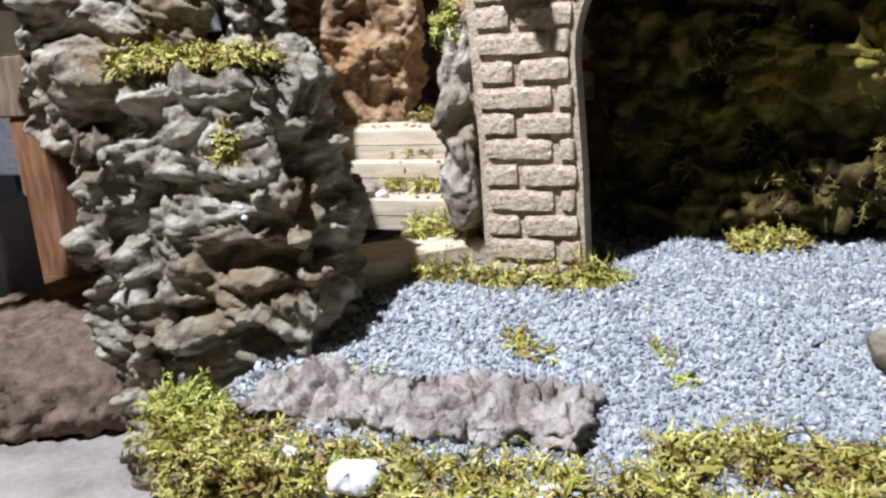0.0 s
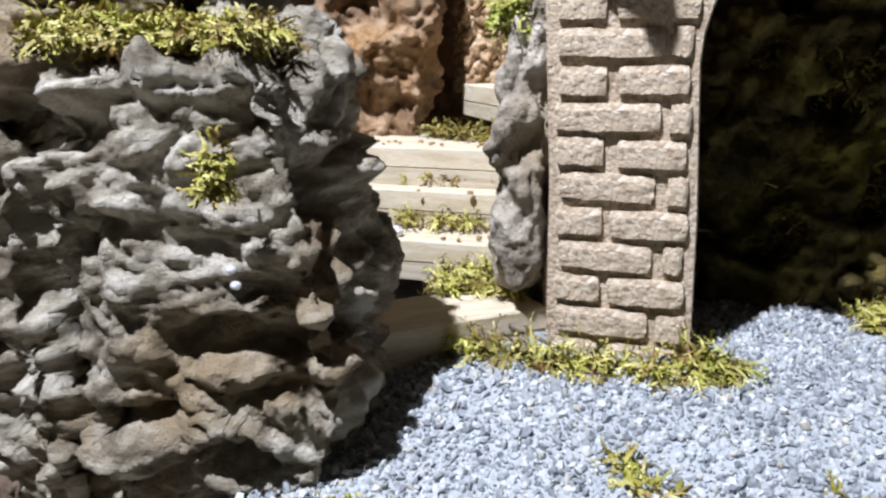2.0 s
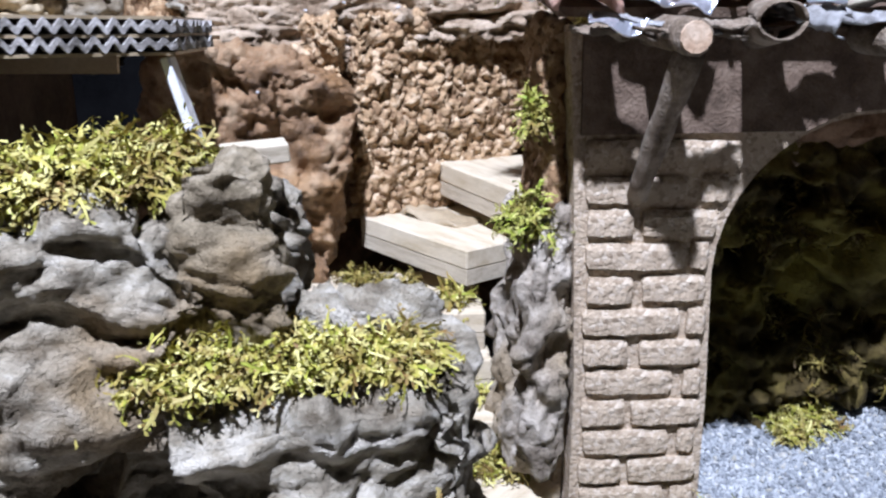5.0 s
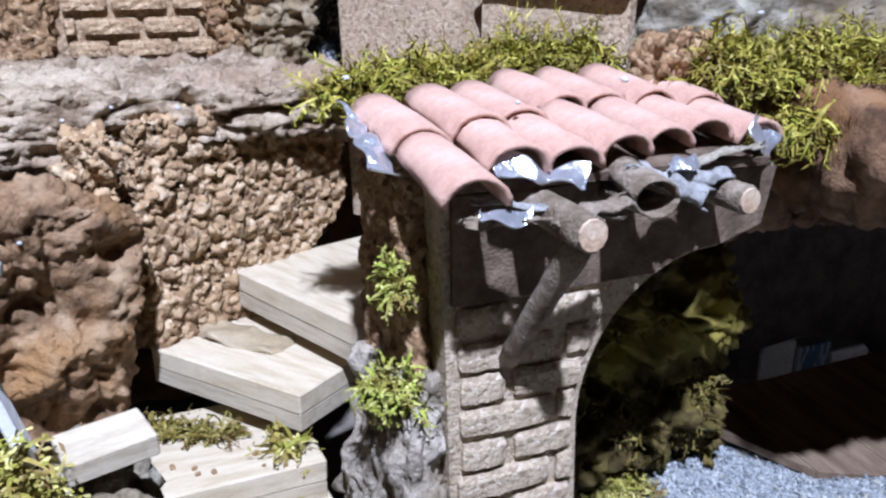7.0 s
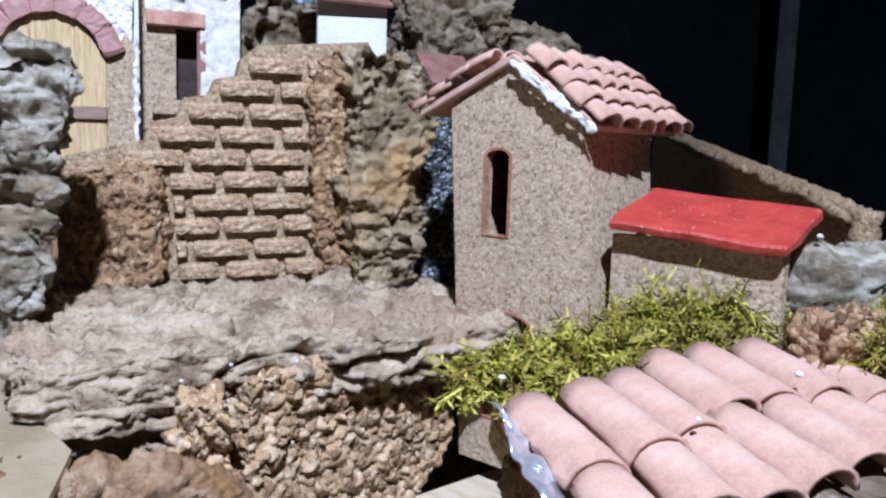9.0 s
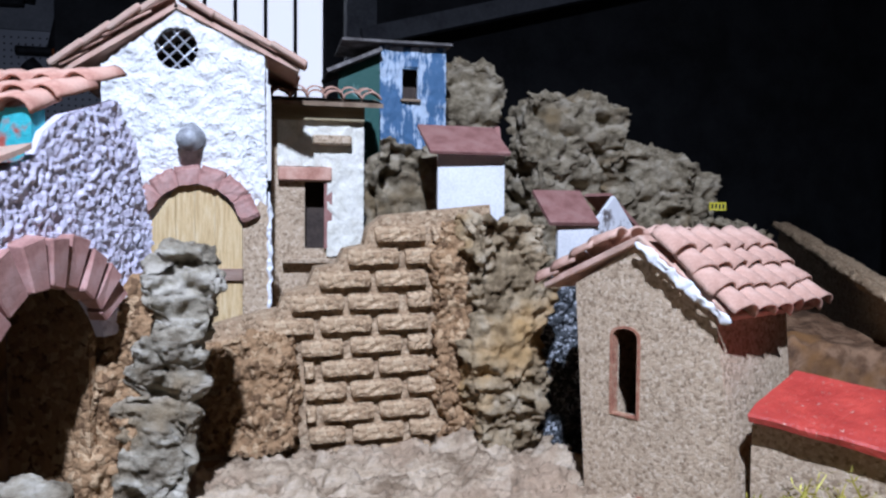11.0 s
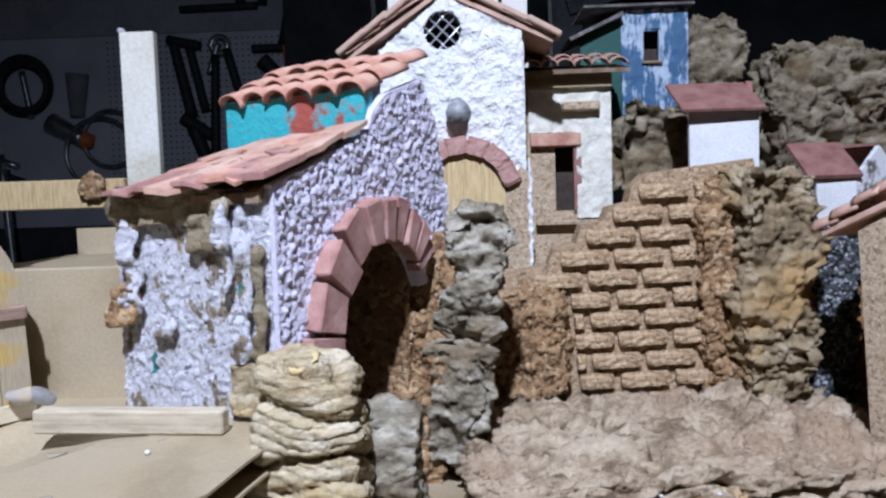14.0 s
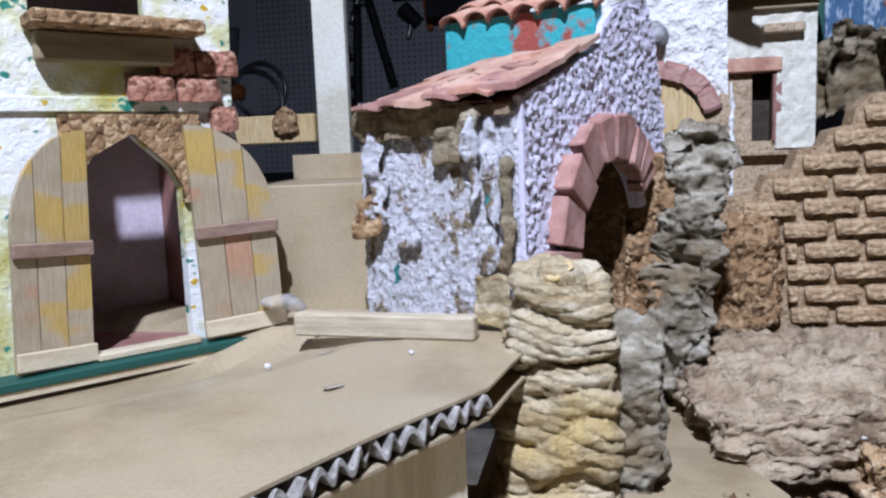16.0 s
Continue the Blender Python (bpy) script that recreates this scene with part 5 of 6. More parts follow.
world_plate(lilac, LI, [ROOF_A + Vector((0.004, 0.004, -0.005)), ROOF_B + Vector((-0.003, 0.005, -0.005)), ROOF_C + Vector((-0.003, 0, -0.005)), ROOF_D + Vector((0, 0, -0.005))], 0.004, M_OLDWOOD, "roof_board")
world_plate(lilac, LI, [(-0.323, 0.204, 0.379), (-0.250, 0.170, 0.379), (-0.247, 0.178, 0.379), (-0.318, 0.214, 0.379)], 0.026, M_TEAL, "teal_wall", "teal painted band flaking to red")
m = Matrix.Translation((-0.326, 0.202, 0.3765)) @ Matrix.Rotation(math.atan2(-0.038, 0.078), 4, "Z") @ pose(0, 0.001, 0, 21, 0, 0)
roof_tiles(lilac, LI @ m, 6, 3, 0.0140, 0.0235, M_TILERED, 171, lap=0.8, jitter=9)

rock2 = lump("cork_rock", (0.034, 0.032, 0.142), M_BARK, pose(-0.2075, 0.222, 0.257, -4, 8, 0), lambda p: 0.75 * gnarled(p) + 0.5 * crumbly(p), 0.0011, 0.3, 0.004, 35, 181)
tagged(rock2, "slim grey cork rock beside the arch", "rock")
rust2 = lump("cork_rock", (0.024, 0.036, 0.140), M_RUST, pose(-0.2295, 0.229, 0.238, 0, 7, 0), lambda p: gritty(p) + 0.4 * crumbly(p), 0.0011, 0.12, 0.005, 45, 183)
tagged(rust2, "rust-brown crumbling cork at the foot of the arch", "rock")

# ---- the card deck, the pale rock and the door house ----
k_deck = thing("card_deck", "brown corrugated cardboard deck with torn edge", "deck")
DECK = [(-0.50, -0.165), (-0.395, -0.165), (-0.352, -0.085), (-0.325, -0.045), (-0.305, -0.005), (-0.283, 0.034), (-0.272, 0.1), (-0.28, 0.16), (-0.50, 0.20)]


def deck_sheet(z):
    """The deck's card, sagging where the door house stands."""
    bm = plate(DECK, 0.001)
    bmesh.ops.subdivide_edges(bm, edges=[e for e in bm.edges if e.calc_length() > 0.002], cuts=14, use_grid_fill=True)
    for v in bm.verts:
        n = (v.co.x + 0.474) * 0.775 - (v.co.z - 0.040) * 0.63
        f, g = min(1, max(0, (0.085 - n) / 0.06)), min(1, max(0, (0.135 - v.co.z) / 0.05))
        v.co.y += 0.0135 * f * f * (3 - 2 * f) * g * g * (3 - 2 * g) + 0.0006 * noise.noise(Vector((v.co.x * 25, v.co.z * 25, 0)))
    ob = part("sheet", bm, M_CARD, k_deck)
    ob.matrix_basis = Matrix.Translation((0, 0, z)) @ Matrix(((1, 0, 0, 0), (0, 0, 1, 0), (0, -1, 0, 0), (0, 0, 0, 1)))


deck_sheet(0.2465)
deck_sheet(0.2375)


def flute(points, z0, z1, pitch, mat, parent):
    """The wavy core of corrugated card along a path of (x, y)."""
    verts, faces = [], []
    run = 0.0
    for (ax, ay), (bx, by) in zip(points, points[1:]):
        ln = math.hypot(bx - ax, by - ay)
        n = max(2, int(ln / pitch * 8))
        nx, ny = -(by - ay) / ln, (bx - ax) / ln
        for i in range(n):
            f = i / n
            s = run + f * ln
            z = (z0 + z1) / 2 + (z1 - z0) / 2 * (0.7 + 0.45 * noise.noise(Vector((s * 70, 3, 0)))) * math.sin(2 * math.pi * s / pitch + 1.2 * noise.noise(Vector((s * 60, 0, 0))))
            x, y = ax + (bx - ax) * f, ay + (by - ay) * f
            j = 0.0035 * noise.noise(Vector((s * 120, 0, 0)))
            for d in (j - 0.001, 0.012):
                verts += [(x + nx * d, y + ny * d, z - 0.0009), (x + nx * d, y + ny * d, z + 0.0009)]
        run += ln
    for i in range(len(verts) // 4 - 1):
        a = 4 * i
        faces += [(a, a + 1, a + 5, a + 4), (a + 1, a + 3, a + 7, a + 5), (a, a + 4, a + 6, a + 2)]
    part("fluting", mesh_of(verts, faces), mat, parent, "torn grey corrugated edge")


under = part("support_board", box(-0.03, 0.127, 0.006, 0.011, 0.12, 0.2362, 0.0008), M_POST, k_deck, "pale wooden board propping the deck")
under.matrix_basis = Matrix.Translation((-0.350, -0.075, 0)) @ Matrix.Rotation(math.atan2(0.105, 0.062), 4, "Z")
flute(DECK[1:6], 0.239, 0.2455, 0.0064, M_FLUTE, k_deck)

def stacked(p):
    """Pale cork in thick rounded courses with dark creases between."""
    w = noise.noise_vector(p * 34)
    s = p.z * 72 + 1.3 * w.x + 5.0 * p.x + 4.0 * p.y
    f = s - math.floor(s)
    belly = math.sin(math.pi * f) ** 0.45
    own = noise.noise(Vector((math.floor(s) * 2.9, p.x * 16, p.y * 16)))
    t = p.z * 230 + 2.5 * w.y + 9 * p.x
    g = abs(t - math.floor(t) - 0.5)
    return 0.0050 * (belly - 0.75) + 0.0042 * own - 0.0011 * (g < 0.12) + 0.0034 * (noise.turbulence(Vector((p.x * 55, p.y * 55, p.z * 110)), 4, True) - 0.45) + 0.0008 * noise.noise(p * 380)


def tapered(x, y, z):
    """Slim head, a waist, and a broader foot."""
    f = 1.0 - 0.26 * min(1.0, max(0.0, (z + 0.03) / 0.085)) - 0.12 * math.exp(-(((z + 0.012) / 0.006) ** 2))
    return x * f, y * f, z


pale = lump("pale_cork_rock", (0.047, 0.047, 0.128), M_BARKPALE, pose(-0.266, 0.092, 0.2145, 0, 3, 0), stacked, 0.0010, 0.38, 0.005, 34, 201, tapered)
tagged(pale, "stacked pale cork rock with ochre paint on top", "rock")
pale2 = lump("cork_rock", (0.03, 0.03, 0.09), M_BARK, pose(-0.240, 0.118, 0.208), gnarled, 0.0012, 0.4, 0.003, 40, 203, amount=0.6)
tagged(pale2, "small grey cork rock behind the pale rock", "rock")
lath = thing("pine_strip", "pale pine strip lying on the card deck", "wood strip", Matrix.Translation((-0.2955, 0.0891, 0.2466)) @ Matrix.Rotation(math.atan2(0.0067, -0.0733), 4, "Z"))
part("strip", box(0, 0.0736, -0.007, 0, 0, 0.009, 0.0008), M_PLYGREY, lath)
carton = thing("cardboard_box", "plain brown cardboard box behind the deck", "box")
part("front", box(-0.43, -0.345, 0.150, 0.153, 0.235, 0.304, 0.0006), M_CARD, carton)
part("lid", box(-0.43, -0.345, 0.1535, 0.26, 0.301, 0.3035), M_CARD, carton)
part("back", box(-0.43, -0.345, 0.26, 0.263, 0.235, 0.318), M_CARD, carton)
frame_ob = thing("wooden_fence_corner", "pale planed timber post with a cross rail", "fence")
part("post", box(-0.4815, -0.4535, 0.45, 0.459, BENCH, 0.470, 0.0008), M_PAINTED, frame_ob, "white-washed planed post with stains")
lump("glue_blob", (0.006, 0.005, 0.005), M_GLUE, pose(-0.480, 0.452, 0.4715), lambda p: 0.0, 0.0012, 0.9, 0.001, 200, 208, parent=frame_ob)
part("rail", box(-0.95, -0.485, 0.452, 0.478, 0.329, 0.353, 0.001), M_OAK, frame_ob)
lump("knot", (0.022, 0.012, 0.024), M_RUST, pose(-0.5091, 0.449, 0.3474), crumbly, 0.0012, 0.8, 0.003, 60, 207, parent=frame_ob, amount=0.5)

DM = Matrix.Translation((-0.474, 0.040, 0)) @ Matrix.Rotation(math.atan2(0.098, 0.080), 4, "Z")
dhouse = thing("door_house", "painted house with a pointed doorway and open plank shutters", "house", DM)
POINT = [(0.0475, 0.243), (0.0875, 0.243), (0.0875, 0.306), (0.083, 0.315), (0.0685, 0.3285), (0.053, 0.320), (0.0475, 0.312)]
part("front_wall", plate([(0.010, 0.240), (0.126, 0.240), (0.112, 0.335), (0.114, 0.39), (0.114, 0.425), (0.010, 0.425)], 0.006, [POINT, [(0.036, 0.3725), (0.078, 0.3725), (0.078, 0.396), (0.036, 0.396)]]), M_MIXED, dhouse)
part("door_surround", plate([(0.045, 0.300), (0.0475, 0.312), (0.053, 0.320), (0.0685, 0.3285), (0.083, 0.315), (0.0875, 0.306), (0.0875, 0.300), (0.096, 0.300), (0.096, 0.336), (0.042, 0.336), (0.042, 0.300)], 0.0025), M_RUST, dhouse, "rough terracotta arch facing").location = (0, -0.0027, 0)
part("inner_wall", box(0.0165, 0.1055, 0.074, 0.078, 0.24, 0.42), M_MAUVE, dhouse)
# side wall added to keep lamp light out except through the window
part("side_wall", box(0.010, 0.016, 0.0062, 0.08, 0.24, 0.425), M_MIXED, dhouse)
# unseen roof, added to shut out light from above
part("roof", box(0.006, 0.118, -0.002, 0.085, 0.4252, 0.429), M_OLDWOOD, dhouse)
part("side_wall", box(0.106, 0.112, 0.0062, 0.08, 0.24, 0.425), M_MAROON, dhouse)
part("base_plate", box(-0.02, 0.129, -0.013, 0.085, 0.2380, 0.2415, 0.0005), M_DARKGREEN, dhouse)
part("under_board", box(-0.02, 0.127, -0.012, 0.085, 0.2352, 0.2378), M_PLY, dhouse)
part("floor", box(0.0165, 0.1055, 0.0065, 0.0735, 0.2416, 0.2426), M_MAROON, dhouse)
part("sill", box(0.047, 0.088, -0.008, -0.0005, 0.2417, 0.2445, 0.0005), M_PLY, dhouse)
for side in (0, 1):
    x0 = 0.0905 if side else 0.0185
    widths = (0.0115, 0.0115, 0.0115) if side else (0.0085, 0.010, 0.0095)
    span = sum(widths)
    x, sh = 0.0, None
    for i in range(3):
        a, b = x + 0.0002, x + widths[i] - 0.0002
        tops = []
        for q in range(6):
            u = b + (a - b) * q / 5
            d = (u if side else span - u) / span
            tops.append((u, 0.050 + 0.039 * math.sqrt(max(0.0, 1 - d * d))))
        bm = plate([(a, 0.0), (b, 0.0), *tops], 0.003)
        for v in bm.verts:
            v.co.y -= 0.002
        if sh is None:
            sh = part("shutter", bm, M_PLANK, dhouse)
            sh.matrix_basis = pose(x0, -0.006, 0.2425, 0, -2 if side else 3, -6 if side else 8)
        else:
            part("plank", bm, M_PLANK, sh)
        x += widths[i]
    part("crossbar", box(-0.0005, x + 0.0005, -0.0045, -0.0022, 0.042, 0.0475, 0.0005), M_MAROONWOOD, sh)
    part("bottom_bar", box(-0.0005, x + 0.0005, -0.0045, -0.0022, 0.001, 0.008, 0.0005), M_PLY, sh)
part("ledge", box(0.033, 0.096, -0.017, -0.0005, 0.366, 0.3715, 0.001), M_RUST, dhouse)
part("ledge_bracket", box(0.036, 0.086, -0.008, -0.0005, 0.3545, 0.3658, 0.001), M_OLIVEWOOD, dhouse, "olive wooden board under the ledge")
rows = [(0.077, 0.346, 1), (0.0965, 0.346, 1), (0.088, 0.3565, 0.8), (0.105, 0.3565, 1), (0.107, 0.334, 0.6)]
bricks(dhouse, rows, M_DARKBRICK, 0.0182, 0.0104, 0.008, 211, y=-0.002)
part("paint_band", box(0.0125, 0.1115, -0.0018, -0.0004, 0.3368, 0.3425, 0.0004), M_MIXED, dhouse)

# ---- behind: pegboard, window, tools ----
win = thing("window", "frosted window with dark vertical bars", "window", pose(0, 3.2, 0))
for i in range(5):
    a = -0.52 + i * 0.122
    part("pane", box(a + 0.008, a + 0.114, 0.03, 0.036, 0.50, 1.62), M_DAYLIGHT, win)
for i in range(6):
    a = -0.52 + i * 0.122
    part("bar", box(a - 0.008, a + 0.008, 0.02, 0.045, 0.50, 1.62), M_BLACK, win)

# ---- moss, foil and small things about the gate ----
def tufts(label, x0, y0, x1, y1, z, n, r, seed, high=0.006):
    rnd = random.Random(seed)
    out = []
    for i in range(n):
        f = (i + 0.5) / n
        out.append((x0 + (x1 - x0) * f + rnd.uniform(-1, 1) * r * 0.4, y0 + (y1 - y0) * f + rnd.uniform(-1, 1) * r * 0.4, (z(x0 + (x1 - x0) * f, y0 + (y1 - y0) * f) if callable(z) else z), r * rnd.uniform(0.7, 1.3), r * rnd.uniform(0.7, 1.3), high * rnd.uniform(0.7, 1.3)))
    return out


moss("yellow-green moss tuft at the foot of the gate pillar", tufts("", -0.068, -0.022, 0.024, -0.012, ground_z, 7, 0.008, 1, 0.008), 360, 0.011, M_MOSS, 301)
moss("fresh green moss at the corner of the gate pillar", tufts("", 0.016, -0.010, 0.03, -0.012, ground_z, 2, 0.005, 2, 0.006), 120, 0.012, M_MOSSGREEN, 302)
moss("moss sprig lying on the gravel", tufts("", 0.0, -0.06, 0.016, -0.075, ground_z, 3, 0.006, 3, 0.003), 70, 0.012, M_MOSS, 303, droop=0.8)
moss("moss sprig lying on the gravel", tufts("", 0.055, -0.055, 0.078, -0.085, ground_z, 3, 0.004, 4, 0.002), 40, 0.009, M_MOSSGREEN, 304, droop=0.9)
moss("green moss at the foot of the cork rock", tufts("", -0.072, -0.112, -0.045, -0.106, ground_z, 3, 0.008, 5, 0.006), 200, 0.010, M_MOSSGREEN, 305)
moss("mixed moss along the front edge of the court", tufts("", -0.095, -0.172, 0.150, -0.150, -0.0235, 16, 0.014, 6, 0.008), 3000, 0.011, M_MOSS, 306)
moss("moss hanging over the front of the court", tufts("", -0.086, -0.174, 0.03, -0.178, -0.045, 7, 0.010, 29, 0.022), 1300, 0.011, M_MOSS, 329)
moss("green moss below the front ledge", tufts("", -0.105, -0.150, -0.070, -0.160, -0.02, 3, 0.012, 7, 0.010), 500, 0.012, M_MOSSGREEN, 307)
moss("moss along the right front of the gravel", tufts("", 0.075, -0.140, 0.17, -0.112, -0.018, 5, 0.012, 8, 0.006), 600, 0.010, M_MOSS, 308)
moss("moss on the second stair step", tufts("", -0.085, 0.016, -0.048, 0.022, 0.012, 4, 0.007, 9, 0.007), 260, 0.010, M_MOSS, 309)
moss("moss on the third stair step", tufts("", -0.120, 0.050, -0.060, 0.050, 0.030, 4, 0.005, 10, 0.004), 130, 0.007, M_MOSS, 310)
moss("moss strip under a stair step", tufts("", -0.125, 0.070, -0.068, 0.072, 0.046, 5, 0.004, 11, 0.003), 130, 0.006, M_MOSS, 311)
moss("moss tuft beside the turned plank", tufts("", -0.125, 0.118, -0.095, 0.098, 0.063, 4, 0.006, 12, 0.004), 160, 0.009, M_MOSSDRY, 312)
moss("curled moss strand on the stair", tufts("", -0.080, 0.076, -0.070, 0.078, 0.064, 1, 0.004, 13, 0.003), 22, 0.012, M_MOSS, 313, wide=0.0011)
moss("green lichen on the bark strip", tufts("", -0.0515, 0.006, -0.0525, 0.016, 0.150, 2, 0.003, 14, 0.014), 110, 0.007, M_MOSSGREEN, 314)
moss("green lichen on the bark strip", tufts("", -0.052, 0.004, -0.056, 0.020, 0.112, 3, 0.004, 15, 0.014), 190, 0.009, M_MOSSGREEN, 315)
moss("yellow moss cushion on the gate roof", tufts("", -0.052, 0.066, 0.055, 0.105, 0.204, 8, 0.014, 16, 0.014), 1900, 0.015, M_MOSSVIVID, 316)
moss("green moss cushion behind the gate roof", tufts("", 0.03, 0.098, 0.085, 0.092, 0.210, 4, 0.014, 17, 0.016), 900, 0.016, M_MOSSVIVID, 317)
moss("green hanging moss beside the gate roof", tufts("", 0.098, 0.040, 0.17, 0.020, 0.212, 5, 0.016, 18, 0.016), 1500, 0.017, M_MOSSVIVID, 318)
moss("trailing moss under the roof end", tufts("", 0.100, 0.010, 0.112, 0.000, 0.196, 2, 0.006, 19, 0.010), 160, 0.014, M_MOSSVIVID, 319, droop=1.2)
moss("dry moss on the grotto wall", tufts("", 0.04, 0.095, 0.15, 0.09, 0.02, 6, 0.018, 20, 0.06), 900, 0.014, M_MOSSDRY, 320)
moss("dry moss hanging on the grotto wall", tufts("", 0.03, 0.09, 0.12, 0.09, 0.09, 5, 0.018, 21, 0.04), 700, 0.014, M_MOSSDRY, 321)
moss("yellow moss tuft at the grotto foot", tufts("", 0.076, 0.062, 0.104, 0.070, 0.0, 3, 0.010, 22, 0.006), 320, 0.008, M_MOSS, 322)
moss("moss on the tall cork rock", tufts("", -0.190, -0.105, -0.118, -0.068, 0.101, 7, 0.011, 23, 0.005), 900, 0.009, M_MOSS, 323)
moss("moss cushion on the upper cork rock", tufts("", -0.198, -0.082, -0.152, -0.064, 0.146, 5, 0.014, 24, 0.012), 1500, 0.009, M_MOSS, 324)
moss("moss on the small cork rock", tufts("", -0.165, -0.096, -0.100, -0.080, 0.107, 8, 0.012, 25, 0.007), 1500, 0.008, M_MOSS, 325)
moss("yellow lichen thread on the cork rock", tufts("", -0.0955, -0.1165, -0.0935, -0.1135, 0.070, 2, 0.0025, 26, 0.016), 120, 0.006, M_MOSS, 326)
moss("yellow moss on the pale rock", tufts("", -0.272, 0.076, -0.262, 0.074, 0.100, 1, 0.006, 27, 0.003), 30, 0.006, M_MOSS, 327)
moss("moss on the earth behind the gate", tufts("", 0.0, 0.11, 0.10, 0.13, 0.185, 5, 0.02, 28, 0.02), 900, 0.016, M_MOSS, 328)


def foil(label, dims, m, seed):
    ob = lump("foil_strip", dims, M_FOIL, m, lambda p: 0.0, 0.0009, 0.1, 0.0036, 120, seed)
    for p in ob.data.polygons:
        p.use_smooth = False
    return tagged(ob, label, "foil")


foil("crumpled silver foil under the roof tiles", (0.030, 0.008, 0.0006), pose(-0.016, -0.016, 0.1945, 40, 10, -8), 401)
foil("crumpled silver foil under the first tile", (0.018, 0.004, 0.0006), pose(-0.036, -0.030, 0.1865, 50, 4, 14), 402)
foil("crumpled silver foil at the roof end", (0.014, 0.012, 0.0006), pose(0.077, -0.008, 0.197, 60, 40, 0), 403)
foil("silver foil edge under the roof tiles", (0.008, 0.05, 0.0006), pose(-0.0585, 0.022, 0.201, 14, 20, 0), 404)
foil("twisted silver foil among the bark scraps", (0.018, 0.005, 0.0006), pose(0.030, -0.021, 0.194, 30, 6, 12), 405)


def curl(label, length, radius, turn, m, mat, seed):
    """A thin frayed strip of bark or film, rolled about its length."""
    rnd = random.Random(seed)
    nu, nv = max(8, round(length / 0.0012)), 12
    verts, faces = [], []
    for skin_r in (0.0, -0.0006):
        for i in range(nu + 1):
            u = i / nu
            for j in range(nv + 1):
                v = j / nv
                fray = 0.0022 * noise.noise(Vector((v * 6, seed, u > 0.5))) * (abs(u - 0.5) * 2) ** 4
                r = radius * (0.75 + 0.5 * noise.noise(Vector((u * 2.2, seed * 1.7, 0)))) + skin_r + 0.0009 * noise.noise(Vector((u * 14, v * 5, seed)))
                a = math.radians(turn) * (v - 0.5) * (0.8 + 0.5 * noise.noise(Vector((u * 3, 5, seed)))) + 0.7 * noise.noise(Vector((u * 2, 9, seed)))
                bow = 0.0035 * noise.noise(Vector((u * 2.5, 2, seed)))
                verts.append(((u - 0.5) * length + 3 * fray, r * math.sin(a) + bow, r * math.cos(a) - radius + 0.7 * bow))
    row, half = nv + 1, (nu + 1) * (nv + 1)
    for i in range(nu):
        for j in range(nv):
            a = i * row + j
            faces.append((a, a + row, a + row + 1, a + 1))
            faces.append((half + a, half + a + 1, half + a + row + 1, half + a + row))
    rim = [i * row for i in range(nu + 1)] + [nu * row + j for j in range(1, row)] + [i * row + nv for i in range(nu - 1, -1, -1)] + list(range(nv - 1, 0, -1))
    for a, b in zip(rim, rim[1:] + rim[:1]):
        faces.append((b, a, half + a, half + b))
    me = mesh_of([Vector(v) for v in verts], faces, "bark_scrap")
    me.materials.append(mat)
    me.shade_smooth()
    ob = new("bark_scrap", me)
    ob.matrix_basis = m
    return tagged(ob, label, "bark", "bark scraps under the tiles")


curl("grey bark strip tucked under the tiles", 0.042, 0.0050, 170, pose(0.035, -0.019, 0.1925, 20, 8, 8), M_BARKGREY, 406)
curl("mossy grey bark strip under the tiles", 0.030, 0.0060, 130, pose(0.054, -0.012, 0.1965, -10, -8, 6), M_BARK, 407)
curl("rolled grey bark strip under the tiles", 0.022, 0.0042, 290, pose(0.022, -0.026, 0.1900, 70, 14, -62), M_BARKGREY, 413)
curl("frayed grey bark around the twig beam", 0.028, 0.0068, 150, pose(-0.010, -0.031, 0.1890, 0, -4, 14), M_STICK, 412)
curl("frayed grey bark under the roof", 0.036, 0.0036, 120, pose(-0.024, -0.026, 0.1880, 12, 6, -14), M_BARKGREY, 408)
# extra curl that closes a gap where lamp light leaked onto the panel
curl("bark strip added to block light under the first tile", 0.024, 0.0048, 150, pose(-0.036, -0.024, 0.1860, 0, 4, 10), M_STICK, 415)
curl("thin frayed bark splinter under the roof", 0.030, 0.0022, 140, pose(-0.016, -0.030, 0.1850, -20, 3, 6), M_STICK, 414)
tube = tagged(part("bark_roll", tile_mesh(0.03, 0.0075, 0.0065, 0.001, 409), M_STICK), "curled grey bark roll at the roof edge", "bark")
tube.matrix_basis = pose(0.012, -0.032, 0.187, 6, 0, -14)
tube2 = tagged(part("bark_roll", tile_mesh(0.03, 0.0072, 0.0065, 0.001, 410), M_STICK), "curled grey bark roll at the roof edge", "bark")
tube2.matrix_basis = pose(0.012, -0.032, 0.187, 6, 180, -14)

gray_rock = lump("grey_rock", (0.14, 0.07, 0.06), M_BARK, pose(0.165, 0.085, 0.218, 0, 0, -18), crumbly, 0.0018, 0.4, 0.008, 30, 421, amount=0.6)
tagged(gray_rock, "grey glue-spotted cork rock beside the red annex", "rock")
rosy = lump("brown_cork_chunk", (0.036, 0.022, 0.028), M_RUST, pose(0.090, 0.050, 0.216, 0, 0, -15), crumbly, 0.0014, 0.4, 0.004, 40, 423)
tagged(rosy, "broken brown cork chunk on the gate", "rock")
earth = lump("gate_earth", (0.34, 0.165, 0.06), M_BARKDARK, pose(0.172, 0.122, 0.168), crumbly, 0.004, 0.2, 0.006, 20, 425)
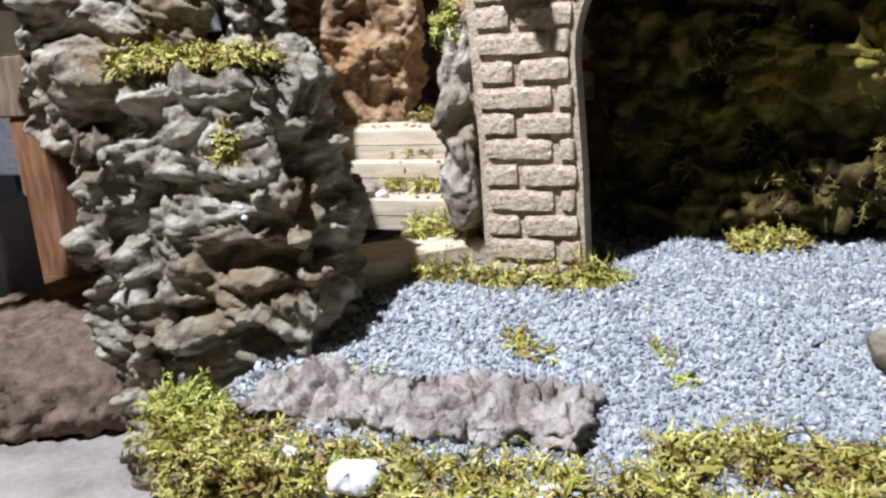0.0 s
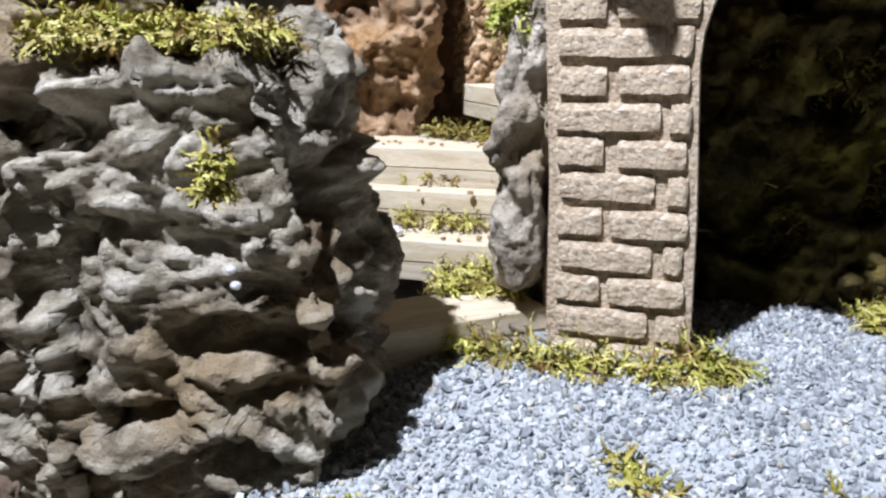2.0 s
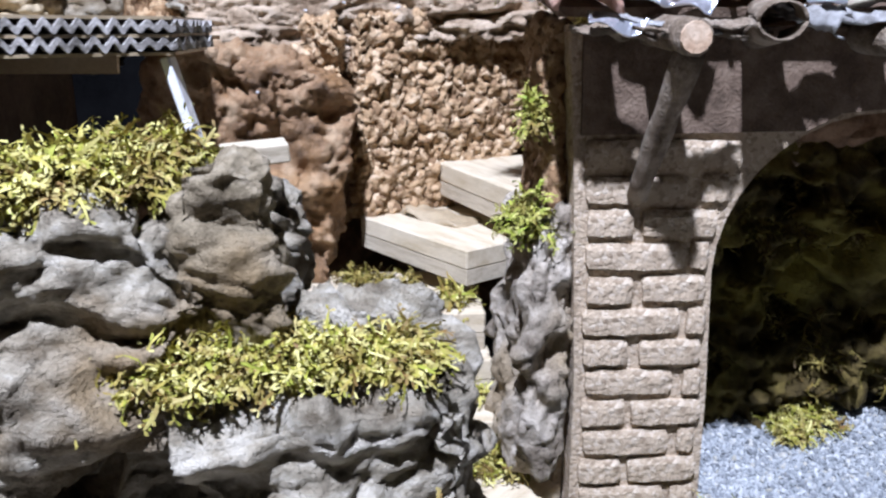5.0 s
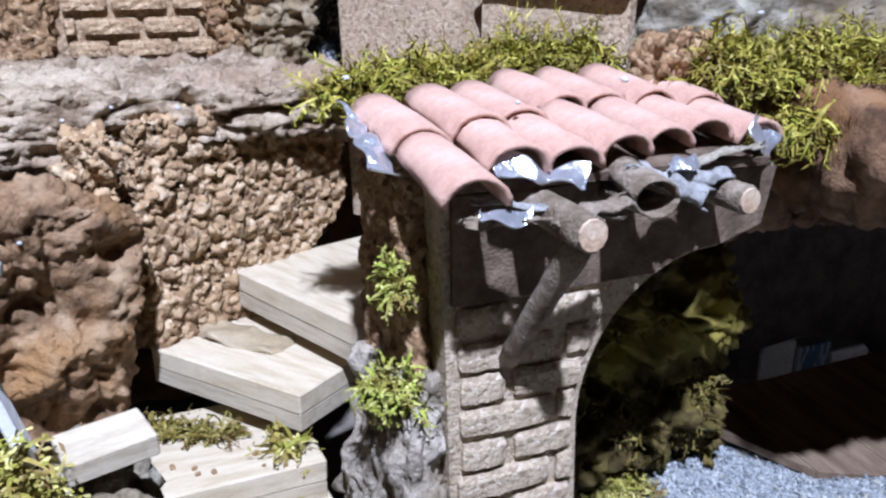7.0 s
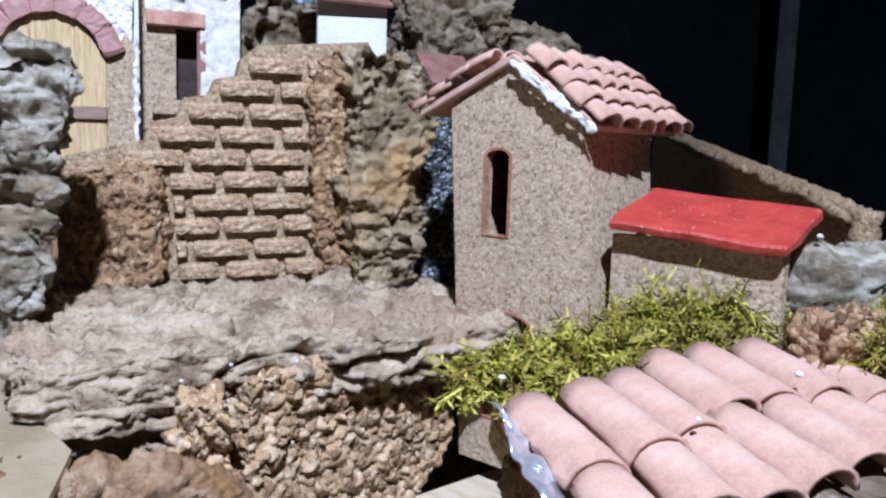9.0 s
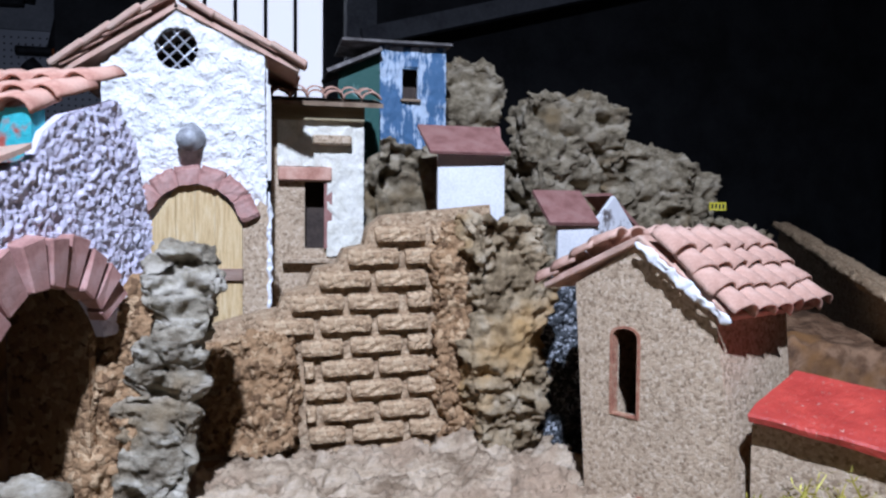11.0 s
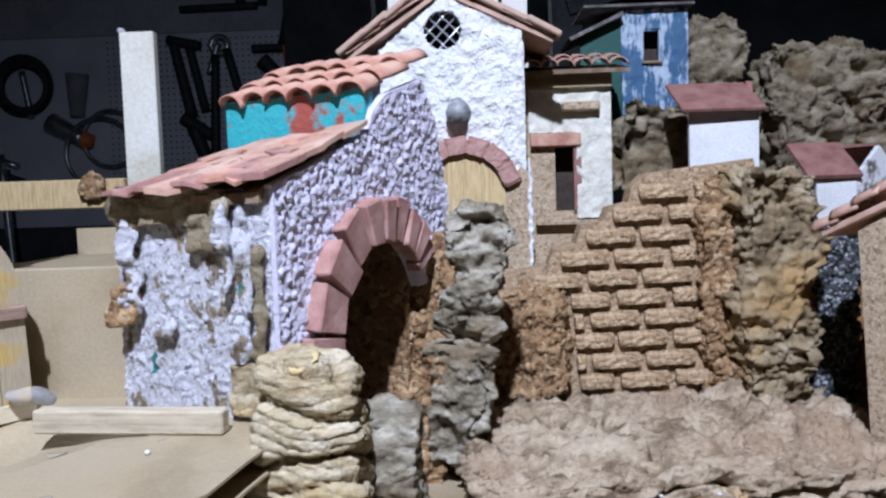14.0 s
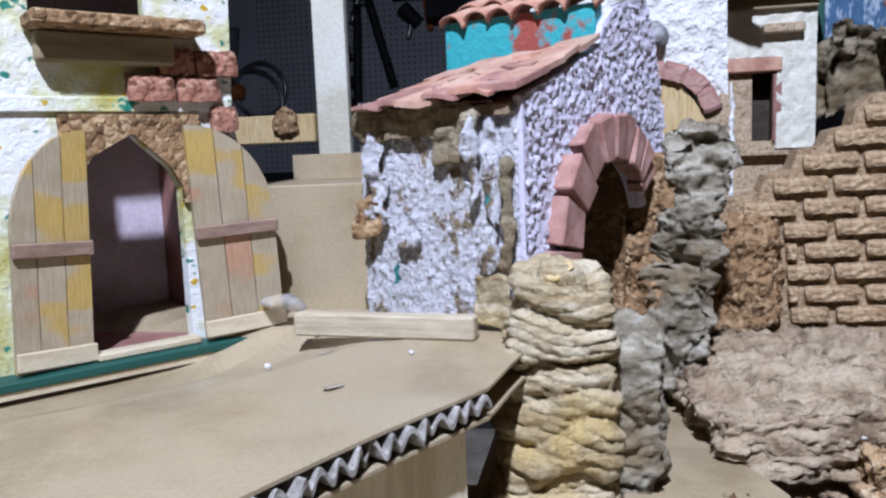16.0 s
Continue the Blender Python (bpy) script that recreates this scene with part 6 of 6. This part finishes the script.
tagged(earth, "dark cork ground carrying the tower and annex", "ground", kind="structure")

overhang = lump("cork_overhang", (0.27, 0.12, 0.05), M_BARKDARK, pose(0.250, 0.004, 0.186, 0, 0, -10), crumbly, 0.004, 0.3, 0.008, 20, 427)
tagged(overhang, "dark cork overhang roofing the grotto beside the gate", "rock")

chip = lump("card_chip", (0.055, 0.02, 0.003), M_CARD, pose(-0.080, 0.142, 0.0900, 0, 2, -52), lambda p: 0.001 * noise.noise(p * 160), 0.0015, 0.2, 0.004, 60, 431)
tagged(chip, "torn scrap of brown card on the turned plank", "card")
pebble = lump("white_pebble", (0.008, 0.006, 0.0045), M_WHITE, pose(-0.112, 0.034, 0.028), lambda p: 0.0006 * noise.noise(p * 300), 0.0007, 0.9, 0.001, 200, 433)
tagged(pebble, "small white pebble on a stair step", "pebble")
white_lump = lump("white_lump", (0.015, 0.012, 0.008), M_PAPER, pose(-0.012, -0.174, -0.0175, 0, 8, 25), lambda p: 0.0007 * noise.noise(p * 420), 0.0007, 0.75, 0.0025, 70, 447)
tagged(white_lump, "crumbly white lump in the front moss", "lump")
twig = tagged(part("twig", rod((-0.056, 0.002, 0.0045), (-0.026, -0.018, 0.003), 0.0011, 0.0006, 7, 0.2), M_STICK, None, "", True), "thin brown twig lying at the pillar foot", "twig")
rnd = random.Random(58)
for i in range(16):
    x = rnd.uniform(-0.07, 0.13)
    y = -0.160 - rnd.uniform(0, 0.012)
    r = rnd.uniform(0.0015, 0.0042)
    chip_ob = lump("bark_chip", (r * 2.2, r * 1.4, r), rnd.choice((M_LEDGE, M_PAPER, M_BARKPALE, M_RUST)), pose(x, y, -0.0185 + r * 0.3, rnd.uniform(-25, 25), rnd.uniform(-25, 25), rnd.uniform(0, 180)), lambda p: 0.0005 * noise.noise(p * 400), r * 0.35, 0.5, r * 0.3, 150, 700 + i)
    tagged(chip_ob, "small pale bark chip in the front moss", "chip", "chips in the front moss")
stone = lump("grey_stone", (0.02, 0.018, 0.014), M_BARK, pose(0.140, -0.062, -0.004), lambda p: 0.0012 * noise.fractal(p * 120, 1, 2, 3), 0.0014, 0.9, 0.002, 80, 437)
tagged(stone, "smooth grey stone on the gravel", "stone")

rnd = random.Random(77)
crumb_mesh = [brick_mesh(0.003, 0.0016, 0.0022, 500 + i, "crumb") for i in range(4)]
for me in crumb_mesh:
    me.materials.append(M_RUST)
for i in range(26):
    x, y = rnd.uniform(-0.15, -0.07), rnd.choice((0.036, 0.054, 0.075, 0.08, 0.085, 0.09))
    z = 0.0265 if y < 0.05 else (0.0435 if y < 0.06 else 0.0615)
    if y < 0.06 or x < -0.085:
        c = tagged(part("cork_crumb", rnd.choice(crumb_mesh), None), "tiny brown cork crumb on the stair", "crumb", "crumbs on the stair")
        c.matrix_basis = pose(x, y + rnd.uniform(-0.006, 0.006), z + 0.0006, 0, 0, rnd.uniform(0, 360)) @ Matrix.Scale(rnd.uniform(0.4, 1.0), 4)

# ---- the card ledge above the lower rocks ----
ledge = thing("card_ledge", "grey-brown corrugated card ledge with torn double edge", "ledge")
FLAT = Matrix(((1, 0, 0, 0), (0, 0, 1, 0), (0, -1, 0, 0), (0, 0, 0, 1)))
LEDGE = [(-0.42, 0.10), (-0.42, -0.100), (-0.225, -0.100), (-0.200, -0.088), (-0.157, -0.055), (-0.160, -0.005), (-0.177, 0.030), (-0.200, 0.060), (-0.215, 0.095)]
for name, z in (("top_sheet", 0.1875), ("middle_sheet", 0.1832), ("bottom_sheet", 0.1789)):
    part(name, plate(LEDGE, 0.0008), M_CARD, ledge).matrix_basis = Matrix.Translation((0, 0, z)) @ FLAT
flute(LEDGE[2:], 0.1838, 0.1864, 0.0039, M_FLUTE, ledge)
flute(LEDGE[2:], 0.1795, 0.1822, 0.0041, M_FLUTE, ledge)
part("support", box(-0.0012, 0.0012, -0.003, 0.004, -0.058, 0, 0.0004), M_PAPER, ledge, "white card support").matrix_basis = pose(-0.160, -0.052, 0.1775, 0, -15, 0)
part("flap", box(-0.009, 0.009, -0.006, 0.008, -0.004, 0.001, 0.0004), M_PLYGREY, ledge, "pale wooden chip under the ledge").matrix_basis = pose(-0.1400, -0.049, 0.1535, 0, -4, 12)
# black box added to stand for the shade beneath the ledge
part("inner_shade", box(-0.29, -0.235, -0.08, 0.08, 0.142, 0.1775), M_SHADEBLACK, ledge)

# ---- beneath the deck ----
trestle = thing("timber_trestle", "old brown timber trestle under the deck", "trestle")
part("beam", box(-1.05, -0.56, 0.19, 0.24, 0.068, 0.128, 0.002), M_OLDWOOD, trestle)
part("post", box(-0.632, -0.588, 0.195, 0.235, BENCH, 0.0675, 0.002), M_REDWOOD, trestle)
part("block", box(-0.675, -0.633, 0.195, 0.235, BENCH, -0.03, 0.002), M_REDWOOD, trestle)
mat_sheet = thing("cork_sheet", "brown cork sheet littered with crumbs on the bench", "sheet")
part("sheet", box(-0.85, -0.36, 0.02, 0.55, BENCH + 0.0002, BENCH + 0.006, 0.001), M_BARKDARK, mat_sheet)
for i in range(24):
    c = part("crumb", rnd.choice(crumb_mesh), None, mat_sheet)
    c.matrix_basis = pose(rnd.uniform(-0.72, -0.42), rnd.uniform(0.05, 0.3), BENCH + 0.009, 0, 0, rnd.uniform(0, 360)) @ Matrix.Scale(rnd.uniform(2, 6), 4)
dark_stone = lump("dark_stone", (0.23, 0.15, 0.058), M_SHADEBROWN, pose(-0.355, -0.022, BENCH + 0.024, 0, 0, 30), lambda p: 0.9 * crumbly(p), 0.003, 0.5, 0.014, 18, 441)
tagged(dark_stone, "dark brown stone lying on the bench", "stone")
grey_leg = thing("grey_board", "pale grey board standing under the deck", "board")
part("board", box(-0.455, -0.43, 0.02, 0.05, BENCH + 0.0005, 0.02, 0.002), M_WALL, grey_leg)
tub = thing("teal_tub", "teal plastic tub holding white printed paper", "tub", pose(-1.62, 1.15, -0.9))
part("body", rod((0, 0, 0.0), (0, 0, 0.98), 0.16, 0.2, 24), M_TEALPLAIN, tub, smooth=True)
part("paper", box(-0.13, 0.17, -0.24, -0.02, 0.78, 0.93, 0.004), M_WHITE, tub)

# ---- the far cork edge, posts and braces ----
edge = lump("cork_edge_board", (0.90, 0.016, 0.15), M_BRICKWALL, pose(0.451, 0.569, 0.2247, 0, 0, 61.9) @ pose(0, 0, 0, 0, -5.3, 0), grains, 0.0042, 0.05, 0.0015, 20, 451, amount=0.4)
lump("top_strip", (0.90, 0.022, 0.010), M_BRICKWALL, pose(0, 0.0125, 0.0690, 38), grains, 0.0035, 0.2, 0.0025, 40, 453, parent=edge, amount=0.6)
tagged(edge, "raw cork edge of the model's far side", "cork board")


def steel(name, label, a, b, w, mat):
    st = thing(name, label, "post")
    part("profile", rod(a, b, w, w, 4), mat, st)
    return st


M_DIM = two("dull_grey_paint", (0.1, 0.1, 0.115), (0.16, 0.165, 0.185), (0.2, 0.205, 0.23), 5, 80, 0.0005)
steel("steel_post", "grey steel post in the dark workshop", (1.92, 2.0, -0.9), (1.92, 2.0, 2.5), 0.03, M_DIM)
steel("roof_post", "grey roof post beside the window", (0.22, 3.05, -0.9), (0.22, 3.05, 2.5), 0.085, M_DIM)
steel("roof_brace", "dark sloping roof brace", (0.22, 2.98, 1.06), (3.2, 2.98, 1.85), 0.05, M_DIM)

# ---- pegboard and tools ----
tall = structure("wall_panel", box(-3.19, -0.56, 3.184, 3.199, 1.062, 2.49), M_WALL, "dim blue-grey wall above the pegboard", "wall")
holes_v, holes_f = [], []
for ix in range(46):
    for iz in range(31):
        hx, hz = -1.72 + ix * 0.0254, 0.27 + iz * 0.0254
        a = len(holes_v)
        holes_v += [(hx + 0.0042 * math.cos(math.pi * q / 3), 3.1836, hz + 0.0042 * math.sin(math.pi * q / 3)) for q in range(6)]
        holes_f.append(tuple(range(a, a + 6)))
tagged(part("pegboard_holes", mesh_of(holes_v, holes_f), M_BLACK), "rows of dark holes in the pegboard", "holes", kind="stuff")
peg = structure("pegboard", box(-2.7, -0.56, 3.185, 3.199, 0.25, 1.06), M_PEG, "grey perforated pegboard on the workshop wall", "pegboard")


def tool(name, label, shapes):
    t = thing(name, label, "tool", None, "tools on the pegboard")
    for i, (nm, kind, args, mat) in enumerate(shapes):
        if kind == "rod":
            part(nm, rod(*args), mat, t, smooth=True)
        else:
            bm = bmesh.new()
            c, r, w = args
            ring = 28
            vs = [[bm.verts.new((c[0] + (r + w * math.cos(b)) * math.cos(a), c[1] + w * math.sin(b), c[2] + (r + w * math.cos(b)) * math.sin(a))) for b in [2 * math.pi * q / 6 for q in range(6)]] for a in [2 * math.pi * p / ring for p in range(ring)]]
            for p in range(ring):
                for q in range(6):
                    bm.faces.new((vs[p][q], vs[(p + 1) % ring][q], vs[(p + 1) % ring][(q + 1) % 6], vs[p][(q + 1) % 6]))
            bmesh.ops.recalc_face_normals(bm, faces=bm.faces[:])
            part(nm, bm, mat, t, smooth=True)
    return t


Y = 3.165
tool("hacksaw", "black hacksaw hanging on the pegboard", [("frame", "rod", ((-1.43, Y, 1.03), (-1.36, Y, 0.70), 0.022, 0.026), M_BLACK), ("blade", "rod", ((-1.36, Y, 1.0), (-1.30, Y, 0.72), 0.02, 0.02), M_BLACK), ("grip", "rod", ((-1.40, Y, 0.70), (-1.28, Y, 0.62), 0.03, 0.025), M_BLACK), ("top_bar", "rod", ((-1.45, Y, 1.03), (-1.31, Y, 1.0), 0.022, 0.02), M_BLACK)])
tool("locking_pliers", "steel pliers with long black handles", [("jaw", "ring", ((-1.23, Y, 1.0), 0.035, 0.014), M_STEEL), ("lever", "rod", ((-1.235, Y, 1.01), (-1.28, Y, 0.88), 0.016, 0.012), M_STEEL), ("handle", "rod", ((-1.25, Y, 0.96), (-1.27, Y, 0.47), 0.018, 0.022), M_BLACK), ("handle", "rod", ((-1.20, Y, 0.98), (-1.10, Y, 0.60), 0.02, 0.02), M_BLACK)])
tool("bolt_cutter", "dark bolt cutter hanging high", [("handle", "rod", ((-1.18, Y, 1.7), (-1.13, Y, 1.17), 0.022, 0.022), M_BLACK), ("bar", "rod", ((-1.39, Y, 1.155), (-1.06, Y, 1.16), 0.016, 0.016), M_BLACK), ("handle", "rod", ((-0.97, Y, 1.7), (-1.04, Y, 1.16), 0.024, 0.02), M_BLACK), ("foot", "rod", ((-1.09, Y, 0.98), (-0.96, Y, 0.98), 0.018, 0.018), M_BLACK), ("handle", "rod", ((-0.80, Y, 1.7), (-0.96, Y, 0.99), 0.022, 0.02), M_BLACK)])
tool("red_pliers", "orange-handled pliers on the pegboard", [("handle", "rod", ((-0.95, Y, 1.0), (-0.93, Y, 0.83), 0.016, 0.014), M_ORANGE), ("handle", "rod", ((-0.93, Y, 1.0), (-0.86, Y, 0.88), 0.014, 0.014), M_ORANGE)])
tool("clamp", "small dark clamp on the pegboard", [("body", "rod", ((-1.05, Y, 0.93), (-0.98, Y, 0.86), 0.035, 0.03), M_BLACK), ("screw", "rod", ((-1.01, Y, 0.88), (-1.03, Y, 0.8), 0.01, 0.01), M_STEEL)])
tool("clamp", "dark screw clamp low on the pegboard", [("body", "rod", ((-1.36, Y, 0.66), (-1.30, Y, 0.50), 0.03, 0.03), M_BLACK), ("screw", "rod", ((-1.42, Y, 0.50), (-1.34, Y, 0.36), 0.014, 0.012), M_STEEL), ("grip", "rod", ((-1.30, Y, 0.5), (-1.22, Y, 0.34), 0.022, 0.018), M_BLACK)])
tool("cable_coil", "black cable coil on the wall", [("coil", "ring", ((-2.09, Y, 0.86), 0.115, 0.02), M_BLACK), ("coil", "ring", ((-2.07, Y - 0.03, 0.85), 0.10, 0.016), M_BLACK), ("plug", "rod", ((-2.09, Y, 0.92), (-2.06, Y, 0.72), 0.014, 0.014), M_STEEL)])
tool("cable_coil", "grey cable coil on the wall", [("coil", "ring", ((-1.72, Y, 0.62), 0.12, 0.010), M_STEEL), ("coil", "ring", ((-1.76, Y - 0.02, 0.56), 0.15, 0.009), M_STEEL)])
tool("cable_coil", "black hose coil at the wall's end", [("coil", "ring", ((-2.36, Y, 0.82), 0.13, 0.022), M_BLACK)])
tool("spray_gun", "grey spray gun with a red nozzle", [("body", "rod", ((-1.98, Y, 0.70), (-1.84, Y, 0.62), 0.045, 0.035), M_STEEL), ("nozzle", "rod", ((-1.84, Y, 0.62), (-1.80, Y, 0.61), 0.04, 0.03), M_ORANGE), ("cup", "rod", ((-1.86, Y, 0.72), (-1.85, Y, 0.9), 0.03, 0.05), M_DIM)])
tool("folding_stand", "grey tubular stand against the wall", [("leg", "rod", ((-2.3, 2.9, 0.62), (-1.98, 2.9, 0.5), 0.014, 0.014), M_STEEL), ("leg", "rod", ((-2.05, 2.9, 0.55), (-2.0, 2.9, -0.4), 0.016, 0.016), M_STEEL), ("leg", "rod", ((-2.15, 2.9, 0.5), (-2.13, 2.9, -0.4), 0.016, 0.016), M_STEEL)])
dark_cab = thing("dark_cabinet", "dark tall cabinet beside the window", "cabinet")
part("body", box(-0.92, -0.56, 3.02, 3.18, 0.86, 1.74, 0.004), M_UNLITROOM, dark_cab)

# ---- glue drops, paint and threads ----
def drop(label, x, y, z, r, seed):
    ob = lump("glue_drop", (r * 2, r * 2, r * 1.5), M_GLUE, pose(x, y, z), lambda p: 0.0, r * 0.5, 1.0, r * 0.2, 300, seed)
    return tagged(ob, label, "glue", "drops of hot glue")


rnd = random.Random(91)
for i, (x, y, z) in enumerate(((-0.125, 0.150, 0.197), (-0.144, 0.146, 0.193), (-0.098, 0.156, 0.195), (-0.162, 0.098, 0.157), (-0.16, 0.103, 0.168), (-0.038, 0.176, 0.19), (-0.046, 0.172, 0.186), (0.10, 0.086, 0.259), (0.104, 0.082, 0.254), (0.118, 0.058, 0.243), (0.13, 0.052, 0.238), (0.09, 0.05, 0.228), (-0.056, 0.046, 0.2165), (0.045, 0.03, 0.2145), (-0.01, 0.012, 0.2105), (-0.0895, -0.117, 0.052), (-0.0885, -0.117, 0.048), (-0.226, 0.209, 0.31), (-0.224, 0.212, 0.302), (-0.23, 0.204, 0.318), (-0.335, 0.11, 0.2475), (-0.315, 0.07, 0.2475), (-0.36, 0.05, 0.2475), (-0.17, 0.238, 0.203))):
    drop("small clear drop of hot glue", x, y, z, rnd.uniform(0.0009, 0.0016), 600 + i)
ochre = lump("ochre_paint", (0.015, 0.009, 0.0034), M_OCHRE, pose(-0.264, 0.083, 0.2740, 10, -6, 20), lambda p: 0.0015 * noise.noise(p * 160), 0.0009, 0.7, 0.0030, 90, 651)
tagged(ochre, "dab of glossy ochre paint on the pale rock", "paint")
cork_bit = lump("cork_patch", (0.014, 0.008, 0.016), M_RUST, pose(-0.343, 0.122, 0.29), crumbly, 0.0009, 0.5, 0.002, 80, 653, amount=0.5)
tagged(cork_bit, "bare brown cork patch on the white plaster corner", "cork")
for i, (x, z, w, h) in enumerate(((-0.339, 0.306, 0.008, 0.040), (-0.297, 0.312, 0.005, 0.036), (-0.289, 0.308, 0.007, 0.044), (-0.326, 0.283, 0.010, 0.010), (-0.291, 0.278, 0.006, 0.020))):
    y = 0.1245 - (x + 0.347) * 0.348 - 0.0005
    dr = lump("plaster_drip", (w, 0.0022, h), M_SPARKLE, pose(x, y - 0.0012, z), lambda p: 0.5 * gritty(p), 0.0009, 0.7, 0.003, 120, 660 + i)
    tagged(dr, "thick white plaster drip on the wall", "plaster", "plaster drips")
for i, (x, z, w, h, mt) in enumerate(((-0.322, 0.3285, 0.060, 0.015, M_BARKBROWN), (-0.2835, 0.292, 0.005, 0.045, M_BARKBROWN), (-0.290, 0.258, 0.018, 0.022, M_BARKPALE), (-0.306, 0.319, 0.014, 0.016, M_BARKBROWN))):
    y = 0.1245 - (x + 0.347) * 0.348 - 0.0002
    bare = lump("bare_cork", (w, 0.0026, h), mt, pose(x, y, z, 0, 0, -19), crumbly, 0.0009, 0.4, 0.0025, 90, 690 + i, amount=0.35)
    tagged(bare, "bare cork showing through the white plaster", "cork", "bare cork patches")
plug = tagged(part("yellow_tag", box(-0.009, 0.009, -0.0005, 0, -0.004, 0.004), M_TAG), "small yellow tag with dark print on the cliff", "tag")
plug.matrix_basis = pose(0.268, 0.528, 0.353, 0, 0, 0)
for i in range(4):
    bar = part("print", box(-0.007 + i * 0.004, -0.005 + i * 0.004, -0.0009, -0.0006, -0.0022, 0.0022), M_BLACK, plug)
wire = tagged(part("black_wire", rod((-0.07, 0.19, 0.1165), (-0.02, 0.20, 0.118), 0.0011, 0.0009, 7, 0.3), M_BLACK, None, "", True), "thin black wire lying on the top plank", "wire")
blob = lump("clear_plastic", (0.020, 0.010, 0.007), M_CLEAR, pose(-0.382, 0.120, 0.2545), lambda p: 0.001 * noise.noise(p * 200), 0.0015, 0.9, 0.003, 80, 671)
tagged(blob, "crumpled clear plastic on the deck", "plastic")
for i, (x, y, w) in enumerate(((-0.357, 0.100, 0.010), (-0.330, 0.030, 0.008), (-0.318, 0.082, 0.012), (-0.348, 0.074, 0.007))):
    smear = lump("glue_smear", (w, w * 0.5, 0.0006), M_MILK, pose(x, y, 0.2466, 0, 0, 20 + 47 * i % 60), lambda p: 0.0004 * noise.noise(p * 300), 0.0009, 0.8, 0.002, 120, 680 + i)
    tagged(smear, "dried glue smear on the card deck", "glue", "glue smears")
lower_deck = thing("lower_card_deck", "brown cardboard sheet below the pale rock", "deck")
part("sheet", plate([(-0.30, 0.0), (-0.19, 0.0), (-0.183, 0.08), (-0.180, 0.113), (-0.195, 0.155), (-0.205, 0.205), (-0.222, 0.228), (-0.30, 0.228)], 0.003), M_CARD, lower_deck).matrix_basis = Matrix.Translation((0, 0, 0.1815)) @ FLAT
part("edge", box(-0.30, -0.19, 0.0005, 0.0025, 0.1705, 0.1783), M_CARD, lower_deck)
